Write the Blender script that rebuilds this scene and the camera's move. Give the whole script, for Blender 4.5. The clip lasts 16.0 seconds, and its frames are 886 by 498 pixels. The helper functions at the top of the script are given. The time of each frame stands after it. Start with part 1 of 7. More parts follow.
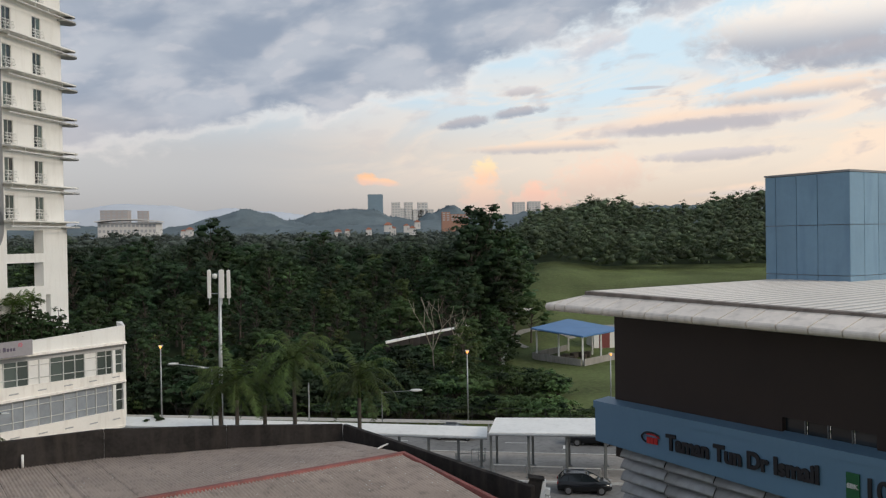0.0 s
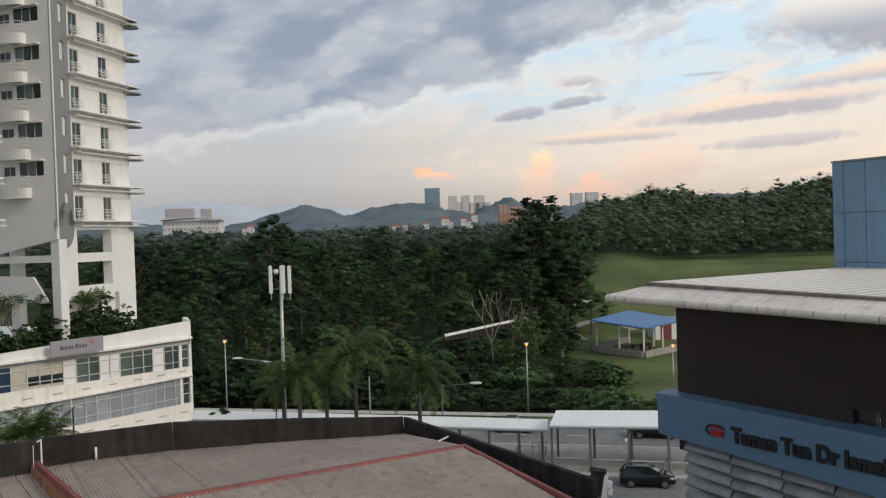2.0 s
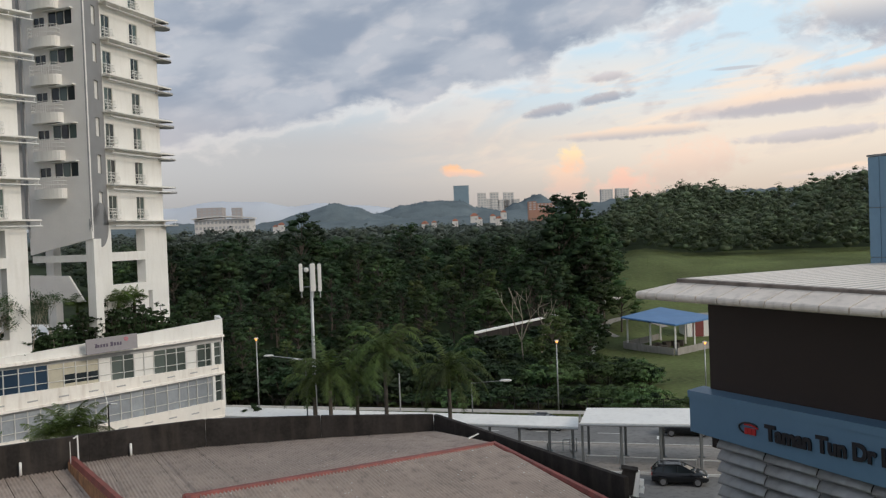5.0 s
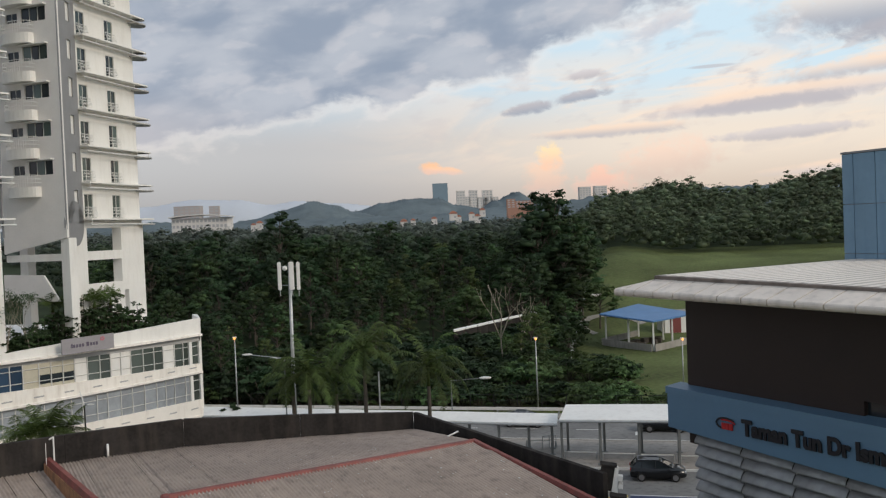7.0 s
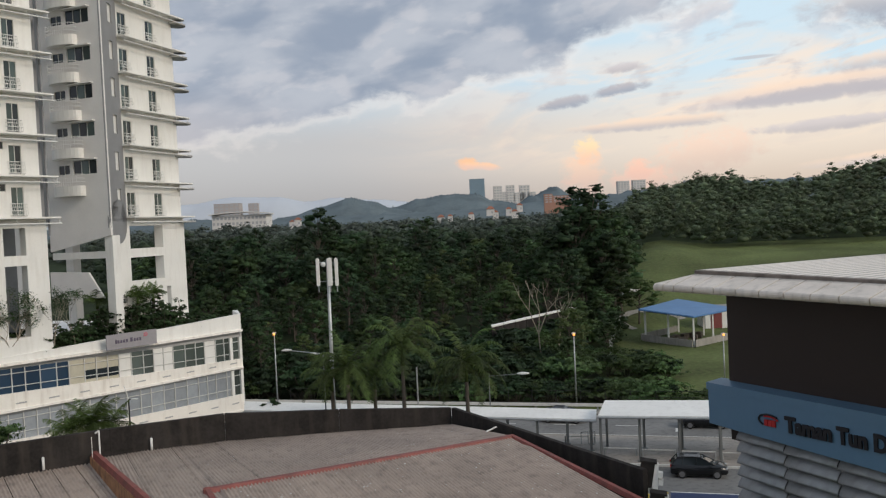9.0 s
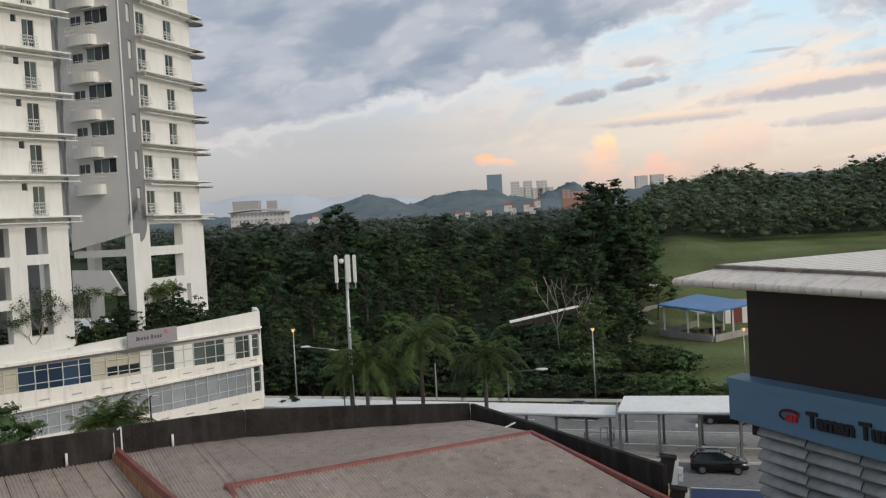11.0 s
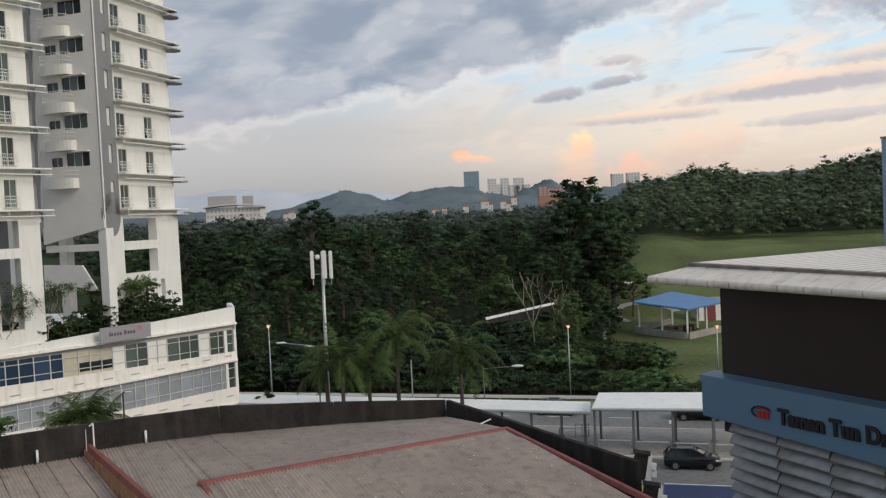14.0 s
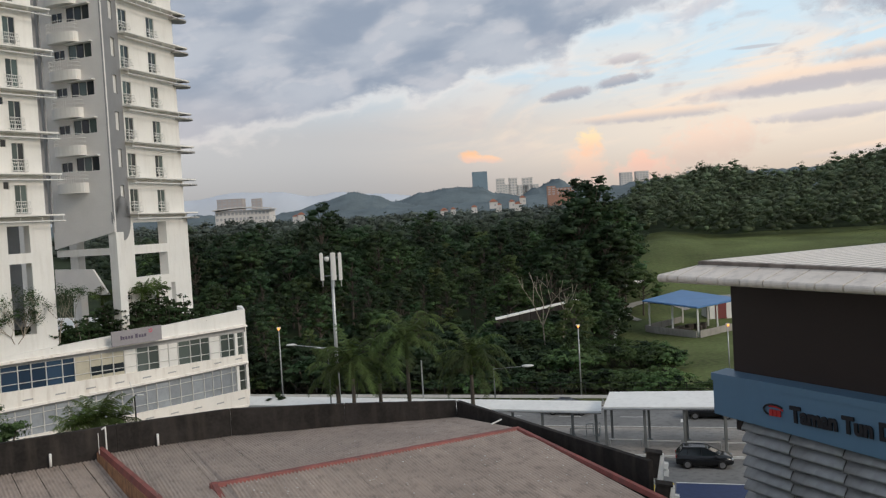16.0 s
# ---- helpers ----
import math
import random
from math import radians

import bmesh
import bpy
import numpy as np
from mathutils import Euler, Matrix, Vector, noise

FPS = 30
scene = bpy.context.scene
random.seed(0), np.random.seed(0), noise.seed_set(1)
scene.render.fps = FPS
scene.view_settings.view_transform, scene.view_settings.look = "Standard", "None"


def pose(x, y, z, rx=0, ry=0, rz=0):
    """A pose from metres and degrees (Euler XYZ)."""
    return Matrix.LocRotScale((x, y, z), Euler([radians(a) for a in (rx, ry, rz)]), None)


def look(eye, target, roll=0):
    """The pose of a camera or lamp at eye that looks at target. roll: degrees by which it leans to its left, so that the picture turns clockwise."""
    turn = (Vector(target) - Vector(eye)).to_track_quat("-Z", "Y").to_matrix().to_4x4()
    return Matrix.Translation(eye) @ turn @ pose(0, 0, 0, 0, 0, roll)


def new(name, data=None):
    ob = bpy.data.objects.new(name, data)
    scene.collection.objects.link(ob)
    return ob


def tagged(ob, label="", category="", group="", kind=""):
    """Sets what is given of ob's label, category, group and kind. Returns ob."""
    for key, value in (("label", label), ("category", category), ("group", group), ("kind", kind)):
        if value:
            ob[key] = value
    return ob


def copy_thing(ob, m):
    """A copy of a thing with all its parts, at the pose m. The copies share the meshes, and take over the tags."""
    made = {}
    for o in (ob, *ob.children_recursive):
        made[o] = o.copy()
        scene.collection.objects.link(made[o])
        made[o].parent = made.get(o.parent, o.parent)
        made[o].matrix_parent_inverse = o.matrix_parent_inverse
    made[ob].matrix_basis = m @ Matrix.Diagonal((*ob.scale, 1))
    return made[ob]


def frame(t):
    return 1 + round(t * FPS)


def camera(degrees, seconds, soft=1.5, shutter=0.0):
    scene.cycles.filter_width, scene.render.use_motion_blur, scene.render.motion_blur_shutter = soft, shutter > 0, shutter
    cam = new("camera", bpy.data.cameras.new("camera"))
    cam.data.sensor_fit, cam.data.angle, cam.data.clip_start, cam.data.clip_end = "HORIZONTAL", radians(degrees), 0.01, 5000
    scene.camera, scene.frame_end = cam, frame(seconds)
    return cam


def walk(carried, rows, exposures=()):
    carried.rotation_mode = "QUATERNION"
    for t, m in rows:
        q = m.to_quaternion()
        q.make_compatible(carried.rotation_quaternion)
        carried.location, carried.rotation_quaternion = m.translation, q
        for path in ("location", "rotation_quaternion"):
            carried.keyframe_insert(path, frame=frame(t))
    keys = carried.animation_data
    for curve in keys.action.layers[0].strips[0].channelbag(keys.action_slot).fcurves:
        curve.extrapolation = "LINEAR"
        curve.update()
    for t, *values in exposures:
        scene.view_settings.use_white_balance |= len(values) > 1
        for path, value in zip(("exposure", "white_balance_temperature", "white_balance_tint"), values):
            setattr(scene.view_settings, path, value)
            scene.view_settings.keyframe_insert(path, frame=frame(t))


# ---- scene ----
# The camera turns on one spot, high over a street: seconds, yaw, pitch, roll.
cam = camera(55.5, 16.0, soft=1.25)
EYE = Vector((0, 0, 18.5))
ROWS = [
    (0, -8.454, -0.65, -0.923),
    (0.5, -7.144, -0.995, -1.482),
    (1, -5.49, -0.972, -1.526),
    (1.5, -5.069, -0.976, -1.52),
    (2, -4.53, -1.027, -1.852),
    (2.5, -3.396, -1.23, -2.404),
    (3, -1.384, -1.362, -2.871),
    (3.5, 0, -1.274, -2.954),
    (4, 0.33, -1.347, -3.24),
    (4.5, -0.062, -1.356, -3.146),
    (5, -2.538, -1.133, -2.187),
    (5.2, -3.816, -1.109, -1.927),
    (7.3, -3.865, -1.44, -2.438),
    (7.5, -3.18, -1.523, -2.606),
    (8, -1.479, -1.72, -3.21),
    (8.5, -1.85, -1.575, -2.78),
    (9, -1.411, -1.525, -2.716),
    (9.2, -0.55, -1.60, -2.85),
    (11.3, -0.19, -1.74, -3.09),
    (11.5, -0.247, -1.758, -3.077),
    (12, -1.117, -1.867, -3.112),
    (12.5, -2.597, -2.059, -3.048),
    (13, -3.667, -2.477, -2.433),
    (13.5, -2.933, -2.532, -2.368),
    (14, -1.769, -2.04, -2.702),
    (14.5, -2.707, -2.266, -2.372),
    (15, -3.467, -2.171, -2.586),
    (15.5, -2.62, -1.958, -3.006),
    (16, -1.154, -1.968, -3.315),
]


def aim(yaw, pitch, roll):
    y, p = radians(yaw), radians(pitch)
    return look(EYE, EYE + Vector((-math.sin(y) * math.cos(p), math.cos(y) * math.cos(p), math.sin(p))), roll)


walk(cam, [(t, aim(yaw, pitch, roll)) for t, yaw, pitch, roll in ROWS], exposures=[(0, 0.0), (16, 0.0)])

# ---- world and sun ----
SUN_AZ, SUN_EL = 128.0, 32.0   # degrees from +y towards +x; the sun is low behind the camera, veiled by cloud
world = bpy.data.worlds.new("evening_sky")
scene.world = world
world.use_nodes = True
wt = world.node_tree
wt.nodes.clear()


def wn(kind, **props):
    n = wt.nodes.new(kind)
    for key, value in props.items():
        if key == "op":
            n.operation = value
        elif key == "sky":
            n.sky_type = value
    return n


def wmath(op, a, b=None, clamp=False):
    n = wt.nodes.new("ShaderNodeMath")
    n.operation, n.use_clamp = op, clamp
    for i, v in enumerate((a, b)):
        if v is None:
            continue
        if isinstance(v, (int, float)):
            n.inputs[i].default_value = v
        else:
            wt.links.new(v, n.inputs[i])
    return n.outputs[0]


def wstep(v, lo, hi):
    n = wt.nodes.new("ShaderNodeMapRange")
    n.interpolation_type = "SMOOTHSTEP"
    wt.links.new(v, n.inputs[0])
    n.inputs[1].default_value, n.inputs[2].default_value = lo, hi
    return n.outputs[0]


def wmix(f, a, b):
    n = wt.nodes.new("ShaderNodeMix")
    n.data_type = "RGBA"
    for sock, v in ((n.inputs["Factor"], f), (n.inputs[6], a), (n.inputs[7], b)):
        if isinstance(v, tuple):
            sock.default_value = (*v, 1)
        elif isinstance(v, (int, float)):
            sock.default_value = v
        else:
            wt.links.new(v, sock)
    return n.outputs[2]


def wcombine(x, y, z):
    n = wt.nodes.new("ShaderNodeCombineXYZ")
    for i, v in enumerate((x, y, z)):
        if isinstance(v, (int, float)):
            n.inputs[i].default_value = v
        else:
            wt.links.new(v, n.inputs[i])
    return n.outputs[0]


def wnoise(vec, scale, detail=6.0, rough=0.55, dist=0.0):
    n = wt.nodes.new("ShaderNodeTexNoise")
    wt.links.new(vec, n.inputs["Vector"])
    n.inputs["Scale"].default_value, n.inputs["Detail"].default_value = scale, detail
    n.inputs["Roughness"].default_value, n.inputs["Distortion"].default_value = rough, dist
    return n.outputs["Fac"]


coord = wt.nodes.new("ShaderNodeTexCoord")
sep = wt.nodes.new("ShaderNodeSeparateXYZ")
wt.links.new(coord.outputs["Generated"], sep.inputs[0])
dx, dy, dz = sep.outputs
sky = wt.nodes.new("ShaderNodeTexSky")
sky.sky_type, sky.sun_disc = "NISHITA", False
sky.sun_elevation, sky.sun_rotation = radians(SUN_EL), radians(SUN_AZ)
sky.air_density, sky.dust_density, sky.ozone_density = 1.0, 1.5, 1.0
skyc = wt.nodes.new("ShaderNodeMix")
skyc.data_type, skyc.blend_type = "RGBA", "MULTIPLY"
skyc.inputs["Factor"].default_value = 1.0
wt.links.new(sky.outputs[0], skyc.inputs[6])
skyc.inputs[7].default_value = (0.085, 0.085, 0.085, 1)
az = wmath("MULTIPLY", wmath("ARCTAN2", dx, dy), 57.296)      # degrees from +y towards +x
el = wmath("MULTIPLY", wmath("ARCSINE", dz), 57.296)
side = wmath("MINIMUM", wmath("MAXIMUM", az, -55.0), 55.0)
# streaks lie almost level and crowd together low down; lumps are rounder
streaks = wcombine(wmath("MULTIPLY", az, 0.10), wmath("MULTIPLY", wmath("SUBTRACT", el, wmath("MULTIPLY", side, 0.10)), 0.42), 1.3)
lumps = wcombine(wmath("MULTIPLY", az, 0.16), wmath("MULTIPLY", wmath("SUBTRACT", el, wmath("MULTIPLY", side, 0.12)), 0.34), 5.1)
nS = wnoise(streaks, 1.0, 9, 0.58, 0.5)
nL = wnoise(lumps, 1.0, 7, 0.47, 0.2)
nF = wnoise(lumps, 3.0, 5, 0.48, 0.2)
round_ = wcombine(wmath("MULTIPLY", az, 0.9), wmath("MULTIPLY", el, 1.2), 2.2)
nG = wnoise(round_, 1.0, 6, 0.6, 0.5)
nH = wnoise(wcombine(wmath("MULTIPLY", az, 1.1), wmath("MULTIPLY", el, 1.5), 7.7), 1.0, 8, 0.62, 0.4)
right = wstep(az, -8.0, 22.0)
# clear air: warm and dull at the horizon, pale cream above it, blue higher up
low = wmix(right, (0.375, 0.365, 0.38), (0.62, 0.50, 0.42))
mid = wmix(right, (0.52, 0.51, 0.515), (0.88, 0.76, 0.64))
high = wmix(right, (0.56, 0.66, 0.74), (0.63, 0.79, 0.89))
air = wmix(wstep(el, 0.5, 5.5), low, mid)
air = wmix(wstep(el, 5.5, 10.0), air, high)
base = wmix(0.9, skyc.outputs[2], air)


def cloud(under, a0, e0, w, h, slope, lo, hi, rough, amount, soft=0.8, grain=None):
    """A cloud about (a0, e0) degrees, w by h, with a ragged edge; lo and hi are its lower and upper colours."""
    da = wmath("SUBTRACT", az, a0)
    de = wmath("SUBTRACT", wmath("SUBTRACT", el, e0), wmath("MULTIPLY", da, slope))
    d = wmath("ADD", wmath("POWER", wmath("ABSOLUTE", wmath("DIVIDE", da, w)), 2.0), wmath("POWER", wmath("ABSOLUTE", wmath("DIVIDE", de, h)), 2.0))
    d = wmath("ADD", d, wmath("MULTIPLY", wmath("SUBTRACT", grain or nG, 0.5), rough))
    mask = wmath("SUBTRACT", 1.0, wstep(d, 1.0 - soft, 1.0 + soft * 0.5))
    return wmix(wmath("MULTIPLY", mask, amount), under, wmix(wstep(de, -h * 0.7, h * 0.7), lo, hi))


PEACH, CREAM_C, ORANGE, ASH, SLATE, LILAC = (0.92, 0.70, 0.54), (0.92, 0.84, 0.76), (1.0, 0.56, 0.30), (0.47, 0.45, 0.48), (0.34, 0.37, 0.44), (0.60, 0.56, 0.58)
out = base
# broken streaks of peach and ash in the clearer right-hand sky
peach = wmath("MULTIPLY", wmath("MULTIPLY", wstep(nS, 0.44, 0.62), right), wmath("MULTIPLY", wstep(el, 2.5, 5.5), wmath("SUBTRACT", 1.0, wstep(el, 9.0, 12.5))))
out = wmix(wmath("MULTIPLY", peach, 0.75), out, (0.94, 0.74, 0.58))
ash = wmath("MULTIPLY", wmath("MULTIPLY", wstep(nF, 0.50, 0.66), wstep(nS, 0.40, 0.56)), wmath("MULTIPLY", right, wmath("MULTIPLY", wstep(el, 3.0, 6.0), wmath("SUBTRACT", 1.0, wstep(el, 10.5, 14.0)))))
out = wmix(wmath("MULTIPLY", ash, 0.55), out, (0.50, 0.47, 0.50))
puff = wmath("MULTIPLY", wstep(nL, 0.50, 0.66), wmath("MULTIPLY", wstep(el, 9.5, 12.5), wstep(az, 10, 20)))
out = wmix(wmath("MULTIPLY", puff, 0.8), out, wmix(wstep(nF, 0.42, 0.6), (0.55, 0.53, 0.57), (0.95, 0.86, 0.80)))
out = cloud(out, 26.0, 7.5, 8.0, 0.75, 0.05, LILAC, PEACH, 1.6, 0.8, grain=nS)
out = cloud(out, 26.0, 7.1, 6.0, 0.50, 0.05, ASH, ASH, 2.2, 0.8)
out = cloud(out, 26.5, 5.2, 4.5, 0.42, 0.03, ASH, LILAC, 2.4, 0.75)
out = cloud(out, 16.0, 6.1, 5.5, 0.45, 0.02, ASH, PEACH, 2.4, 0.75)
out = cloud(out, 31.5, 8.9, 6.0, 0.55, 0.06, ASH, PEACH, 2.4, 0.7)
out = cloud(out, 33.0, 12.6, 8.0, 2.2, 0.0, SLATE, CREAM_C, 1.9, 0.92)
out = cloud(out, 35.0, 10.9, 5.0, 0.9, 0.05, SLATE, ASH, 1.4, 0.8)
out = cloud(out, 33.0, 3.2, 8.0, 0.45, 0.06, LILAC, PEACH, 1.2, 0.7)
out = cloud(out, 10.2, 7.85, 1.9, 0.42, 0.10, SLATE, ASH, 2.6, 0.9)
out = cloud(out, 13.6, 8.45, 2.0, 0.36, 0.12, SLATE, ASH, 2.6, 0.9)
out = cloud(out, 14.0, 9.85, 1.2, 0.35, 0.10, ASH, LILAC, 2.4, 0.8)
out = cloud(out, 22.0, 9.7, 1.6, 0.12, 0.0, ASH, ASH, 0.6, 0.6)
# far sunlit cumulus towers low over the horizon
out = cloud(out, 19.0, 3.9, 3.4, 1.5, 0.10, (0.66, 0.50, 0.43), (0.93, 0.64, 0.50), 3.4, 0.55, 1.0, nH)
out = cloud(out, 14.9, 2.5, 2.0, 0.9, 0.0, (0.68, 0.49, 0.42), (0.93, 0.58, 0.45), 3.2, 0.6, 1.0, nH)
out = cloud(out, 14.6, 3.2, 0.9, 0.8, 0.0, (0.80, 0.52, 0.43), (0.98, 0.58, 0.43), 3.4, 0.7, 0.9, nH)
out = cloud(out, 11.1, 3.0, 1.4, 1.6, 0.0, (0.74, 0.50, 0.42), (0.96, 0.64, 0.46), 3.0, 0.6, 1.0, nH)
out = cloud(out, 11.4, 4.6, 0.9, 0.9, 0.0, (0.92, 0.60, 0.43), (1.0, 0.76, 0.44), 3.2, 0.85, 0.8, nH)
out = cloud(out, 3.3, 4.15, 0.8, 0.42, -0.1, (0.85, 0.55, 0.42), ORANGE, 3.0, 0.85, 0.8, nH)
out = cloud(out, 4.4, 3.95, 1.3, 0.26, -0.12, (0.80, 0.56, 0.46), (0.98, 0.60, 0.38), 3.0, 0.8, 0.8, nH)
# the great grey bank, its ragged lower edge climbing to the right, with bright rims
rise = wmath("ADD", wmath("MULTIPLY", side, 0.185), wmath("MULTIPLY", wstep(az, 9.0, 17.0), 1.6))
over = wmath("SUBTRACT", el, wmath("ADD", rise, 8.6))
bankv = wmath("ADD", over, wmath("MULTIPLY", wmath("SUBTRACT", nL, 0.5), 5.5))
bankv = wmath("ADD", bankv, wmath("MULTIPLY", wmath("SUBTRACT", nF, 0.5), 2.4))
bankv = wmath("ADD", bankv, wmath("MULTIPLY", wmath("SUBTRACT", nG, 0.5), 1.5))
rim = wmath("MULTIPLY", wstep(bankv, -1.3, 0.2), wmath("SUBTRACT", 1.0, wstep(bankv, 0.2, 1.6)))
bank = wmath("MULTIPLY", wstep(bankv, -0.55, 1.0), wmath("SUBTRACT", 1.0, wmath("MULTIPLY", wstep(az, 24.0, 40.0), 0.6)))
body = wmix(wstep(nL, 0.36, 0.66), (0.262, 0.312, 0.400), (0.45, 0.48, 0.54))
body = wmix(wmath("MULTIPLY", wmath("MULTIPLY", wstep(nF, 0.48, 0.64), wstep(nL, 0.42, 0.56)), 0.30), body, (0.64, 0.62, 0.64))
body = wmix(wmath("MULTIPLY", wmath("SUBTRACT", 1.0, wstep(az, -18.0, -4.0)), wmath("SUBTRACT", 1.0, wstep(el, 6.5, 10.5))), body, (0.47, 0.465, 0.50))
out = wmix(wmath("MULTIPLY", rim, 0.45 ), out, (0.88, 0.81, 0.76))
out = wmix(wmath("MULTIPLY", bank, 0.95), out, body)
bg = wt.nodes.new("ShaderNodeBackground")
wt.links.new(out, bg.inputs[0])
bg.inputs[1].default_value = 1.10
wt.links.new(bg.outputs[0], wt.nodes.new("ShaderNodeOutputWorld").inputs[0])

sun = new("sun", bpy.data.lights.new("sun", "SUN"))
sun.data.energy, sun.data.angle, sun.data.color = 1.45, radians(16), (1.0, 0.88, 0.74)
a, e = radians(SUN_AZ), radians(SUN_EL)
sun.matrix_world = look((0, 0, 60), Vector((0, 0, 60)) - Vector((math.sin(a) * math.cos(e), math.cos(a) * math.cos(e), math.sin(e))))

# ---- materials ----
def nodes_of(name):
    m = bpy.data.materials.new(name)
    m.use_nodes = True
    t = m.node_tree
    return m, t, t.nodes["Principled BSDF"]


def mat(name, colour, rough=0.7, metal=0.0, var=0.18, scale=3.0, fine=40.0, bump=0.15, dirt=None, dirt_amount=0.5, stretch=(1, 1, 1), rand=0.0, spec=0.5):
    """A surface with two scales of variation, optional dirt streaks, and fine relief."""
    m, t, b = nodes_of(name)
    L = t.links.new
    tc = t.nodes.new("ShaderNodeTexCoord")
    mp = t.nodes.new("ShaderNodeMapping")
    mp.inputs["Scale"].default_value = stretch
    L(tc.outputs["Object"], mp.inputs[0])
    big, small = t.nodes.new("ShaderNodeTexNoise"), t.nodes.new("ShaderNodeTexNoise")
    for n, s, d in ((big, scale, 5), (small, fine, 3)):
        L(mp.outputs[0], n.inputs["Vector"])
        n.inputs["Scale"].default_value, n.inputs["Detail"].default_value = s, d
    add = t.nodes.new("ShaderNodeMath")
    add.operation = "MULTIPLY_ADD"
    L(small.outputs["Fac"], add.inputs[0])
    add.inputs[1].default_value = 0.4
    L(big.outputs["Fac"], add.inputs[2])
    ramp = t.nodes.new("ShaderNodeMapRange")
    L(add.outputs[0], ramp.inputs[0])
    ramp.inputs[1].default_value, ramp.inputs[2].default_value = 0.45, 0.95
    ramp.inputs[3].default_value, ramp.inputs[4].default_value = 1 - var, 1 + var
    val = ramp.outputs[0]
    if rand:
        info = t.nodes.new("ShaderNodeObjectInfo")
        r = t.nodes.new("ShaderNodeMapRange")
        L(info.outputs["Random"], r.inputs[0])
        r.inputs[3].default_value, r.inputs[4].default_value = 1 - rand, 1 + rand
        mm = t.nodes.new("ShaderNodeMath")
        mm.operation = "MULTIPLY"
        L(val, mm.inputs[0])
        L(r.outputs[0], mm.inputs[1])
        val = mm.outputs[0]
    mul = t.nodes.new("ShaderNodeVectorMath")
    mul.operation = "SCALE"
    mul.inputs[0].default_value = colour
    L(val, mul.inputs["Scale"])
    col = mul.outputs[0]
    if dirt:
        dn = t.nodes.new("ShaderNodeTexNoise")
        dm = t.nodes.new("ShaderNodeMapping")
        dm.inputs["Scale"].default_value = (1.6, 1.6, 0.25)
        L(tc.outputs["Object"], dm.inputs[0])
        L(dm.outputs[0], dn.inputs["Vector"])
        dn.inputs["Scale"].default_value, dn.inputs["Detail"].default_value = 1.3, 7
        dr = t.nodes.new("ShaderNodeMapRange")
        L(dn.outputs["Fac"], dr.inputs[0])
        dr.inputs[1].default_value, dr.inputs[2].default_value = 0.50, 0.72
        dr.inputs[4].default_value = dirt_amount
        mx = t.nodes.new("ShaderNodeMix")
        mx.data_type = "RGBA"
        L(dr.outputs[0], mx.inputs["Factor"])
        L(col, mx.inputs[6])
        mx.inputs[7].default_value = (*dirt, 1)
        col = mx.outputs[2]
    L(col, b.inputs["Base Color"])
    b.inputs["Roughness"].default_value, b.inputs["Metallic"].default_value = rough, metal
    b.inputs["Specular IOR Level"].default_value = spec
    if bump:
        bp = t.nodes.new("ShaderNodeBump")
        bp.inputs["Strength"].default_value, bp.inputs["Distance"].default_value = bump, 0.02
        L(add.outputs[0], bp.inputs["Height"])
        L(bp.outputs[0], b.inputs["Normal"])
    return m


def leaf_mat(name, colour, var=0.28, rough=0.6, patch=0.16, patch_var=0.35):
    """Foliage: colour varies from leaf to leaf, from patch to patch and from plant to plant, with some light let through."""
    m, t, b = nodes_of(name)
    L = t.links.new
    geo, info = t.nodes.new("ShaderNodeNewGeometry"), t.nodes.new("ShaderNodeObjectInfo")
    hsv = t.nodes.new("ShaderNodeHueSaturation")
    hsv.inputs["Color"].default_value = (*colour, 1)

    def ranged(sock, a, z, lo=0.0, hi=1.0):
        r = t.nodes.new("ShaderNodeMapRange")
        L(sock, r.inputs[0])
        r.inputs[1].default_value, r.inputs[2].default_value = lo, hi
        r.inputs[3].default_value, r.inputs[4].default_value = a, z
        return r.outputs[0]

    def times(a, z):
        n = t.nodes.new("ShaderNodeMath")
        n.operation = "MULTIPLY"
        L(a, n.inputs[0])
        L(z, n.inputs[1])
        return n.outputs[0]

    ns = t.nodes.new("ShaderNodeTexNoise")
    L(geo.outputs["Position"], ns.inputs["Vector"])
    ns.inputs["Scale"].default_value, ns.inputs["Detail"].default_value = patch, 3.0
    v = times(ranged(geo.outputs["Random Per Island"], 1 - var, 1 + var), ranged(info.outputs["Random"], 0.62, 1.45))
    v = times(v, ranged(ns.outputs["Fac"], 1 - patch_var, 1 + patch_var, 0.35, 0.65))
    L(v, hsv.inputs["Value"])
    L(ranged(ns.outputs["Fac"], 0.475, 0.52, 0.3, 0.7), hsv.inputs["Hue"])
    L(hsv.outputs[0], b.inputs["Base Color"])
    b.inputs["Roughness"].default_value = rough
    b.inputs["Specular IOR Level"].default_value = 0.25
    tr = t.nodes.new("ShaderNodeBsdfTranslucent")
    L(hsv.outputs[0], tr.inputs[0])
    mix = t.nodes.new("ShaderNodeMixShader")
    # Set higher to lift the dark crowns, in place of haze.
    mix.inputs[0].default_value = 0.35
    L(b.outputs[0], mix.inputs[1])
    L(tr.outputs[0], mix.inputs[2])
    L(mix.outputs[0], t.nodes["Material Output"].inputs[0])
    return m


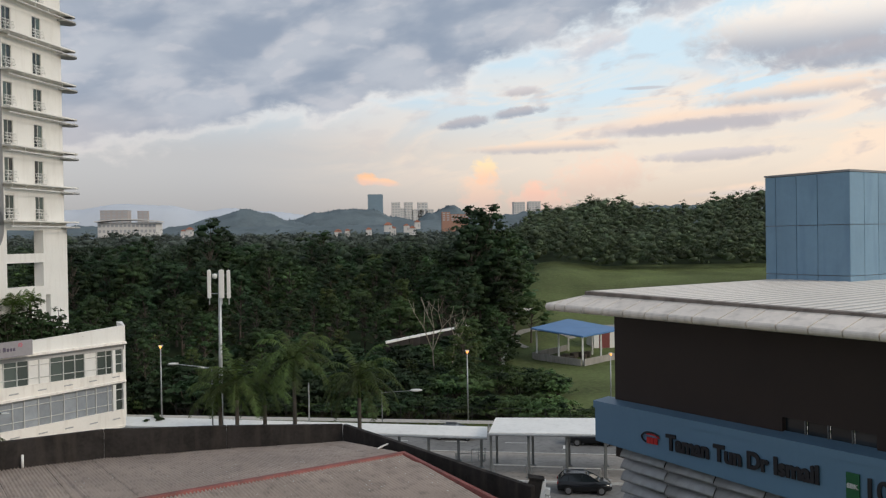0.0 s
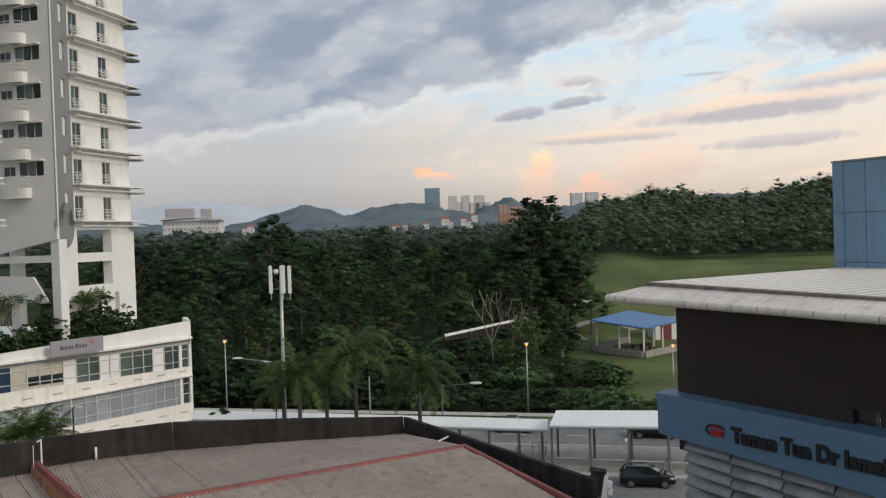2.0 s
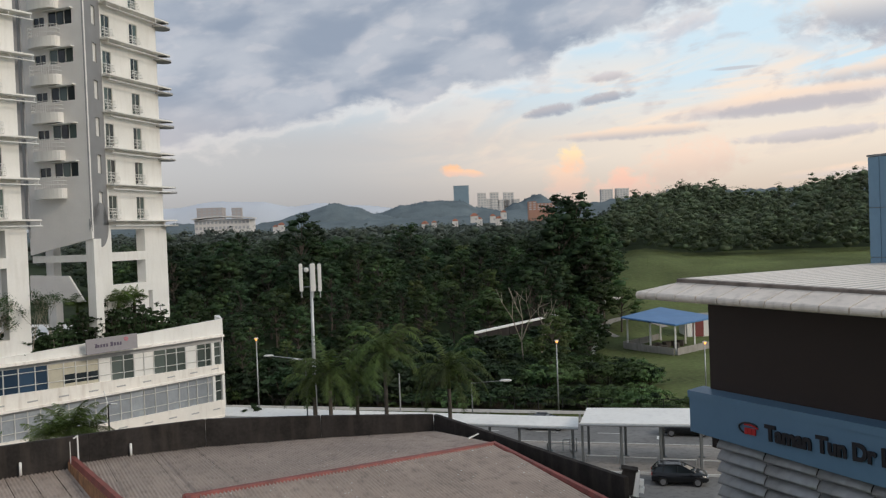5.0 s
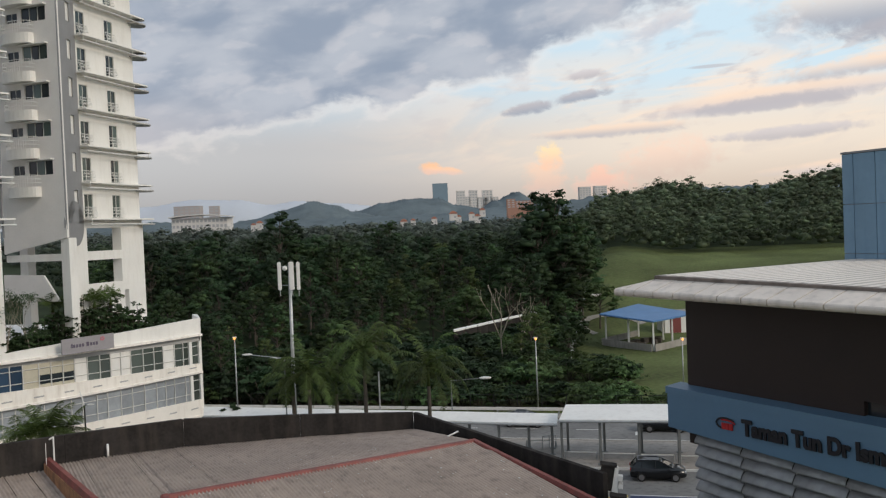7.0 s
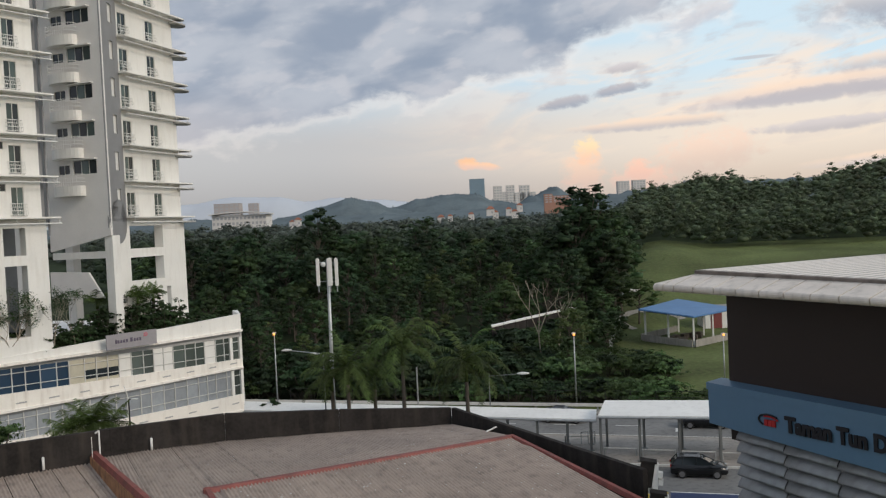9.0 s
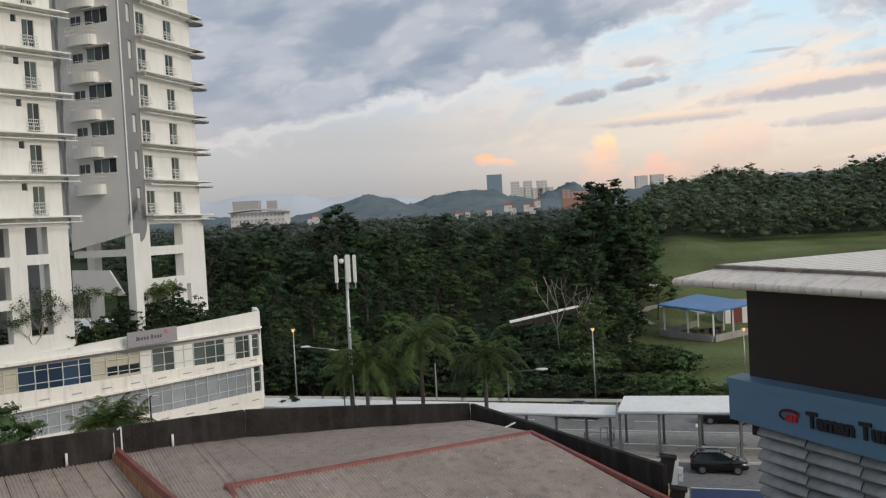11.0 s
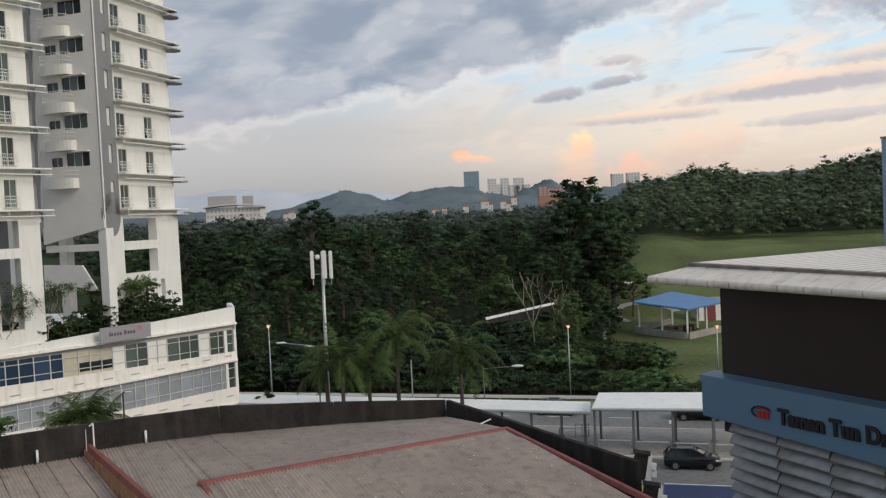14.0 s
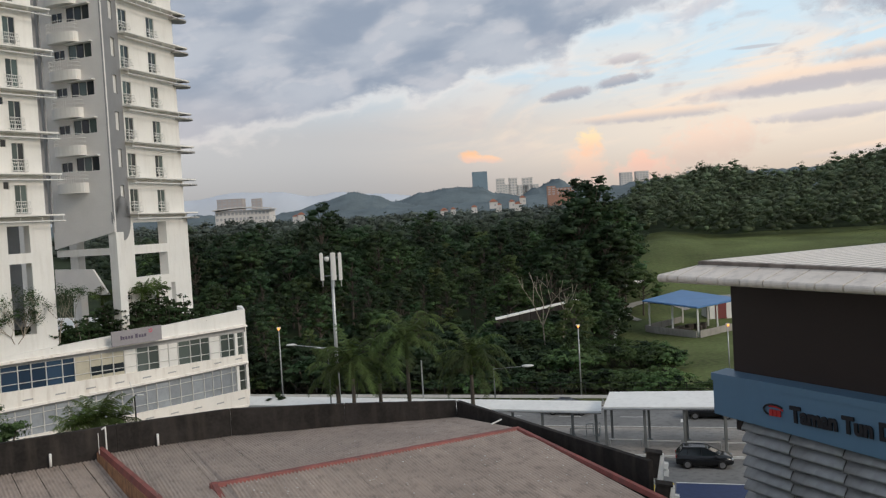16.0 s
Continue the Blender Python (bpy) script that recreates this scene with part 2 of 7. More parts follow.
WHITE = mat("white_paint", (0.78, 0.76, 0.72), 0.6, var=0.06, scale=0.35, fine=5, bump=0.05, dirt=(0.48, 0.43, 0.37), dirt_amount=0.2)
CREAM = mat("cream_paint", (0.85, 0.80, 0.73), 0.6, var=0.06, scale=0.4, fine=6, bump=0.05, dirt=(0.42, 0.33, 0.25), dirt_amount=0.35)
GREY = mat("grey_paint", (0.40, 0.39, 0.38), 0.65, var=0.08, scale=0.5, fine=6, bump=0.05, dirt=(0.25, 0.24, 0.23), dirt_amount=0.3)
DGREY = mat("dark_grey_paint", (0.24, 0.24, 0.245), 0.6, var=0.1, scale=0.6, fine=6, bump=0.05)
LGREY = mat("pale_grey_paint", (0.76, 0.73, 0.70), 0.65, var=0.06, scale=0.5, fine=6, bump=0.05)
STEEL = mat("galvanised_steel", (0.42, 0.43, 0.43), 0.45, 0.6, var=0.12, scale=2, fine=30, bump=0.05)
RAIL = mat("white_rail_paint", (0.70, 0.69, 0.66), 0.5, var=0.06, scale=2, fine=20, bump=0.0)
ASPHALT = mat("asphalt", (0.17, 0.168, 0.165), 0.85, var=0.25, scale=0.25, fine=14, bump=0.3, dirt=(0.045, 0.045, 0.05), dirt_amount=0.5)
PAVING = mat("paving", (0.31, 0.285, 0.26), 0.85, var=0.2, scale=0.5, fine=12, bump=0.2, dirt=(0.13, 0.12, 0.11), dirt_amount=0.5)
GRASS = mat("grass", (0.104, 0.128, 0.048), 0.9, var=0.60, scale=0.05, fine=1.6, bump=0.8, dirt=(0.105, 0.095, 0.05), dirt_amount=0.75, spec=0.1)
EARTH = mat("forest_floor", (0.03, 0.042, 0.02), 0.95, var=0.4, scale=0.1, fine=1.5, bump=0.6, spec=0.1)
ROOFING = mat("brown_roof_sheet", (0.375, 0.300, 0.250), 0.62, var=0.16, scale=0.35, fine=6, bump=0.1, dirt=(0.13, 0.105, 0.09), dirt_amount=0.5, rand=0.05)
FLASH = mat("red_flashing", (0.21, 0.052, 0.040), 0.6, var=0.3, scale=1.5, fine=12, bump=0.15, dirt=(0.10, 0.05, 0.04), dirt_amount=0.6)
BLACKWALL = mat("mouldy_render", (0.030, 0.026, 0.024), 0.9, var=0.5, scale=0.7, fine=7, bump=0.4, dirt=(0.075, 0.062, 0.052), dirt_amount=0.5, spec=0.2)
STBLUE = mat("blue_cladding", (0.115, 0.215, 0.32), 0.45, var=0.06, scale=0.4, fine=5, bump=0.03, dirt=(0.10, 0.19, 0.30), dirt_amount=0.3)
BOXBLUE = mat("plant_box_blue", (0.180, 0.300, 0.405), 0.45, var=0.08, scale=0.5, fine=5, bump=0.03, dirt=(0.11, 0.20, 0.30), dirt_amount=0.4, rand=0.05)
GUTTER = mat("stained_gutter", (0.20, 0.165, 0.14), 0.7, var=0.3, scale=1.2, fine=9, bump=0.1, dirt=(0.07, 0.055, 0.045), dirt_amount=0.7)
BROWN = mat("dark_brown_cladding", (0.022, 0.0115, 0.0085), 0.6, var=0.15, scale=0.5, fine=6, bump=0.03)
PALE = mat("pale_metal_roof", (0.72, 0.645, 0.57), 0.45, 0.0, var=0.12, scale=0.5, fine=6, bump=0.05, dirt=(0.36, 0.32, 0.28), dirt_amount=0.5)
PALEROOF = mat("pale_roof_rib", (0.70, 0.65, 0.595), 0.5, 0.0, var=0.05, scale=0.3, fine=4, bump=0.02)
# Pans are coloured darker than the ribs, standing for shade between them.
ROOFPAN = mat("shade_tinted_pan", (0.44, 0.395, 0.35), 0.55, 0.0, var=0.14, scale=0.5, fine=6, bump=0.03, dirt=(0.30, 0.26, 0.23), dirt_amount=0.4)
LOUVRE = mat("grey_louvre", (0.36, 0.37, 0.38), 0.5, 0.3, var=0.1, scale=1.0, fine=9, bump=0.05, dirt=(0.2, 0.2, 0.2), dirt_amount=0.4)
BLACK = mat("black_gap", (0.012, 0.012, 0.013), 0.8, var=0.2, bump=0)
LEAF = leaf_mat("forest_leaf", (0.044, 0.076, 0.030))
LEAF3 = leaf_mat("deep_leaf", (0.032, 0.057, 0.026))
LEAF2 = leaf_mat("pale_leaf", (0.062, 0.100, 0.036))
BUSHLEAF = leaf_mat("creeper_leaf", (0.078, 0.126, 0.046), 0.3)
LEAF4 = leaf_mat("yellowish_leaf", (0.080, 0.104, 0.036))
PALM = leaf_mat("palm_leaf", (0.068, 0.104, 0.028), 0.3)
# Leaves of the farther woods: haze is put into their base colours.
FARLEAF = leaf_mat("hazed_valley_leaf", (0.056, 0.082, 0.046), 0.14, patch=0.12, patch_var=0.45)
HILLLEAF = leaf_mat("hazed_hill_leaf", (0.082, 0.106, 0.060), 0.14, patch=0.13, patch_var=0.5)
HAZYLEAF = leaf_mat("hazed_outer_leaf", (0.084, 0.108, 0.076), 0.12, patch=0.09, patch_var=0.4)
BARK = mat("bark", (0.085, 0.070, 0.055), 0.9, var=0.3, scale=2, fine=15, bump=0.4)


# ---- building helpers ----
def add_box(bm, c, s, m=None):
    """A box of size s about c, in the frame m."""
    M = (m or Matrix()) @ Matrix.Translation(c) @ Matrix.Diagonal((*s, 1))
    return bmesh.ops.create_cube(bm, size=1, matrix=M)["verts"]


def add_prism(bm, pts, z0, z1):
    """An upright prism over a plan polygon."""
    lo = [bm.verts.new((p[0], p[1], z0)) for p in pts]
    hi = [bm.verts.new((p[0], p[1], z1)) for p in pts]
    n = len(pts)
    bm.faces.new(hi), bm.faces.new(lo[::-1])
    for i in range(n):
        bm.faces.new((lo[i], lo[(i + 1) % n], hi[(i + 1) % n], hi[i]))


def add_bar(bm, p, q, r, sides=6, r2=None):
    """A round bar from p to q."""
    p, q = Vector(p), Vector(q)
    d = q - p
    M = Matrix.Translation((p + q) / 2) @ d.to_track_quat("Z", "Y").to_matrix().to_4x4()
    bmesh.ops.create_cone(bm, cap_ends=True, segments=sides, radius1=r, radius2=r if r2 is None else r2, depth=d.length, matrix=M)


def add_hexa(bm, a):
    """A solid from eight corners: four below, four above, both counter-clockwise."""
    v = [bm.verts.new(p) for p in a]
    for f in ((3, 2, 1, 0), (4, 5, 6, 7), (0, 1, 5, 4), (1, 2, 6, 5), (2, 3, 7, 6), (3, 0, 4, 7)):
        bm.faces.new([v[i] for i in f])


def add_slab(bm, a, b, c, d, t):
    """A slab whose top is a, b, c, d and which is t thick downwards."""
    low = [Vector(p) - Vector((0, 0, t)) for p in (a, b, c, d)]
    add_hexa(bm, [*low, a, b, c, d])


def mesh_of(bm, name, material, smooth=False):
    bmesh.ops.recalc_face_normals(bm, faces=bm.faces)
    me = bpy.data.meshes.new(name)
    bm.to_mesh(me)
    bm.free()
    me.materials.append(material)
    if smooth:
        me.polygons.foreach_set("use_smooth", [True] * len(me.polygons))
    return me


def thing(name, label, category, at=(0, 0, 0), rz=0.0, group="", kind=""):
    ob = new(name)
    ob.matrix_world = pose(*at, 0, 0, rz)
    return tagged(ob, label, category, group, kind)


def part(name, bm, material, parent, label="", smooth=False):
    ob = new(name, bm if isinstance(bm, bpy.types.Mesh) else mesh_of(bm, name, material, smooth))
    ob.parent = parent
    return tagged(ob, label) if label else ob


def solid(name, bm, material, label, category, kind="", smooth=False):
    return tagged(new(name, mesh_of(bm, name, material, smooth)), label, category, kind=kind)


B = bmesh.new


def glass(name, colour, rough=0.06, var=0.35):
    """Window glass whose dark colour stands for the dim room behind; panes differ a little."""
    m, t, b = nodes_of(name)
    info = t.nodes.new("ShaderNodeObjectInfo")
    r = t.nodes.new("ShaderNodeMapRange")
    t.links.new(info.outputs["Random"], r.inputs[0])
    r.inputs[3].default_value, r.inputs[4].default_value = 1 - var, 1 + var
    s = t.nodes.new("ShaderNodeVectorMath")
    s.operation = "SCALE"
    s.inputs[0].default_value = colour
    t.links.new(r.outputs[0], s.inputs["Scale"])
    t.links.new(s.outputs[0], b.inputs["Base Color"])
    b.inputs["Roughness"].default_value = rough
    b.inputs["Specular IOR Level"].default_value = 0.5
    return m


def lamp_mat(name, colour, strength):
    m, t, b = nodes_of(name)
    b.inputs["Base Color"].default_value = (*colour, 1)
    b.inputs["Emission Color"].default_value = (*colour, 1)
    b.inputs["Emission Strength"].default_value = strength
    return m


DARKGLASS = glass("dark_window_glass", (0.018, 0.024, 0.028))
TEALGLASS = glass("curtained_window_glass", (0.06, 0.085, 0.08), var=0.6)
BLUEGLASS = glass("blue_window_glass", (0.030, 0.058, 0.10), var=0.4)
OFFICEGLASS = glass("office_window_glass", (0.075, 0.090, 0.082), var=0.5)
BLIND = mat("cream_blind", (0.50, 0.46, 0.36), 0.8, var=0.1, scale=2, fine=8, bump=0.05)
GREYBLIND = mat("grey_blind", (0.27, 0.29, 0.31), 0.5, var=0.12, scale=1.5, fine=6, bump=0.05, rand=0.2)
ALU = mat("white_aluminium", (0.62, 0.61, 0.58), 0.45, 0.1, var=0.05, bump=0)
PAINTLINE = mat("road_paint", (0.62, 0.62, 0.60), 0.7, var=0.15, scale=2, fine=20, bump=0.05)
ROOFWHITE = mat("white_walkway_roof", (0.80, 0.79, 0.76), 0.5, var=0.05, scale=0.5, fine=4, bump=0.03, dirt=(0.5, 0.48, 0.45), dirt_amount=0.25)
BAYBLUE = mat("blue_bay_paint", (0.02, 0.035, 0.10), 0.7, var=0.2, bump=0.1)
YELLOW = mat("yellow_road_paint", (0.55, 0.40, 0.04), 0.7, var=0.15, bump=0.1)
LETTER = mat("black_letters", (0.012, 0.012, 0.016), 0.5, var=0.1, bump=0)
LOGORED = mat("red_logo", (0.45, 0.02, 0.02), 0.5, var=0.1, bump=0)
SIGNGREEN = mat("green_sign", (0.01, 0.10, 0.035), 0.5, var=0.1, bump=0)
SIGNGREY = mat("grey_signboard", (0.30, 0.28, 0.29), 0.6, var=0.06, bump=0.05)
SIGNTEXT = mat("signboard_letters", (0.10, 0.08, 0.12), 0.6, var=0.1, bump=0)
PINK = mat("pink_emblem", (0.5, 0.12, 0.16), 0.6, var=0.1, bump=0)
CONCRETE = mat("concrete", (0.30, 0.28, 0.25), 0.85, var=0.2, scale=0.6, fine=8, bump=0.2, dirt=(0.14, 0.13, 0.11), dirt_amount=0.5)
CARPAINT = mat("black_car_paint", (0.008, 0.009, 0.011), 0.18, var=0.05, bump=0)
TYRE = mat("tyre_rubber", (0.012, 0.012, 0.012), 0.9, var=0.1, bump=0.1)
RIM = mat("alloy_rim", (0.35, 0.35, 0.36), 0.35, 0.9, var=0.05, bump=0)
TAIL = mat("red_tail_lamp", (0.30, 0.01, 0.01), 0.2, var=0.05, bump=0)
HEADLAMP = mat("clear_headlamp", (0.55, 0.56, 0.58), 0.15, 0.3, var=0.05, bump=0)
SHEDBLUE = mat("blue_shed_roof", (0.075, 0.185, 0.37), 0.5, var=0.1, scale=0.4, fine=5, bump=0.05, dirt=(0.05, 0.13, 0.30), dirt_amount=0.4)
REDBRICK = mat("red_door_paint", (0.20, 0.05, 0.045), 0.7, var=0.2, bump=0.1)
SODIUM = lamp_mat("lit_sodium_lamp", (1.0, 0.40, 0.08), 1.6)
LAMPGREY = mat("pale_lamp_housing", (0.62, 0.62, 0.60), 0.45, var=0.05, bump=0)
PLASTIC = mat("white_plastic_pipe", (0.74, 0.73, 0.70), 0.5, var=0.05, bump=0)
RUST = mat("rusty_ochre_render", (0.30, 0.15, 0.07), 0.85, var=0.45, scale=2.5, fine=12, bump=0.3, dirt=(0.09, 0.04, 0.03), dirt_amount=0.7)
# The hills' grey-blue base colours carry the haze of distance.
HILLHAZE = mat("hazed_wooded_hill", (0.135, 0.165, 0.180), 0.95, var=0.2, scale=0.03, fine=0.25, bump=0, spec=0.0)
HILLFAR = mat("hazed_far_hill", (0.50, 0.53, 0.58), 0.95, var=0.05, scale=0.003, fine=0.02, bump=0, spec=0.0)
# Far white render, glass and windows are lightened: haze in their colours.
CITYWHITE = mat("hazed_white_render", (0.68, 0.65, 0.62), 0.8, var=0.06, scale=0.02, fine=0.2, bump=0)
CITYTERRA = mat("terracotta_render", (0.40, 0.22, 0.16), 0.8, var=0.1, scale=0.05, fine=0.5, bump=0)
CITYGLASS = glass("hazed_blue_glass", (0.20, 0.28, 0.34), 0.4, 0.05)
CITYPANE = mat("hazed_window", (0.43, 0.43, 0.44), 0.6, var=0.1, bump=0)
POST = mat("dark_grey_steel", (0.17, 0.18, 0.18), 0.5, 0.4, var=0.1, scale=2, fine=20, bump=0.03)
# Concrete of the blocks behind the hall, its colour lightened for haze.
SITE = mat("hazed_concrete", (0.46, 0.41, 0.39), 0.9, var=0.06, scale=0.02, fine=0.2, bump=0)
TILE = mat("orange_roof_tile", (0.30, 0.12, 0.075), 0.8, var=0.15, scale=0.3, fine=2, bump=0.1)


def facing(origin, d, z=0.0):
    """The frame of a facade: x along it to the right as seen from outside, y into the building, z up."""
    d = Vector((d[0], d[1])).normalized()
    return Matrix(((d.x, -d.y, 0, origin[0]), (d.y, d.x, 0, origin[1]), (0, 0, 1, z), (0, 0, 0, 1)))


def put(ob, m):
    ob.matrix_local = m
    return ob


def T(x, y, z):
    return Matrix.Translation((x, y, z))


def holed(bm, x0, x1, z0, z1, y0, y1, holes):
    """A wall from x0 to x1 and z0 to z1, y0 to y1 thick, with rectangular holes (xa, xb, za, zb) through it."""
    xs = sorted({x0, x1, *[h[0] for h in holes], *[h[1] for h in holes]})
    zs = sorted({z0, z1, *[h[2] for h in holes], *[h[3] for h in holes]})
    nx, nz = len(xs) - 1, len(zs) - 1

    def full(i, k):
        if not (0 <= i < nx and 0 <= k < nz):
            return False
        cx, cz = (xs[i] + xs[i + 1]) / 2, (zs[k] + zs[k + 1]) / 2
        return not any(h[0] < cx < h[1] and h[2] < cz < h[3] for h in holes)

    grid = {}

    def v(i, k, s):
        if (i, k, s) not in grid:
            grid[i, k, s] = bm.verts.new((xs[i], (y0, y1)[s], zs[k]))
        return grid[i, k, s]

    for i in range(nx):
        for k in range(nz):
            if not full(i, k):
                continue
            bm.faces.new((v(i, k, 0), v(i + 1, k, 0), v(i + 1, k + 1, 0), v(i, k + 1, 0)))
            bm.faces.new((v(i, k + 1, 1), v(i + 1, k + 1, 1), v(i + 1, k, 1), v(i, k, 1)))
            if not full(i - 1, k):
                bm.faces.new((v(i, k, 1), v(i, k, 0), v(i, k + 1, 0), v(i, k + 1, 1)))
            if not full(i + 1, k):
                bm.faces.new((v(i + 1, k, 0), v(i + 1, k, 1), v(i + 1, k + 1, 1), v(i + 1, k + 1, 0)))
            if not full(i, k - 1):
                bm.faces.new((v(i, k, 1), v(i + 1, k, 1), v(i + 1, k, 0), v(i, k, 0)))
            if not full(i, k + 1):
                bm.faces.new((v(i, k + 1, 0), v(i + 1, k + 1, 0), v(i + 1, k + 1, 1), v(i, k + 1, 1)))


def window_frame(w, h, cols, t=0.05, depth=0.07):
    """A window frame with cols lights, its lower left corner at the origin."""
    bm = B()
    for i in range(cols + 1):
        add_box(bm, (w * i / cols, 0, h / 2), (t, depth, h))
    for z in (0, h):
        add_box(bm, (w / 2, 0, z), (w + t, depth, t))
    return mesh_of(bm, "frame", ALU)

# ---- ground, road and pavement ----
def smooth(v, lo, hi):
    s = min(max((v - lo) / (hi - lo), 0.0), 1.0)
    return s * s * (3 - 2 * s)


RIDGE_LINE = ((-2.0, 18.0), (0.16, 18.0), (0.26, 21.5), (0.36, 27.0), (0.43, 23.5), (0.55, 31.0), (0.75, 38.0), (3.0, 38.0))


def ridge_height(u):
    """The ground along the crest of the wooded ridge, by bearing."""
    for (a, za), (b, zb) in zip(RIDGE_LINE, RIDGE_LINE[1:]):
        if a <= u <= b:
            return za + (zb - za) * smooth(u, a, b)
    return RIDGE_LINE[-1][1]


def height(x, y):
    """The lie of the land: level by the street, a grassy slope to the right, woods that climb slowly, hills far off."""
    if y < 84:
        return 0.0
    u = x / y
    right = smooth(u, 0.20, 0.28)
    h = 6.8 * smooth(y, 95, 280) + 9 * smooth(y, 300, 700) + 30 * smooth(y, 800, 2200)
    # the knoll of mown grass, and the wooded ridge that stands behind it
    knoll = 11.6 - 2.6 * smooth(u, 0.27, 0.36)
    r = knoll * smooth(y, 128, 205) + (ridge_height(u) - knoll) * smooth(y, 212, 400)
    w = noise.noise((x / 40, y / 40, 0)) * 1.2 * smooth(y, 110, 200) + noise.noise((x / 9, y / 9, 5)) * 0.35 * smooth(y, 110, 150)
    return h * (1 - right) + r * right + w


def axis(a, b, n, power=1.0):
    return [a + (b - a) * (i / n) ** power for i in range(n + 1)]


ys = [-700, -200, 0, 60, 84] + axis(88, 340, 63) + axis(360, 4200, 30, 1.6)
us = [-1.0 + 0.02 * i for i in range(106)]
verts, faces = [], []
for y in ys:
    for u in us:
        x = u * max(abs(y), 260) * 1.3
        verts.append((x, y, height(x, y) - 0.06))
for j in range(len(ys) - 1):
    for i in range(len(us) - 1):
        k = j * len(us) + i
        faces.append((k, k + 1, k + 1 + len(us), k + len(us)))
me = bpy.data.meshes.new("ground")
me.from_pydata(verts, [], faces)
me.materials.append(GRASS)
me.materials.append(EARTH)
for p in me.polygons:
    x, y, _ = p.center
    p.use_smooth = True
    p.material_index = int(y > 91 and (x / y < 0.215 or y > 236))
tagged(new("ground", me), "rolling ground with rough green grass and bare patches", "ground", kind="structure")

STREET = facing((17.6, 61.2), (0.955, -0.297))    # x runs along the street to the right, y away across it


def strip(name, x0, x1, y0, y1, z0, z1, material, label, category):
    bm = B()
    add_box(bm, ((x0 + x1) / 2, (y0 + y1) / 2, (z0 + z1) / 2), (x1 - x0, y1 - y0, z1 - z0), STREET)
    return solid(name, bm, material, label, category, "structure")


strip("road_1", -120, 80, 8.4, 16.4, -0.4, 0.0, ASPHALT, "worn grey asphalt main road with faded markings", "road")
strip("road_2", -120, 80, -26, 0.0, -0.4, 0.0, ASPHALT, "worn patched grey asphalt access road", "road")
strip("pavement_1", -120, 80, 0.15, 8.1, -0.4, 0.13, PAVING, "stained grey paved walkway between two roads", "pavement")
strip("kerb_1", -120, 80, 0.0, 0.15, -0.4, 0.15, PAINTLINE, "pale painted concrete kerb along the pavement", "kerb")
strip("kerb_2", -120, 80, 8.1, 8.4, -0.4, 0.15, CONCRETE, "grey concrete kerb along the main road", "kerb")
strip("verge", -120, 80, 16.4, 18.2, -0.4, 0.12, CONCRETE, "pale concrete verge beyond the main road", "verge")
for i in range(22):
    strip("lane_mark", -60 + 5.5 * i, -58 + 5.5 * i, 12.3, 12.42, -0.1, 0.006, PAINTLINE, "white broken lane marking on asphalt", "road marking")
strip("edge_line_1", -120, 80, 15.8, 15.95, -0.1, 0.006, PAINTLINE, "white edge line along asphalt road", "road marking")
strip("edge_line_2", -120, 80, 8.9, 9.05, -0.1, 0.006, PAINTLINE, "white edge line along asphalt road", "road marking")
strip("road_arrow", 0.2, 0.75, 10.6, 11.8, -0.1, 0.006, PAINTLINE, "white painted patch on asphalt road", "road marking")
strip("road_arrow_2", 7.5, 7.7, 9.4, 12.2, -0.1, 0.006, PAINTLINE, "white painted arrow shaft on asphalt road", "road marking")
strip("parking_bay", 0.0, 14, -10.5, -5.9, -0.1, 0.005, BAYBLUE, "dark blue painted parking bay", "road marking")
strip("bay_line", 0.0, 14, -5.9, -5.75, -0.1, 0.007, PAINTLINE, "white line edging the blue bay", "road marking")
for i in range(5):
    strip("hatching", -1.5 + 0.3 * i, -1.36 + 0.3 * i, -9.5, -5.9, -0.1, 0.006, YELLOW, "yellow hatched road marking", "road marking")

# ---- the covered walkway and the taller canopy beside the road ----
def canopy(name, a, b, c, d, z, th, label, posts, back_rows):
    """A pale sheet roof over a, b (street side) and c, d (far side), on steel posts."""
    o = thing(name, label, "walkway roof", (a[0], a[1], 0.13))
    m = o.matrix_world.inverted()
    bm = B()
    pts = [m @ Vector((p[0], p[1], zz)) for p, zz in ((a, z), (b, z), (c, z + 0.25), (d, z + 0.25))]
    add_slab(bm, *pts, th)
    part("roof_sheet", bm, ROOFWHITE, o)
    bm = B()
    add_bar(bm, pts[0] - Vector((0, 0.05, th)), pts[1] - Vector((0, 0.05, th)), 0.09, 8)
    part("gutter", bm, STEEL, o, "grey steel gutter")
    bm = B()
    add_box(bm, (0, 0, 1), (0.17, 0.17, 2))
    add_box(bm, (0, 0, 0.02), (0.4, 0.4, 0.04))
    post = mesh_of(bm, "post", POST)
    n = posts
    for row in back_rows:
        for i in range(n):
            f = (i + 0.04) / (n - 1) if i < n - 1 else 0.985
            p = (pts[0].lerp(pts[1], f)).lerp(pts[3].lerp(pts[2], f), row)
            part("post", post, None, o).matrix_local = T(p.x, p.y, 0) @ Matrix.Diagonal((1, 1, (p.z - th) / 2, 1))
    for i in range(n):
        f = min(0.985, (i + 0.04) / (n - 1))
        bm = B()
        p, q = pts[0].lerp(pts[1], f), pts[3].lerp(pts[2], f)
        add_bar(bm, p - Vector((0, 0, th + 0.06)), q - Vector((0, 0, th + 0.06)), 0.06, 6)
        part("rafter", bm, STEEL, o)
    return o


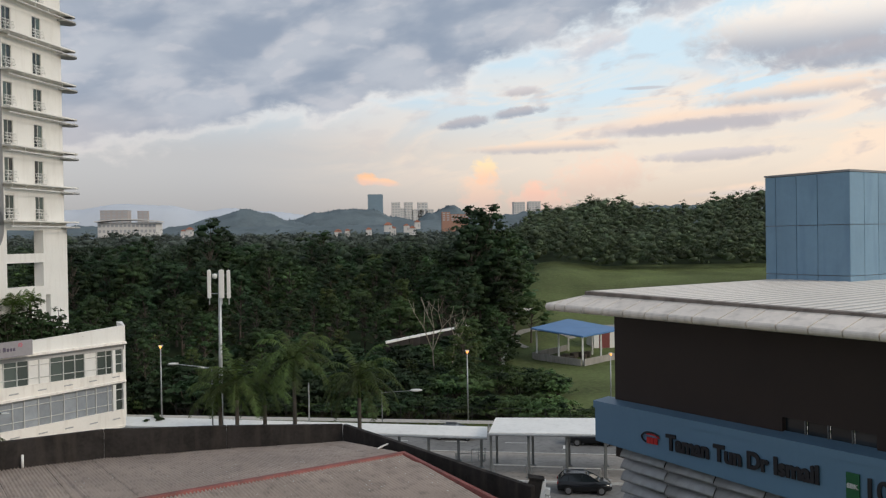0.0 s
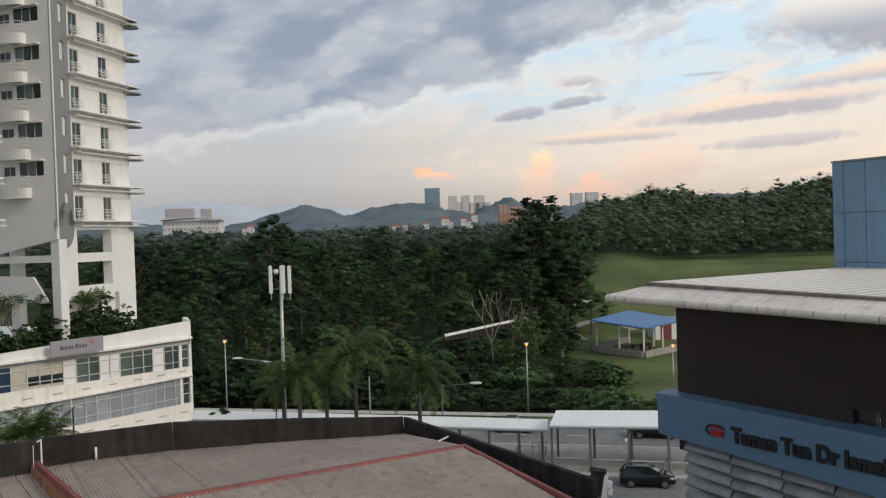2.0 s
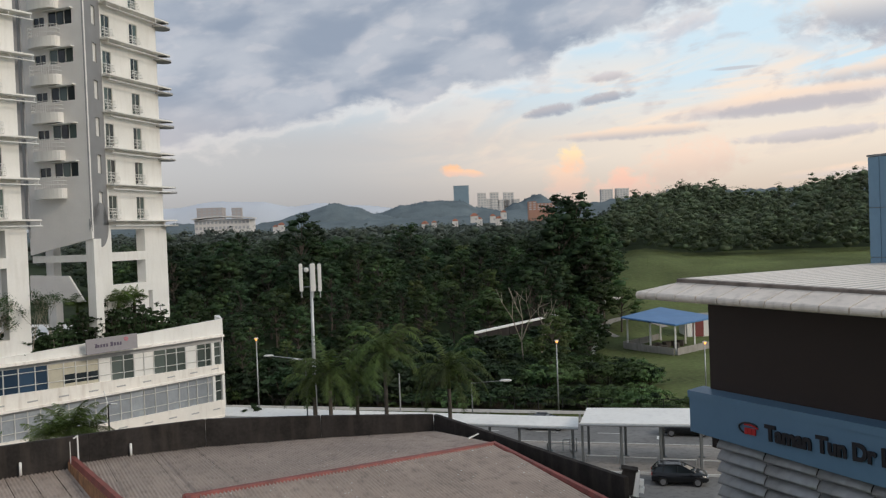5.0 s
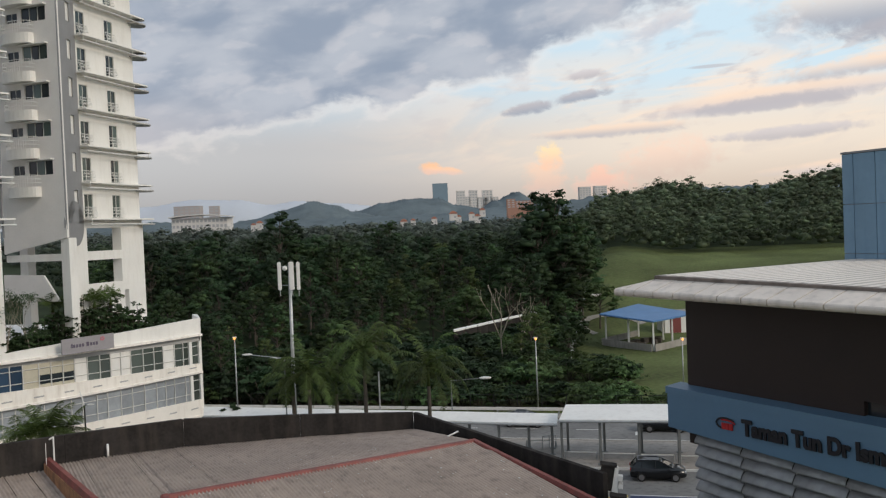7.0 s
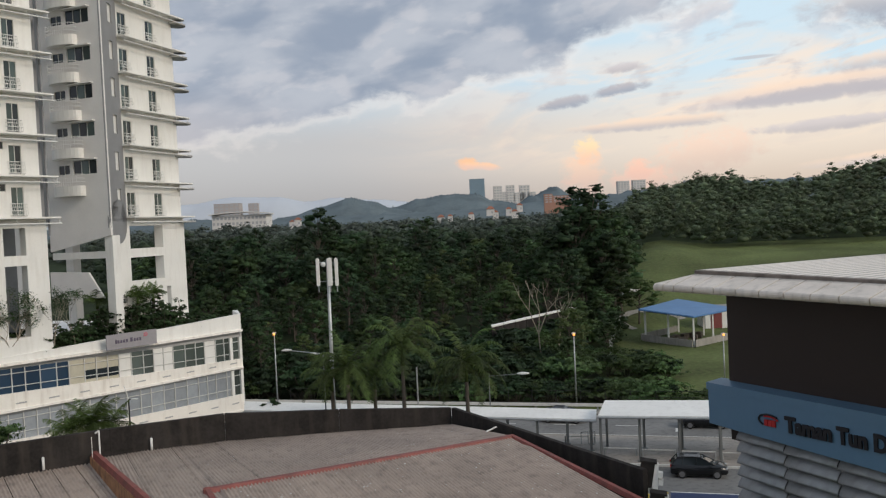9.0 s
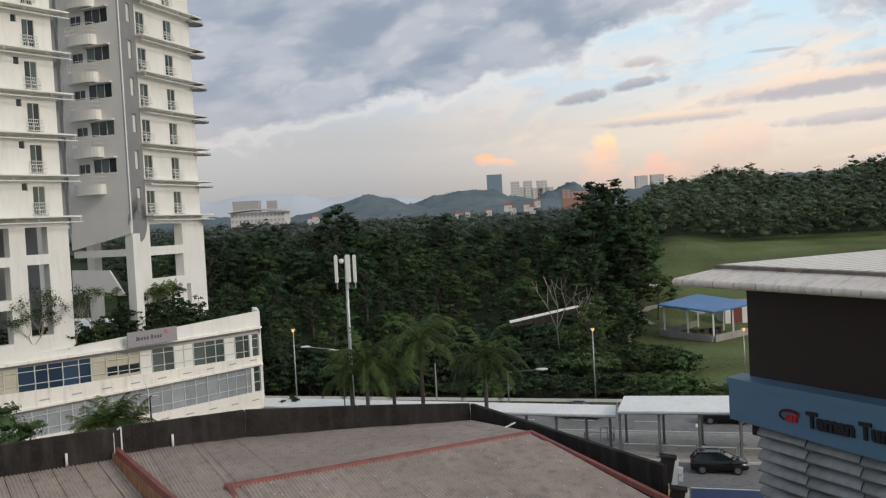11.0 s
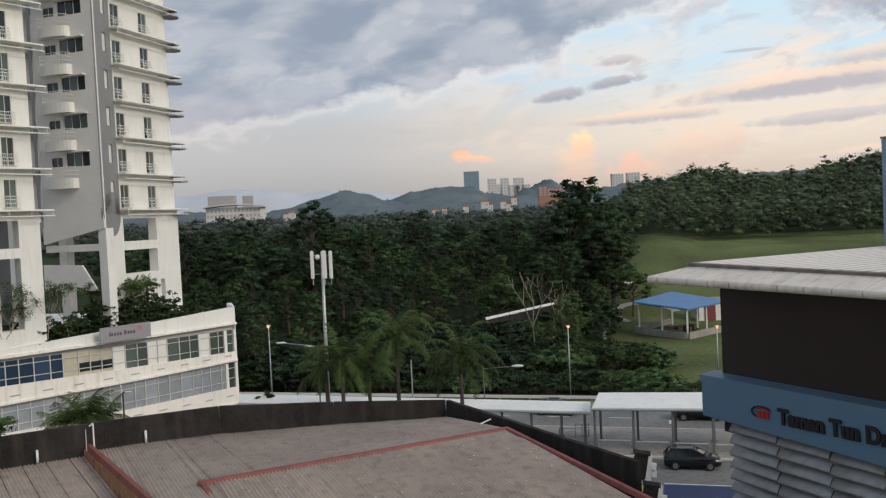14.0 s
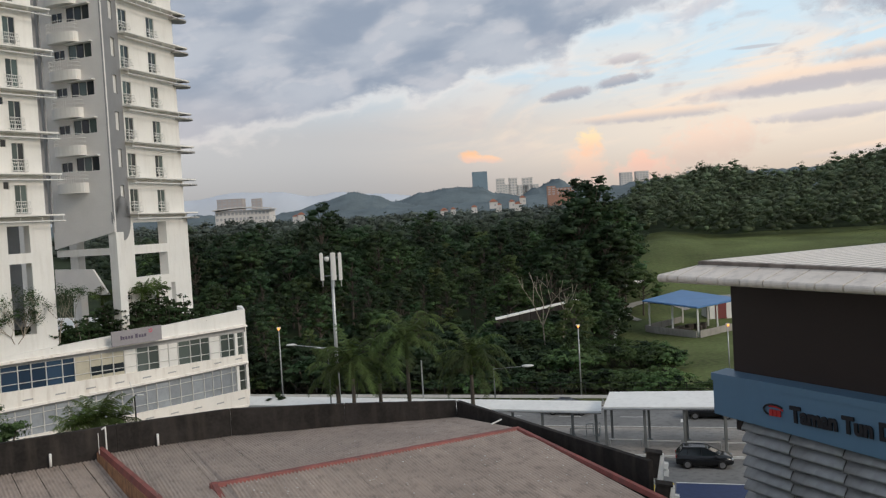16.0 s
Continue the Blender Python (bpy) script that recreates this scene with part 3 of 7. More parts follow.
canopy("walkway_roof", (-16.88, 76.71, 2.7)[:2], (13.09, 65.86, 2.7)[:2], (13.62, 68.29, 2.95)[:2], (-17.43, 79.41, 2.95)[:2], 2.7, 0.14,
       "long low white sheet roof on grey steel posts", 14, (0.12, 0.88))
canopy("canopy_roof", (12.70, 63.17), (26.63, 59.35), (28.2, 63.7), (14.12, 67.24), 3.64, 0.14,
       "taller white sheet canopy on grey steel posts", 6, (0.06, 0.9))


def bench_rail(x, y):
    o = thing("guard_rail", "low white tubular rail beside the pavement", "rail", tuple(STREET @ Vector((x, y, 0.13))), math.degrees(math.atan2(-0.297, 0.955)), "pavement rails")
    bm = B()
    add_bar(bm, (0, 0, 0.55), (2.5, 0, 0.55), 0.05, 8)
    part("top_rail", bm, RAIL, o)
    for i in (0.05, 2.45):
        bm = B()
        add_bar(bm, (i, 0, 0), (i, 0, 0.55), 0.06, 8)
        part("post", bm, STEEL, o)


for x, y in ((-5.1, 2.3), (-2.2, 2.1), (0.7, 1.9), (3.6, 1.8), (6.5, 1.8), (9.4, 1.8), (-8.6, 5.6)):
    bench_rail(x, y)


def barrier(x, y, w=1.2):
    o = thing("cycle_rack", "grey steel hoop rack on the pavement", "rack", tuple(STREET @ Vector((x, y, 0.13))), 10, "hoop racks")
    bm = B()
    for i in range(3):
        add_bar(bm, (i * w / 2, 0, 0), (i * w / 2, 0, 1.0), 0.035)
    add_bar(bm, (0, 0, 1.0), (w, 0, 1.0), 0.035)
    part("hoop", bm, STEEL, o)


barrier(-7.2, 5.2)

# ---- the low roofs close by, behind a mouldy parapet ----
RIDGE_R, RIDGE_L = Vector((3.53, 36.47, 9.2)), Vector((-7.92, 31.21, 9.2))
along = (RIDGE_R - RIDGE_L).normalized()
FAR_EAVE = [Vector(p) for p in ((-19.71, 36.3, 8.55), (-14.68, 38.65, 8.55), (-9.96, 40.88, 8.55), (-4.54, 41.89, 8.55), (1.06, 41.86, 8.55))]
VERGE_END = Vector((6.81, 30.2, 8.60))
down = (VERGE_END - RIDGE_R)                       # the near slope falls this way
warehouse = thing("warehouse_roof", "weathered brown corrugated roof with rust-red ridge and flashing", "roof", (RIDGE_R.x, RIDGE_R.y, 0))
WM = warehouse.matrix_world.inverted()


def corrugated(p, q, run, pitch=0.15, amp=0.04, seg=4, fall=None):
    """One corrugated sheet from the line p-q along run: ribs follow run."""
    w = (q - p).length
    n = max(2, round(w / pitch)) * seg
    up = (q - p).cross(run).normalized()
    if up.z < 0:
        up = -up
    vs, fs = [], []
    for i in range(n + 1):
        b = p.lerp(q, i / n) + up * amp * math.sin(2 * math.pi * i / seg)
        vs += [b, b + run]
    for i in range(n):
        fs.append((2 * i, 2 * i + 1, 2 * i + 3, 2 * i + 2))
    me = bpy.data.meshes.new("roof_sheet")
    me.from_pydata([tuple(v) for v in vs], [], fs)
    me.materials.append(ROOFING)
    me.polygons.foreach_set("use_smooth", [True] * n)
    return me


def line_hit(p, d, a, b):
    """How far along d from p, in plan, the line a-b lies."""
    e = b - a
    den = d.x * e.y - d.y * e.x
    return ((a.x - p.x) * e.y - (a.y - p.y) * e.x) / den, ((a.x - p.x) * d.y - (a.y - p.y) * d.x) / den


up_far = Vector((-along.y, along.x, 0))
width = 1.0
square = Vector((along.y, -along.x, 0))
GL = Vector((-11.2, 31.85, 9.06))                   # the coping of the fire wall runs from GT to GL and on
GT = Vector((-15.2, 38.1, 9.02))


def far_fall(s):
    """How much the far slope falls for each metre, s metres left of the ridge's end: it flattens to the left."""
    return 0.103 - 0.0040 * max(0.0, min(14.0, s))


def slope_sheet(s_a, s_b, step, seg=4, pitch=0.15, amp=0.04):
    """One sheet of the far slope from s_a to s_b along the ridge, its ribs cut to the parapet, the verge and the fire wall."""
    n = max(2, round((s_b - s_a) / pitch)) * seg
    vs, fs = [], []
    for i in range(n + 1):
        s = s_a + (s_b - s_a) * i / n
        o = RIDGE_R - along * s
        far_end = None
        for a0, b0 in zip(FAR_EAVE, FAR_EAVE[1:]):
            t, u = line_hit(o, up_far, a0, b0)
            if -0.02 <= u <= 1.02 and t > 0:
                far_end = t - 0.04
        if far_end is None:
            continue
        start = 0.0 if s < length else -3.0
        if s < 0:
            start = -s * 3.0                           # beside the verge
        t, u = line_hit(o, up_far, GT, GL)
        if s > 9 and t > start:
            start = t + 0.12
        if start > far_end - 0.1:
            continue
        wave = amp * math.sin(2 * math.pi * i / seg) - 0.012 * step
        f = far_fall(s)
        for t in (start, far_end):
            p = WM @ (o + up_far * t)
            vs.append((p.x, p.y, RIDGE_R.z - f * max(t, -1.0) + wave))
    k = len(vs) // 2
    fs = [(2 * i, 2 * i + 1, 2 * i + 3, 2 * i + 2) for i in range(k - 1)]
    if not fs:
        return None
    me = bpy.data.meshes.new("roof_sheet")
    me.from_pydata(vs, [], fs)
    me.materials.append(ROOFING)
    me.polygons.foreach_set("use_smooth", [True] * len(fs))
    return me


length = (RIDGE_R - RIDGE_L).length
for i in range(-2, 22):
    me = slope_sheet(width * i, width * (i + 1) - 0.012, i % 2)
    if me:
        part("roof_sheet", me, None, warehouse)
# near slope
NEAR_FALL = 0.085
for i in range(13):
    p, q = RIDGE_R - along * (width * i), RIDGE_R - along * (width * (i + 1) - 0.012)
    if i == 12:
        q = RIDGE_L.copy()
    run = square * 9.5
    run.z = -NEAR_FALL * 9.5 - 0.006 * (i % 2)
    part("roof_sheet", corrugated(WM @ p - Vector((0, 0, 0.01)), WM @ q - Vector((0, 0, 0.01)), run), None, warehouse)


def capping(p, q, w, h, name, material, parent, inv, label=""):
    """A folded metal strip from p to q, w wide, standing h over it."""
    p, q = inv @ p, inv @ q
    d = (q - p).normalized()
    s = Vector((-d.y, d.x, 0)).normalized() * w / 2
    u = Vector((0, 0, h))
    bm = B()
    add_hexa(bm, [p - s - u, q - s - u, q + s - u, p + s - u, p - s * 0.55 + u, q - s * 0.55 + u, q + s * 0.55 + u, p + s * 0.55 + u])
    return part(name, bm, material, parent, label)


capping(RIDGE_L - along * 0.6, RIDGE_R + along * 0.1, 0.42, 0.07, "ridge_cap", FLASH, warehouse, WM, "rust-red metal ridge capping")
capping(RIDGE_R, VERGE_END + down.normalized() * 3.5, 0.32, 0.08, "verge_flashing", FLASH, warehouse, WM, "bright rust-red verge flashing")
# the flashing that turns down at the ridge's left end, and the coping of the fire wall
capping(RIDGE_L - along * 0.45 + up_far * 0.1, RIDGE_L - along * 0.45 + square * 3.5 - Vector((0, 0, 0.3)), 0.34, 0.10, "end_flashing", FLASH, warehouse, WM, "dark red flashing at the ridge's end")
capping(GT, GL + (GL - GT) * 0.6, 0.34, 0.13, "firewall_cap", FLASH, warehouse, WM, "dark red coping over a flaking ochre wall")
bm = B()
p0, p1 = WM @ GT, WM @ (GL + (GL - GT) * 0.6)
d = (p1 - p0).normalized()
s = Vector((-d.y, d.x, 0)) * 0.10
off = Vector((d.y, -d.x, 0)) * 0.10
add_hexa(bm, [p0 + off - s - Vector((0, 0, 1.2)), p1 + off - s - Vector((0, 0, 1.2)), p1 + off + s - Vector((0, 0, 1.2)), p0 + off + s - Vector((0, 0, 1.2)),
              p0 + off - s - Vector((0, 0, 0.1)), p1 + off - s - Vector((0, 0, 0.1)), p1 + off + s - Vector((0, 0, 0.1)), p0 + off + s - Vector((0, 0, 0.1))])
part("firewall", bm, RUST, warehouse, "flaking ochre and rust wall")
# the lower roof beyond the fire wall
for i in range(9):
    a = Vector((-15.96, 39.55, 8.62)) - along * (0.95 * i)
    p, q = a, a - along * 0.92
    run = (GL - GT).normalized() * 9
    run.z = -0.5 - 0.008 * (i % 2)
    part("roof_sheet", corrugated(WM @ p, WM @ q, run), None, warehouse)
# bodies under the roofs
bm = B()
add_prism(bm, [(WM @ v)[:2] for v in (FAR_EAVE[0], FAR_EAVE[1], FAR_EAVE[2], FAR_EAVE[3], FAR_EAVE[4], RIDGE_R + along * 1.2, VERGE_END + along * 0.5, VERGE_END + down * 0.6, RIDGE_L + square * 12, FAR_EAVE[0] + square * 14)], 0, 7.6)
part("building_body", bm, CONCRETE, warehouse, "grey rendered building body")

# the parapet wall that stands round the roofs
parapet = thing("parapet_wall", "mouldy blackened rendered parapet wall round the roof", "wall", (FAR_EAVE[4].x, FAR_EAVE[4].y, 0), kind="structure")
PM = parapet.matrix_world.inverted()
TOPS = [Vector(p) for p in ((-19.29, 35.68, 10), (-14.95, 38.58, 10), (-9.81, 40.56, 10), (-4.29, 40.13, 10), (1.04, 39.22, 10))]


def wall_run(a, b, ta, tb, th, name, material, label="", z0=6.8):
    """A length of wall over a-b whose tops are at the heights ta, tb; th thick outwards."""
    a, b = PM @ a, PM @ b
    d = (b - a).normalized()
    n = Vector((-d.y, d.x, 0)) * th
    bm = B()
    add_hexa(bm, [(a.x, a.y, z0), (b.x, b.y, z0), (b.x + n.x, b.y + n.y, z0), (a.x + n.x, a.y + n.y, z0),
                  (a.x, a.y, ta), (b.x, b.y, tb), (b.x + n.x, b.y + n.y, tb), (a.x + n.x, a.y + n.y, ta)])
    bmesh.ops.bevel(bm, geom=bm.edges[:], offset=0.02, segments=1, affect="EDGES")
    return part(name, bm, material, parapet, label)


EYEZ = 18.5
for i in range(4):
    a, b = FAR_EAVE[i], FAR_EAVE[i + 1]
    # a foot's top lies on the sight line of its coping
    ta = EYEZ + (TOPS[i].z - EYEZ) / TOPS[i].y * a.y
    tb = EYEZ + (TOPS[i + 1].z - EYEZ) / TOPS[i + 1].y * b.y
    if i == 0:
        a2 = a + (a - b) * 1.2
        wall_run(a2, b, ta + (ta - tb) * 0.0, tb, 0.22, "wall_panel", BLACKWALL)
    else:
        wall_run(a, b, ta, tb, 0.22, "wall_panel", BLACKWALL)
CORNER = FAR_EAVE[4]
corner_top = EYEZ + (TOPS[4].z - EYEZ) / TOPS[4].y * CORNER.y
SIDE = [Vector(p) for p in ((1.1, 41.7, 9.46), (3.73, 38.3, 9.15), (5.99, 34.5, 9.05), (7.79, 30.9, 9.11))]
SIDE[0] = Vector((CORNER.x, CORNER.y, corner_top))
for a, b in zip(SIDE, SIDE[1:]):
    wall_run(a, b, a.z, b.z, 0.24, "wall_panel", BLACKWALL, z0=6.0)
# stepped ends of the wall: blackened leaning slabs with white corbelled returns
for k in range(2):
    base = PM @ SIDE[3] + Vector((0.22 - 0.02 * k, 0.2 - 1.3 * k, -0.10 - 0.80 * k))
    M = Matrix.Translation(base) @ pose(0, 0, 0, 0, 8, -14)
    bm = B()
    add_hexa(bm, [M @ Vector(v) for v in ((-0.34, 0, -0.62), (0.22, 0, -0.62), (0.22, 0.42, -0.62), (-0.34, 0.42, -0.62),
                                          (-0.22, 0.10, 0.28), (0.26, 0.10, 0.28), (0.26, 0.42, 0.28), (-0.22, 0.42, 0.28))])
    bmesh.ops.bevel(bm, geom=bm.edges[:], offset=0.02, segments=1, affect="EDGES")
    part("end_slab", bm, BLACKWALL, parapet, "blackened leaning end slab")
    bm = B()
    add_hexa(bm, [M @ Vector(v) for v in ((0.23, 0.02, -0.70), (0.46, 0.02, -0.70), (0.46, 0.48, -0.70), (0.23, 0.48, -0.70),
                                          (0.27, 0.10, 0.24), (0.40, 0.10, 0.24), (0.40, 0.48, 0.24), (0.27, 0.48, 0.24))])
    for x, z in ((0.50, -0.10), (0.54, -0.38), (0.40, -0.84), (0.12, -0.76), (-0.16, -0.74)):
        add_box(bm, (x, 0.12, z), (0.17, 0.26, 0.20), M)
    part("gable_end", bm, WHITE, parapet, "white rendered corbelled gable end")
    bm = B()
    add_box(bm, (0.02, 0.27, 0.31), (0.62, 0.46, 0.06), M)
    part("coping", bm, BLACKWALL, parapet, "blackened coping")


def vent_pipe(p):
    o = thing("vent_pipe", "short white plastic vent pipe with rounded cap", "pipe", p, group="vent pipes")
    bm = B()
    add_bar(bm, (0, 0, -0.1), (0, 0, 0.42), 0.055, 10)
    part("pipe", bm, PLASTIC, o, smooth=True)
    bm = B()
    bmesh.ops.create_uvsphere(bm, u_segments=10, v_segments=6, radius=0.062, matrix=T(0, 0, 0.42))
    part("cap", bm, PLASTIC, o, smooth=True)


vent_pipe((-13, 39.24, 8.86))
vent_pipe((-17.12, 37.28, 8.72))
# The pipe stands nearer than the wall, placed to fit the camera's view.
drain = thing("drain_pipe", "white plastic rainwater pipe set before the wall", "pipe", (-14.88, 37.63, 9.15))
for k, (a, b, r) in enumerate((((0.12, 0, -0.2), (0.12, 0, 1.0), 0.035), ((-0.05, 0, 0.9), (0.12, 0, 1.0), 0.035), ((-0.22, 0, -0.2), (-0.22, 0, 0.75), 0.015))):
    bm = B()
    add_bar(bm, a, b, r, 8)
    part("pipe", bm, PLASTIC, drain)
loose = thing("loose_batten", "white batten lying on the roof by the parapet", "batten", (2.77, 38.31, 9.12), 65)
bm = B()
add_box(bm, (0, 0, 0), (1.3, 0.06, 0.05), pose(0, 0, 0, 0, 4, 0))
part("batten", bm, PLASTIC, loose)
# pale fixings and droppings scattered over the sheets
rng = random.Random(4)
bm = B()
for i in range(170):
    u, v = rng.uniform(0.02, 0.98), rng.uniform(0.03, 0.97)
    p = RIDGE_R - along * (12.5 * u) + square * (9 * v)
    p.z += -NEAR_FALL * 9 * v + 0.03
    r = rng.choice((0.012, 0.016, 0.026))
    add_box(bm, p, (r * 2, r * rng.uniform(1, 3), 0.012), None)
for i in range(60):
    p = RIDGE_R - along * (13 * rng.random()) + up_far * (5.5 * rng.random())
    p.z += -far_fall((RIDGE_R - p).dot(along)) * (p - RIDGE_R).dot(up_far) + 0.03
    add_box(bm, p, (0.025, 0.035, 0.012))
solid("roof_fixings", bm, PAINTLINE, "pale screw heads and specks scattered on corrugated sheets", "fixings", "stuff")

# ---- the station building ----
station = thing("station_building", "station block with pale roof, brown wall, blue fascia and louvres", "building")
station.matrix_world = facing((12.39, 37), (0.408, -0.913))
SM = station.matrix_world.inverted()


def L(p):
    """A place of the world in the station's own frame."""
    return SM @ Vector(p)


FT, FT2, FB, FB2 = (-0.006, 11.002), (12.276, 11.145), (1.586, 9.17), (9.773, 9.04)
END = 24.0


def extend(a, b, s):
    return a[1] + (b[1] - a[1]) * (s - a[0]) / (b[0] - a[0])


zt0, zt1, zb0, zb1 = extend(FT, FT2, 0), extend(FT, FT2, END), extend(FB, FB2, 0), extend(FB, FB2, END)
bm = B()
add_hexa(bm, [(0, 0, zb0), (END, 0, zb1), (END, 1.0, zb1), (0, 1.0, zb0), (0, 0, zt0), (END, 0, zt1), (END, 1.0, zt1), (0, 1.0, zt0)])
bmesh.ops.bevel(bm, geom=bm.edges[:], offset=0.03, segments=2, affect="EDGES")
part("fascia", bm, STBLUE, station, "blue painted fascia band")
bm = B()
add_hexa(bm, [(-0.04, -0.04, zt0 - 0.28), (END, -0.04, zt1 - 0.28), (END, 0.2, zt1 - 0.28), (-0.04, 0.2, zt0 - 0.28),
              (-0.04, -0.04, zt0 + 0.03), (END, -0.04, zt1 + 0.03), (END, 0.9, zt1 + 0.12), (-0.04, 0.9, zt0 + 0.12)])
part("fascia_cap", bm, STBLUE, station, "sloping blue cap of the fascia")
BR, BT, BT2 = (0.617, 12.82), (0.615, 14.572), (13.223, 14.775)
by = 0.7
bm = B()
W0, W1, WZ0, WZ1 = (9.286, 11.761), (9.275, 10.987), (12.866, 11.765), (12.86, 11.198)
holed(bm, BR[0], END, 8.5, BT[1] + 0.5, by, by + 0.3, [(W0[0], W0[0] + 3.6, W1[1] - 0.1, W0[1])])
part("upper_wall", bm, BROWN, station, "dark brown clad upper wall")
bm = B()
add_box(bm, (BR[0] + 0.15, by + 8, 12.0), (0.3, 15.4, 5.4))
part("side_wall", bm, BROWN, station)
for i in range(4):
    bm = B()
    add_box(bm, (W0[0] + 0.45 + 0.9 * i, by + 0.2, (W0[1] + W1[1]) / 2), (0.86, 0.03, W0[1] - W1[1]))
    w = part("window_pane", bm, DARKGLASS, station, "dark window glass")
    bm = B()
    add_box(bm, (W0[0] + 0.9 * (i + 1) - 0.02, by + 0.1, (W0[1] + W1[1]) / 2), (0.03, 0.05, W0[1] - W1[1]))
    part("mullion", bm, POST, station)
# louvre screen of broad curved blades, in bays
J = [(1.258, 8.876)[0], (3.85, 8.69)[0], (6.413, 8.81)[0], (8.73, 8.886)[0]]
bays = J + [J[-1] + 2.62 * (i + 1) for i in range(5)]
bm = B()
add_box(bm, ((J[0] + END) / 2, 0.95, 4.7), (END - J[0], 0.3, 9.4))
part("lower_wall", bm, DGREY, station, "dark grey wall behind the louvres")


def blade(w):
    """A louvre blade, a shallow shell that leans out at its foot."""
    bm = B()
    n = 6
    rows = []
    for i in range(n + 1):
        f = i / n
        y, z = -0.32 * math.sin(f * 1.45), -0.45 * f
        rows.append([bm.verts.new((x, y + o, z)) for o in (0, 0.03) for x in (0.02, w - 0.03)])
    for a, b in zip(rows, rows[1:]):
        bm.faces.new((a[0], a[1], b[1], b[0])), bm.faces.new((a[2], b[2], b[3], a[3]))
        bm.faces.new((a[0], b[0], b[2], a[2])), bm.faces.new((a[1], a[3], b[3], b[1]))
    bm.faces.new((rows[0][0], rows[0][2], rows[0][3], rows[0][1])), bm.faces.new((rows[-1][0], rows[-1][1], rows[-1][3], rows[-1][2]))
    return mesh_of(bm, "louvre_blade", LOUVRE, True)


for a, b in zip(bays, bays[1:]):
    me = blade(b - a)
    zt = extend(FB, FB2, (a + b) / 2) - 0.02
    for k in range(16):
        o = part("louvre_blade", me, None, station)
        o.matrix_local = T(a, 0.62, zt - 0.52 * k)
    bm = B()
    for k in range(16):
        add_box(bm, (b, 0.62, zt - 0.52 * k - 0.26), (0.05, 0.1, 0.53))
    part("bracket", bm, ALU, station, "pale metal brackets")
# the roof: rounded eave, sloping pale panels, gutter and ribbed sheets
E0, E1 = (-1.07, 15.269), (14.77, 15.297)
S0, S1 = (0.376, 15.532), (14.772, 15.481)
U0, U1 = (-0.152, 15.917), (14.033, 15.815)
G0, G1 = (-0.182, 16.086), (13.92, 15.936)
ye, yu, yg = -2.0, -0.7, -0.5
nose_r = 0.30
n_pan = 20


def eave(s):
    """Profile of the eave at s: soffit, rounded nose, sloping panel, gutter upstand."""
    f = (s - E0[0]) / (E1[0] - E0[0])
    zs = S0[1] + (S1[1] - S0[1]) * f
    zu = U0[1] + (U1[1] - U0[1]) * f
    zl = E0[1] + (E1[1] - E0[1]) * f
    r = max(0.12, (zs - zl) / 2 + 0.05)
    pts = [(by + 0.1, zl - 0.0), (ye + 0.25, zl - 0.02)]
    for k in range(7):
        a = -math.pi / 2 + math.pi * 0.80 * k / 6
        pts.append((ye + 0.22 - r * math.cos(a) - 0.0, zs - r + r * math.sin(a) + 0.02))
    pts.append((yu, zu))
    # the hip: the panel narrows to a point at the free end of the eave
    m = min(1.0, max(0.04, (s - E0[0]) / 1.35))
    y0, z0 = pts[8]
    pts[9] = (y0 + (yu - y0) * m, z0 + (zu - z0) * m)
    pts[0] = (ye + 0.25 + (by - 0.15 - ye) * m, pts[0][1])
    return pts


s0 = E0[0]
cuts = [s0, s0 + 0.68] + [s0 + 1.35 + (END - s0 - 1.35) * i / n_pan for i in range(n_pan + 1)]
for a, b in zip(cuts, cuts[1:]):
    bm = B()
    pa, pb = eave(a + 0.028), eave(b - 0.028)
    va = [bm.verts.new((a + 0.028, *p)) for p in pa]
    vb = [bm.verts.new((b - 0.028, *p)) for p in pb]
    for i in range(len(pa) - 1):
        bm.faces.new((va[i], vb[i], vb[i + 1], va[i + 1]))
    bm.faces.new(va[::-1]), bm.faces.new(vb)
    part("eave_panel", bm, PALE, station, smooth=False)
# rounded eave along the left end
z_end = eave(s0)[8][1]
bm = B()
add_hexa(bm, [(s0 + 1.3, yu - 0.9, U0[1] - 0.62), (END, yu - 0.9, U1[1] - 0.62), (END, yu + 0.1, U1[1] - 0.62), (s0 + 1.3, yu + 0.1, U0[1] - 0.62), (s0 + 1.3, yu - 0.9, U0[1] - 0.56), (END, yu - 0.9, U1[1] - 0.56), (END, yu, U1[1] - 0.1), (s0 + 1.3, yu, U0[1] - 0.1)])
part("eave_backing", bm, DGREY, station, "dark backing seen in the seams")
for k in range(8):
    ya, yb = yu + 2.0 * k, yu + 2.0 * (k + 1) - 0.03
    bm = B()
    pts = [(s0 + 3.2, z_end - 0.42)]
    for j in range(7):
        a = -math.pi / 2 + math.pi * 0.8 * j / 6
        pts.append((s0 + 0.3 - 0.24 * math.cos(a), z_end - 0.2 + 0.24 * math.sin(a)))
    pts.append((s0 + 1.35, U0[1] + 0.02))
    va = [bm.verts.new((x, ya, z)) for x, z in pts]
    vb = [bm.verts.new((x, yb, z)) for x, z in pts]
    for j in range(len(pts) - 1):
        bm.faces.new((va[j], vb[j], vb[j + 1], va[j + 1]))
    bm.faces.new(va[::-1]), bm.faces.new(vb)
    part("eave_panel", bm, PALE, station)
bm = B()
gz0, gz1 = extend(G0, G1, s0 + 1.3), extend(G0, G1, END)
uz0, uz1 = extend(U0, U1, s0 + 1.3), extend(U0, U1, END)
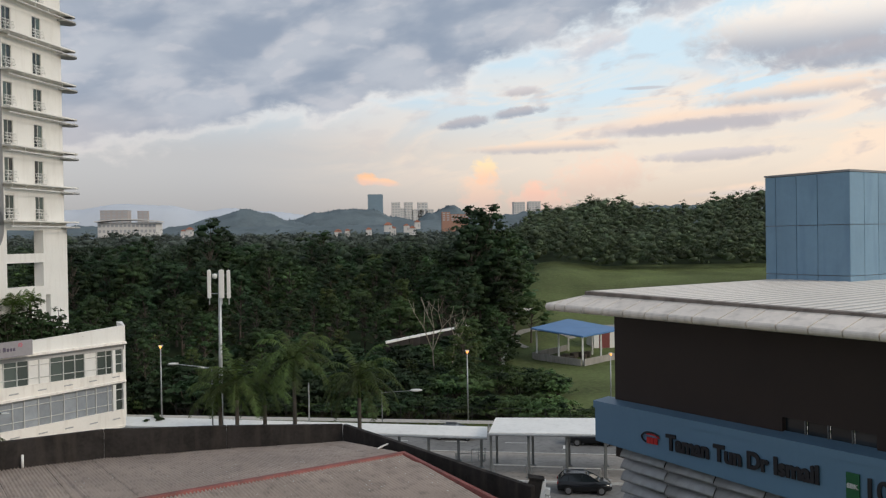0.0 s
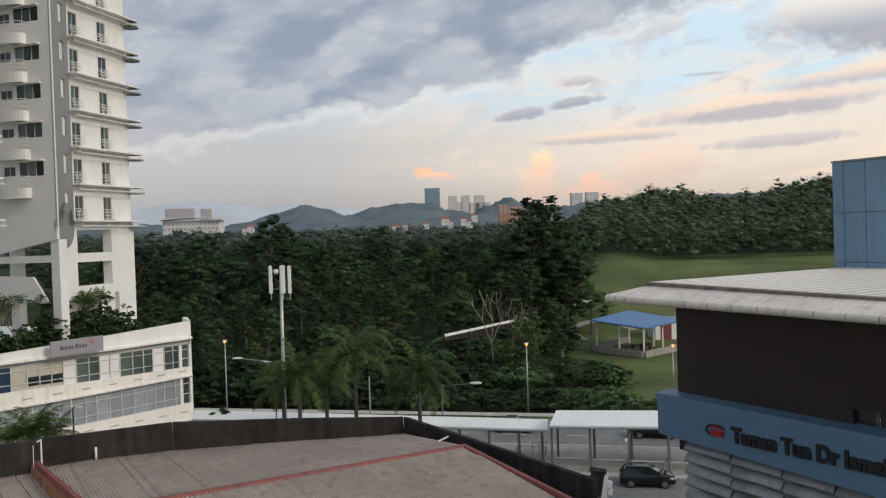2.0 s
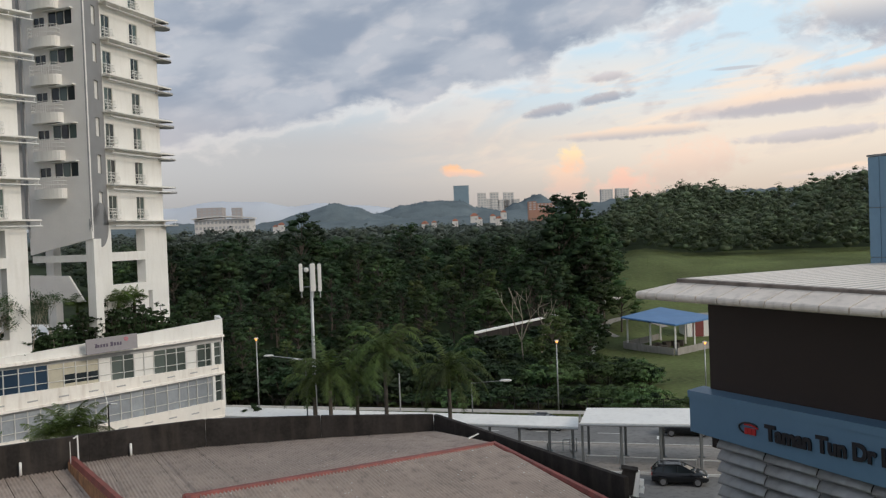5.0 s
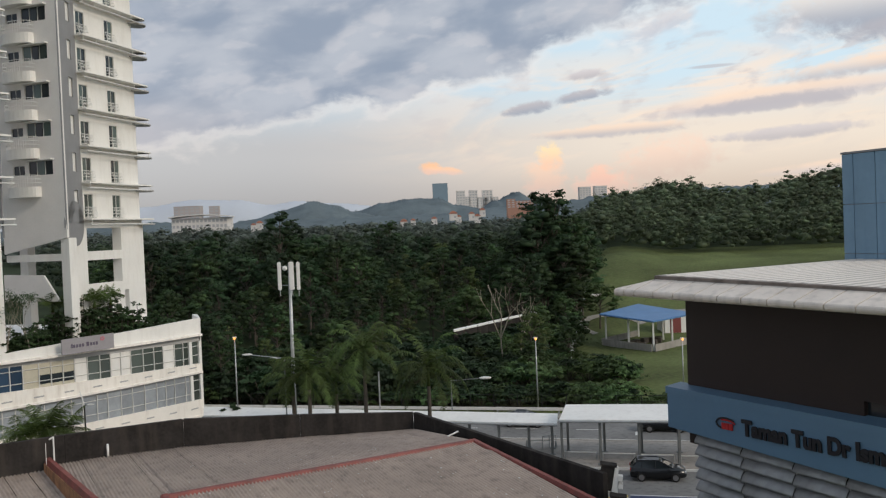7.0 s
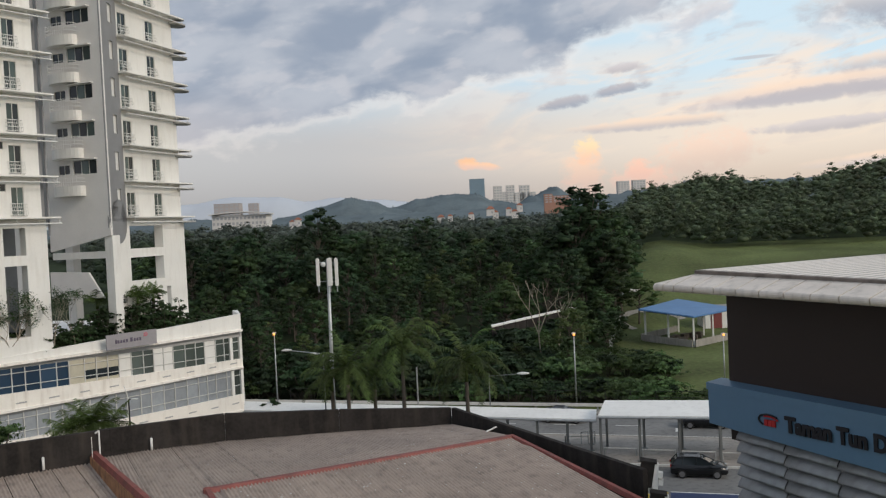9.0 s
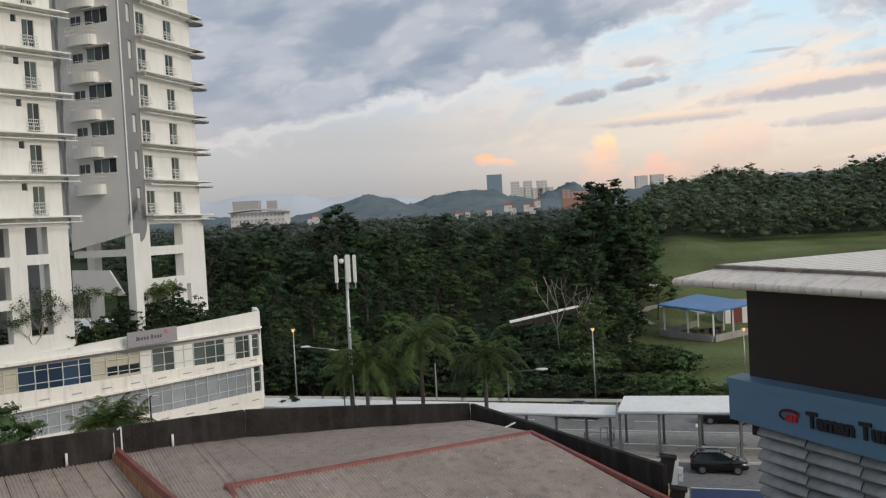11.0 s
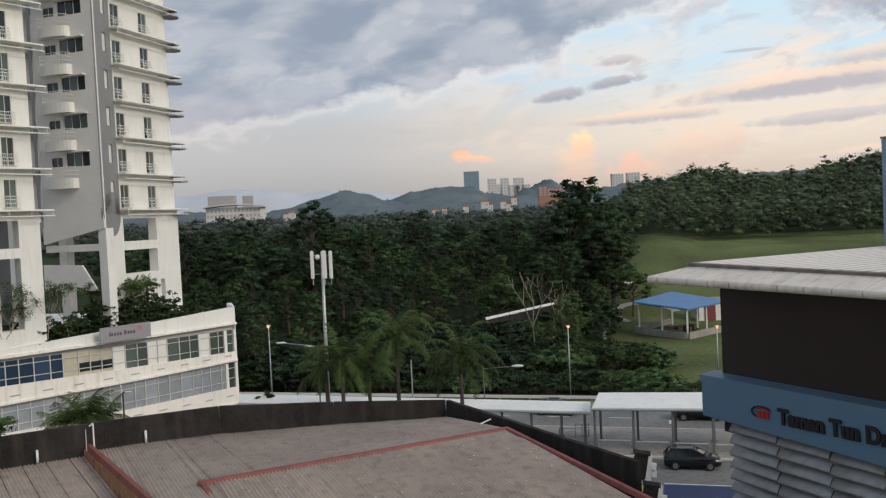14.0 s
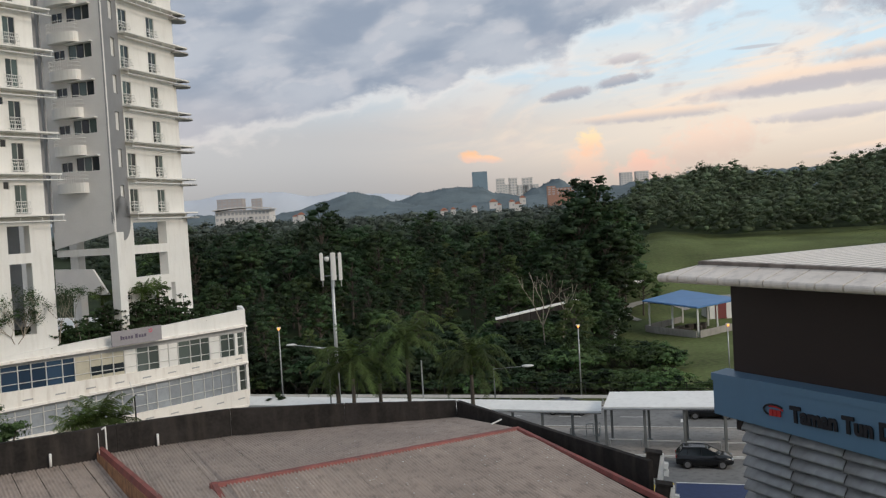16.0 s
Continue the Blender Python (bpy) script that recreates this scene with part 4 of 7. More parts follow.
add_hexa(bm, [(s0 + 1.3, yu, uz0 - 0.15), (END, yu, uz1 - 0.15), (END, yg + 0.1, uz1 - 0.15), (s0 + 1.3, yg + 0.1, uz0 - 0.15),
              (s0 + 1.3, yu, gz0 - 0.02), (END, yu, gz1 - 0.02), (END, yg + 0.1, gz1), (s0 + 1.3, yg + 0.1, gz0)])
part("gutter", bm, GUTTER, station, "stained dark metal gutter upstand")
BX = [L((*p, 0)) for p in ((23.945, 42.379, 16.178)[:2], (25.892, 38.019, 16.15)[:2])]
box_z0, box_z1 = (25.892, 38.019, 16.15)[2], (25.916, 37.964, 21.535)[2]
deep = 17.0
rise = (box_z0 - 0.12 - (gz0 + gz1) / 2) / (BX[1].y - yg)


def roof_z(s, y):
    """The ribbed roof: it meets the gutter and the foot of the blue plant box."""
    g = extend(G0, G1, s)
    return g + (box_z0 - 0.05 - g) * min(1.0, (y - yg) / (BX[1].y - yg))


bm = B()
prev = None
s = s0 + 1.35
cuts_r = []
while s < END:
    cuts_r += [(s, 0.0), (s + 0.32, 0.0), (s + 0.33, 0.014), (s + 0.59, 0.014)]
    s += 0.60
for x, h in cuts_r:
    row = [bm.verts.new((x, y, roof_z(x, y) + (h if y > yg else 0.0))) for y in (yg, yg + 0.04, 4.0, BX[1].y - 0.1, deep)]
    if prev:
        for k in range(4):
            bm.faces.new((prev[k], row[k], row[k + 1], prev[k + 1]))
    prev = row
rs = part("roof_sheet", bm, PALEROOF, station, "pale ribbed metal roof sheet")
# The flat pans take the darker colour that paints the ribs' shade.
rs.data.materials.append(ROOFPAN)
for f in rs.data.polygons:
    xs_ = [rs.data.vertices[v].co.x for v in f.vertices]
    f.material_index = int(max(xs_) - min(xs_) > 0.29)
bm = B()
add_box(bm, (s0 + 1.45 + (END - s0) / 2, deep, 13.9), (END - s0 - 1.5, 0.3, 3.6))
part("back_wall", bm, BROWN, station)
# blue plant box of panels
x0, x1, y0 = BX[0].x, BX[1].x, BX[1].y
bm = B()
add_box(bm, ((x0 + x1) / 2, y0 + 4.5, (box_z0 + box_z1) / 2 - 0.3), (x1 - x0 - 0.1, 8.9, box_z1 - box_z0 + 0.4))
part("plant_box_core", bm, DGREY, station, "dark core seen at the panel joints")
zs = [box_z0 - 0.3, box_z0 + 0.22, (box_z0 + box_z1) / 2 + 0.08, box_z1]
cols = [x0, x0 + 0.62, x0 + 1.85, x0 + 3.05, x1]
for za, zb in zip(zs, zs[1:]):
    for a, b in zip(cols, cols[1:]):
        bm = B()
        add_box(bm, ((a + b) / 2, y0 + 0.01, (za + zb) / 2), (b - a - 0.035, 0.06, zb - za - 0.035))
        part("panel", bm, BOXBLUE, station)
    for k in range(7):
        bm = B()
        add_box(bm, (x1 - 0.01, y0 + 0.6 + 1.25 * k, (za + zb) / 2), (0.06, 1.215, zb - za - 0.035))
        part("panel", bm, BOXBLUE, station)
        bm = B()
        add_box(bm, (x0 + 0.01, y0 + 0.6 + 1.25 * k, (za + zb) / 2), (0.06, 1.215, zb - za - 0.035))
        part("panel", bm, BOXBLUE, station)
bm = B()
add_box(bm, ((x0 + x1) / 2, y0 + 4.5, box_z1 + 0.05), (x1 - x0 + 0.12, 9.12, 0.1))
part("plant_box_coping", bm, DGREY, station)


def lettering(text, height_m, at, rz_frame, material, name, label, category, width_m=None, shear=0.0, bold=0.0):
    """Raised letters that stand on a facade; at is the lower left corner in the frame rz_frame."""
    cu = bpy.data.curves.new(name, "FONT")
    cu.body, cu.size, cu.extrude, cu.shear, cu.offset = text, 1.0, 0.03, shear, bold
    tmp = new(name, cu)
    bpy.context.view_layer.update()
    me = bpy.data.meshes.new_from_object(tmp.evaluated_get(bpy.context.evaluated_depsgraph_get()))
    bpy.data.objects.remove(tmp)
    co = np.empty(len(me.vertices) * 3)
    me.vertices.foreach_get("co", co)
    co = co.reshape(-1, 3)
    cap = 0.70
    co[:, 0] -= co[:, 0].min()
    k = height_m / cap
    kx = k if width_m is None else width_m / co[:, 0].max()
    co[:, 0] *= kx
    co[:, 1] *= k
    me.vertices.foreach_set("co", co.ravel())
    me.materials.clear()
    me.materials.append(material)
    ob = tagged(new(name, me), label, category)
    ob.matrix_world = rz_frame @ T(*at) @ pose(0, 0, 0, 90, 0, 0)
    return ob


TA, TB = (4.344, 9.653), (11.27, 9.825)
tilt = math.degrees(math.atan2(TB[1] - TA[1], TB[0] - TA[0]))
ob = lettering("Taman Tun Dr Ismail", 0.60, (TA[0], -0.07, TA[1] + 0.05), station.matrix_world, LETTER, "station_name", "black raised station name letters on blue fascia", "lettering", TB[0] - TA[0], bold=0.045)
ob.matrix_world = ob.matrix_world @ pose(0, 0, 0, 0, 0, tilt)
LA, LB = (2.887, 9.868), (4.167, 10.112)
logo = thing("station_emblem", "red oval emblem with dark outline on blue fascia", "emblem")
logo.matrix_world = station.matrix_world @ T((LA[0] + LB[0]) / 2, -0.06, (3.536, 9.968)[1])
bm = B()
for k in range(3):
    add_box(bm, (-0.16 + 0.20 * k, -0.005, -0.10 + 0.01 * k), (0.175, 0.05, 0.26))
for i in range(8):
    a, b = math.radians(25 + 12 * i), math.radians(25 + 12 * (i + 1))
    add_bar(bm, (0.50 * math.cos(a), -0.01, 0.17 * math.sin(a)), (0.50 * math.cos(b), -0.01, 0.17 * math.sin(b)), 0.035)
part("emblem_face", bm, LOGORED, logo)
bm = B()
for i in range(20):
    a, b = math.radians(45 + 9.5 * i), math.radians(45 + 9.5 * (i + 1))
    add_bar(bm, (0.56 * math.cos(a), 0, 0.24 * math.sin(a)), (0.56 * math.cos(b), 0, 0.24 * math.sin(b)), 0.04)
part("emblem_ring", bm, LETTER, logo)
GA, GB = (12.268, 10.461), (12.679, 9.992)
sign = thing("line_sign", "dark green line sign with white letters on fascia", "sign")
sign.matrix_world = station.matrix_world @ T(GA[0], -0.05, GA[1] - 0.75)
bm = B()
add_box(bm, (0.22, 0, 0.10), (0.46, 0.06, 1.42))
part("sign_board", bm, SIGNGREEN, sign)
lettering("SBK", 0.15, (GA[0] + 0.03, -0.09, GA[1] - 0.44), station.matrix_world, PAINTLINE, "line_letters", "small white letters on green line sign", "lettering", 0.40, bold=0.02)
NA = (13.006, 9.812)
lettering("10", 0.66, (NA[0], -0.06, NA[1] + 0.0), station.matrix_world, LETTER, "stop_number", "black raised stop number on blue fascia", "lettering", bold=0.02)

# ---- the apartment tower ----
FLOOR0, STOREY, NST = 20.75, 3.35, 8
tower = thing("apartment_tower", "white high-rise apartment tower with ledges, juliet balconies and grey recess", "building")
tower.matrix_world = facing((-27.318, 79.038), (0.35, 0.937))
TI = tower.matrix_world.inverted()
F_TL = TI @ facing((-33.764, 66.075), (0.6, 0.8))
F_MID = TI @ facing((-33.517, 77.768), (0.912, -0.41))
F_FIN = TI @ facing((-27.36, 75), (0.01, 1))
MID_W = (Vector((-27.357, 74.999, 35.392)[:2]) - Vector((-33.517, 77.768))).length
FIN_W = (Vector((-27.318, 79.038)) - Vector((-27.36, 75))).length
TOPZ = FLOOR0 + STOREY * NST


def juliet(w):
    """A bulging balcony rail of white bars, w wide, 1.05 high, standing out from the wall."""
    bm = B()
    n = 9
    prof = [(-0.04, 0.0), (-0.34, 0.12), (-0.38, 0.45), (-0.24, 0.75), (-0.22, 1.02)]
    for z_i in (0, 1, 2, 3, 4):
        y, z = prof[z_i]
        add_bar(bm, (0, y, z), (w, y, z), 0.028, 5)
        for x in (0, w):
            add_bar(bm, (x, 0, z), (x, y, z), 0.022, 4)
    for i in range(n):
        x = w * i / (n - 1)
        for a, b in zip(prof, prof[1:]):
            add_bar(bm, (x, *a), (x, *b), 0.016, 4)
    return mesh_of(bm, "juliet_rail", RAIL)


def opening(frame_m, x, z, w, h, cols, glass_m, name="window"):
    o = put(part(name, window_frame(w, h, cols), None, tower), frame_m @ T(x, 0.10, z))
    for i in range(cols):
        bm = B()
        add_box(bm, (w * (i + 0.5) / cols, 0.02, h / 2), (w / cols - 0.05, 0.02, h - 0.05))
        part("pane", bm, glass_m[i % len(glass_m)], o)
    return o


def ledge(frame_m, x0, x1, z, tip):
    """A sun ledge round a floor: a thin white slab over a slim lower rail, on small struts."""
    bm = B()
    out = 1.0
    add_box(bm, ((x0 + x1) / 2, -out / 2, z), (x1 - x0, out, 0.13))
    if tip:
        bmesh.ops.create_cone(bm, cap_ends=True, segments=20, radius1=out / 2, radius2=out / 2, depth=0.13, matrix=T(x1, -out / 2, z))
        add_box(bm, (x1 - 0.2, 0.6, z), (0.9, 1.6, 0.13))
    put(part("ledge", bm, WHITE, tower), frame_m)
    bm = B()
    add_bar(bm, (x0, -out + 0.1, z - 0.48), (x1 + (0.2 if tip else 0.1), -out + 0.1, z - 0.48), 0.055, 6)
    n = max(2, round((x1 - x0) / 1.5))
    for i in range(n):
        x = x0 + 0.2 + (x1 - x0 - 0.3) * i / (n - 1)
        add_bar(bm, (x, -out + 0.1, z - 0.48), (x, -out + 0.1, z), 0.03, 4)
    put(part("ledge_rail", bm, RAIL, tower), frame_m)
    if tip:
        # The lower side ledge is grey all over, for its underside in shade.
        bm = B()
        bmesh.ops.create_cone(bm, cap_ends=True, segments=24, radius1=1, radius2=1, depth=0.14, matrix=T(x1 - 0.1, -0.05, z - 0.5) @ Matrix.Diagonal((1.15, 0.95, 1, 1)))
        put(part("side_ledge", bm, GREY, tower, "rounded side ledge coloured grey for its shaded underside"), frame_m)


R_END = 8.25
I4 = Matrix()
holes_r, holes_l, holes_m = [], [], []
for k in range(NST):
    z = FLOOR0 + STOREY * k
    holes_r += [(0.26, 1.40, z + 0.12, z + 2.32), (4.18, 5.35, z + 0.12, z + 2.32)]
    holes_l += [(2.26, 3.24, z + 0.2, z + 2.5), (1.39, 1.85, z + 2.15, z + 2.75)]
bm = B()
holed(bm, -0.25, R_END, FLOOR0, TOPZ, 0, 0.25, holes_r)
add_box(bm, (R_END - 0.13, 6, (FLOOR0 + TOPZ) / 2), (0.25, 11.4, TOPZ - FLOOR0))
put(part("wall", bm, WHITE, tower), I4)
bm = B()
holed(bm, -7.0, 4.67, FLOOR0, TOPZ, 0, 0.25, holes_l)
add_box(bm, (4.54, 3.3, (FLOOR0 + TOPZ) / 2), (0.24, 6.0, TOPZ - FLOOR0))
put(part("wall", bm, WHITE, tower), F_TL)
bm = B()
add_box(bm, (5.05, 0.9, (FLOOR0 + TOPZ) / 2), (0.62, 0.3, TOPZ - FLOOR0))
add_bar(bm, (5.45, 0.35, FLOOR0 - 1.5), (5.45, 0.35, TOPZ), 0.09, 8)
put(part("service_duct", bm, DGREY, tower, "dark grey vertical duct and pipe"), F_TL)
M0 = (1.902, 19.03), (5.345, 19.131), (-0.833, 17.837)
mid_low_l, mid_low_r = M0[2][1], M0[1][1]
MW = ((2.80, 35.98), (5.564, 34.72), (1.06, 35.66), (2.385, 34.82), (0.75, 33.72), (4.15, 32.818), (0.761, 34.72))
k_ref = 4
zr = FLOOR0 + STOREY * 4
for k in range(NST):
    dz = STOREY * (k - 3)
    holes_m += [(MW[0][0], MW[1][0], MW[1][1] + dz, MW[0][1] + dz), (MW[2][0], MW[3][0], MW[3][1] + dz, MW[2][1] + dz)]
holes_m = [h for h in holes_m if h[3] < TOPZ and h[2] > FLOOR0 - 1.0]
bm = B()
holed(bm, -0.5, MID_W + 0.0, FLOOR0 - 0.9, TOPZ, 0, 0.25, holes_m)
put(part("recess_wall", bm, LGREY, tower, "pale grey recessed wall"), F_MID)
bm = B()
add_hexa(bm, [(-0.5, 0, mid_low_l), (MID_W, 0, mid_low_r), (MID_W, 0.25, mid_low_r), (-0.5, 0.25, mid_low_l),
              (-0.5, 0, FLOOR0 - 0.9), (MID_W, 0, FLOOR0 - 0.9), (MID_W, 0.25, FLOOR0 - 0.9), (-0.5, 0.25, FLOOR0 - 0.9)])
put(part("recess_wall_foot", bm, LGREY, tower), F_MID)
fin_holes = [(FIN_W * 0.5, FIN_W * 0.5 + 0.95, FLOOR0 + STOREY * k + 0.9, FLOOR0 + STOREY * k + 2.6) for k in range(NST)]
bm = B()
holed(bm, 0, FIN_W, FLOOR0 - 0.4, TOPZ, -0.05, 0.05, fin_holes)
bmesh.ops.create_cone(bm, cap_ends=True, segments=24, radius1=FIN_W / 2, radius2=FIN_W / 2, depth=0.25, matrix=T(FIN_W / 2, 0.075, FLOOR0 - 0.4) @ pose(0, 0, 0, 90, 0, 0))
put(part("fin_wall", bm, DGREY, tower, "dark grey fin with upright slots"), F_FIN)
# An added white panel makes the slots look as bright as lit wall.
bm = B()
add_box(bm, (FIN_W * 0.5, 0.14, (FLOOR0 + TOPZ) / 2), (FIN_W * 0.8, 0.1, TOPZ - FLOOR0))
put(part("slot_backing", bm, WHITE, tower, "white panel added close behind the slots"), F_FIN)
jr, jl = juliet(1.35), juliet(1.25)
for k in range(NST):
    z = FLOOR0 + STOREY * k
    gm = [TEALGLASS, DARKGLASS] if k % 3 else [TEALGLASS, TEALGLASS]
    opening(I4, 0.26, z + 0.12, 1.14, 2.2, 2, gm, "french_window")
    opening(I4, 4.18, z + 0.12, 1.17, 2.2, 2, gm[::-1], "french_window")
    for x in (0.16, 4.10):
        put(part("juliet_rail", jr, None, tower), T(x, 0, z + 0.1))
    ledge(I4, -0.1, R_END + 0.75, z, True)
    opening(F_TL, 2.26, z + 0.2, 0.98, 2.3, 2, gm, "french_window")
    opening(F_TL, 1.39, z + 2.15, 0.46, 0.6, 1, [DARKGLASS], "small_window")
    put(part("juliet_rail", jl, None, tower), F_TL @ T(2.12, 0, z + 0.15))
    ledge(F_TL, -7.0, 5.75, z, False)
for k in range(NST):
    dz = STOREY * (k - 3)
    if MW[0][1] + dz > TOPZ or MW[1][1] + dz < FLOOR0 - 1.0:
        continue
    opening(F_MID, MW[0][0], MW[1][1] + dz, MW[1][0] - MW[0][0], MW[0][1] - MW[1][1], 3, [DARKGLASS, TEALGLASS, DARKGLASS][k % 2:], "wide_window")
    opening(F_MID, MW[2][0], MW[3][1] + dz, MW[3][0] - MW[2][0], MW[2][1] - MW[3][1], 2, [DARKGLASS], "small_window")
    bm = B()
    add_box(bm, ((MW[0][0] + MW[1][0]) / 2, -0.2, MW[0][1] + dz + 0.06), (MW[1][0] - MW[0][0] + 0.3, 0.4, 0.1))
    put(part("window_hood", bm, WHITE, tower), F_MID)
    bx0, bx1, bz0, bz1, brt = MW[4][0] + 0.1, MW[5][0], MW[5][1] + dz, MW[4][1] + dz, MW[6][1] + dz
    bc, bh = (bx0 + bx1) / 2, (bx1 - bx0) / 2
    outl = [(bx0, 0)] + [(bc - bh * math.cos(a * math.pi / 10), -0.35 - 0.55 * math.sin(a * math.pi / 10)) for a in range(11)] + [(bx1, 0)]
    bm = B()
    ring = []
    for x, y in outl:
        xi, yi = bc + (x - bc) * 0.92, min(0.0, y + 0.10)
        ring.append([bm.verts.new(v) for v in ((x, y, bz0), (x, y, bz1), (xi, yi, bz1), (xi, yi, bz0 + 0.18))])
    for a, b in zip(ring, ring[1:]):
        for q in range(3):
            bm.faces.new((a[q], b[q], b[q + 1], a[q + 1]))
    bm.faces.new([v[0] for v in ring]), bm.faces.new([v[3] for v in ring][::-1])
    bal = put(part("balcony", bm, WHITE, tower, "white curved balcony"), F_MID)
    bm = B()
    for a, b in zip(outl, outl[1:]):
        for h in (0.33, 0.66, 1.0):
            zz = bz1 + (brt - bz1) * h
            add_bar(bm, (*a, zz), (*b, zz), 0.025, 5)
        m = max(1, round((Vector(b) - Vector(a)).length / 0.3))
        for i in range(m):
            p = Vector(a).lerp(Vector(b), i / m)
            add_bar(bm, (p.x, p.y, bz1), (p.x, p.y, brt), 0.014, 4)
    part("balcony_rail", bm, RAIL, bal, "white bar railing")
    bm = B()
    add_box(bm, (bx0 + 0.65 + 0.2 * (k % 3), -0.3, bz0 + 0.55), (0.75, 0.3, 0.6))
    part("air_conditioner", bm, DGREY, bal, "grey air conditioning unit")
# the floor slab, open frames and columns under the flats
bm = B()
add_box(bm, (R_END / 2, 6, FLOOR0 - 0.2), (R_END + 0.6, 12, 0.4))
put(part("transfer_slab", bm, WHITE, tower), I4)
bm = B()
holed(bm, -1.7, 8.6, 9.2, FLOOR0 - 0.4, 0, 1.0, [(0.35, 5.15, 17.8, 19.96), (0.3, 5.1, 14.75, 16.97), (5.35, 6.0, 11.5, 13.9)])
put(part("column_frame", bm, WHITE, tower), I4)
for y in (5.5, 11.5):
    for x in (-1.0,):
        bm = B()
        add_box(bm, (x, y, 15), (0.9, 0.9, 11))
        put(part("rear_column", bm, WHITE, tower), I4)
bm = B()
holed(bm, -7.0, 5.0, 9.2, FLOOR0, 0, 0.9, [(-5.0, -2.6, 14.3, 19.95), (-2.2, 0.1, 17.68, 19.95), (-2.2, 0.0, 14.3, 16.91), (-2.2, -0.05, 10.84, 13.52), (1.39, 3.2, 17.76, 19.97), (1.39, 3.2, 11.2, 16.95)])
put(part("column_frame", bm, WHITE, tower), F_TL)
# The wall behind the openings is dark grey, standing for unlit rooms.
bm = B()
add_box(bm, (-1.0, 4.2, 14.7), (11, 0.2, 12))
put(part("inner_wall", bm, DGREY, tower, "inner wall coloured dark grey for the dim rooms"), F_TL)
bm = B()
add_box(bm, (MID_W / 2 - 0.3, 0.5, ((1.996, 17.73)[1] + (1.941, 17.109)[1]) / 2), (MID_W + 0.4, 0.6, (1.996, 17.73)[1] - (1.941, 17.109)[1]))
put(part("recess_beam", bm, WHITE, tower), F_MID)
bm = B()
sa, sb, sc = (-0.642, 15.988), (3.564, 15.87), (5.277, 14.444)
add_hexa(bm, [(sa[0] - 0.4, 0.3, sc[1] - 0.9), (sc[0], 0.3, sc[1] - 0.9), (sc[0], 0.5, sc[1] - 0.9), (sa[0] - 0.4, 0.5, sc[1] - 0.9),
              (sa[0] - 0.4, 0.3, sa[1]), (sb[0], 0.3, sb[1]), (sb[0], 0.5, sb[1]), (sa[0] - 0.4, 0.5, sa[1])])
put(part("ramp_wall", bm, LGREY, tower, "pale grey sloping ramp wall"), F_MID)
bm = B()
add_box(bm, (MID_W - 0.45, 0.6, 14.2), (0.9, 0.9, 9.8))
put(part("column", bm, WHITE, tower), F_MID)
bm = B()
add_prism(bm, [(-0.25, 0.26), (R_END - 0.26, 0.26), (R_END - 0.26, 11), (-0.25, 11)], FLOOR0 + 0.05, TOPZ - 0.05)
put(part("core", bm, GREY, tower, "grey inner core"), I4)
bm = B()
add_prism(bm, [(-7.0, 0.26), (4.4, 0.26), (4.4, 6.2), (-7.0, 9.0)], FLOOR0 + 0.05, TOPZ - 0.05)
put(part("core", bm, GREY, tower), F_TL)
bm = B()
add_box(bm, (2, 5, TOPZ + 0.2), (14, 13, 0.4))
put(part("roof_slab", bm, WHITE, tower), I4)

# ---- the curved podium in front of the tower ----
podium = thing("podium_building", "curved white podium block with long bands of windows and planted terrace", "building", (-19.0, 85.0, 0))
QM = podium.matrix_world.inverted()
plan_y = {0: 65.0, 100: 68.3, 220: 72.8, 316: 77.0, 392: 80.9, 461: 85.0}
PLAN = [Vector(p[:2]) for p in ((-38.38, 61, 9.5), (-34.69, 65, 10.13), (-31.83, 68.3, 10.02), (-27.99, 72.8, 10.28), (-24.59, 77, 10.43), (-21.67, 80.9, 10.52), (-18.68, 85, 10.65))]


def spline(pts, n):
    """A smooth line through the plan points, n pieces a span."""
    out = []
    for i in range(len(pts) - 1):
        p0, p1, p2, p3 = pts[max(i - 1, 0)], pts[i], pts[i + 1], pts[min(i + 2, len(pts) - 1)]
        for k in range(n):
            t = k / n
            out.append(0.5 * ((2 * p1) + (p2 - p0) * t + (2 * p0 - 5 * p1 + 4 * p2 - p3) * t * t + (3 * p1 - p0 - 3 * p2 + p3) * t ** 3))
    return out + [pts[-1]]


CURVE = [Vector(((QM @ Vector((p.x, p.y, 0))).x, (QM @ Vector((p.x, p.y, 0))).y)) for p in spline(PLAN, 6)]
ARC = [0.0]
for a, b in zip(CURVE, CURVE[1:]):
    ARC.append(ARC[-1] + (b - a).length)
TOTAL = ARC[-1]


def on_curve(s):
    """Plan place and inward normal at arc length s."""
    for i in range(len(ARC) - 1):
        if s <= ARC[i + 1] or i == len(ARC) - 2:
            f = (s - ARC[i]) / (ARC[i + 1] - ARC[i])
            d = (CURVE[i + 1] - CURVE[i]).normalized()
            return CURVE[i].lerp(CURVE[i + 1], f), Vector((-d.y, d.x))


LEVELS = {"top": (9.75, 10.68), "par": (9.30, 9.05), "w1t": (8.95, 8.40), "w1b": (7.05, 6.20), "sp": (5.62, 5.35), "w2t": (5.30, 5.10), "w2b": (3.30, 2.62), "foot": (2.0, 1.0)}


def lev(name, s):
    l, r = LEVELS[name]
    return l + (r - l) * min(1.0, max(0.0, (s - TOTAL * 0.17) / (TOTAL * 0.83)))


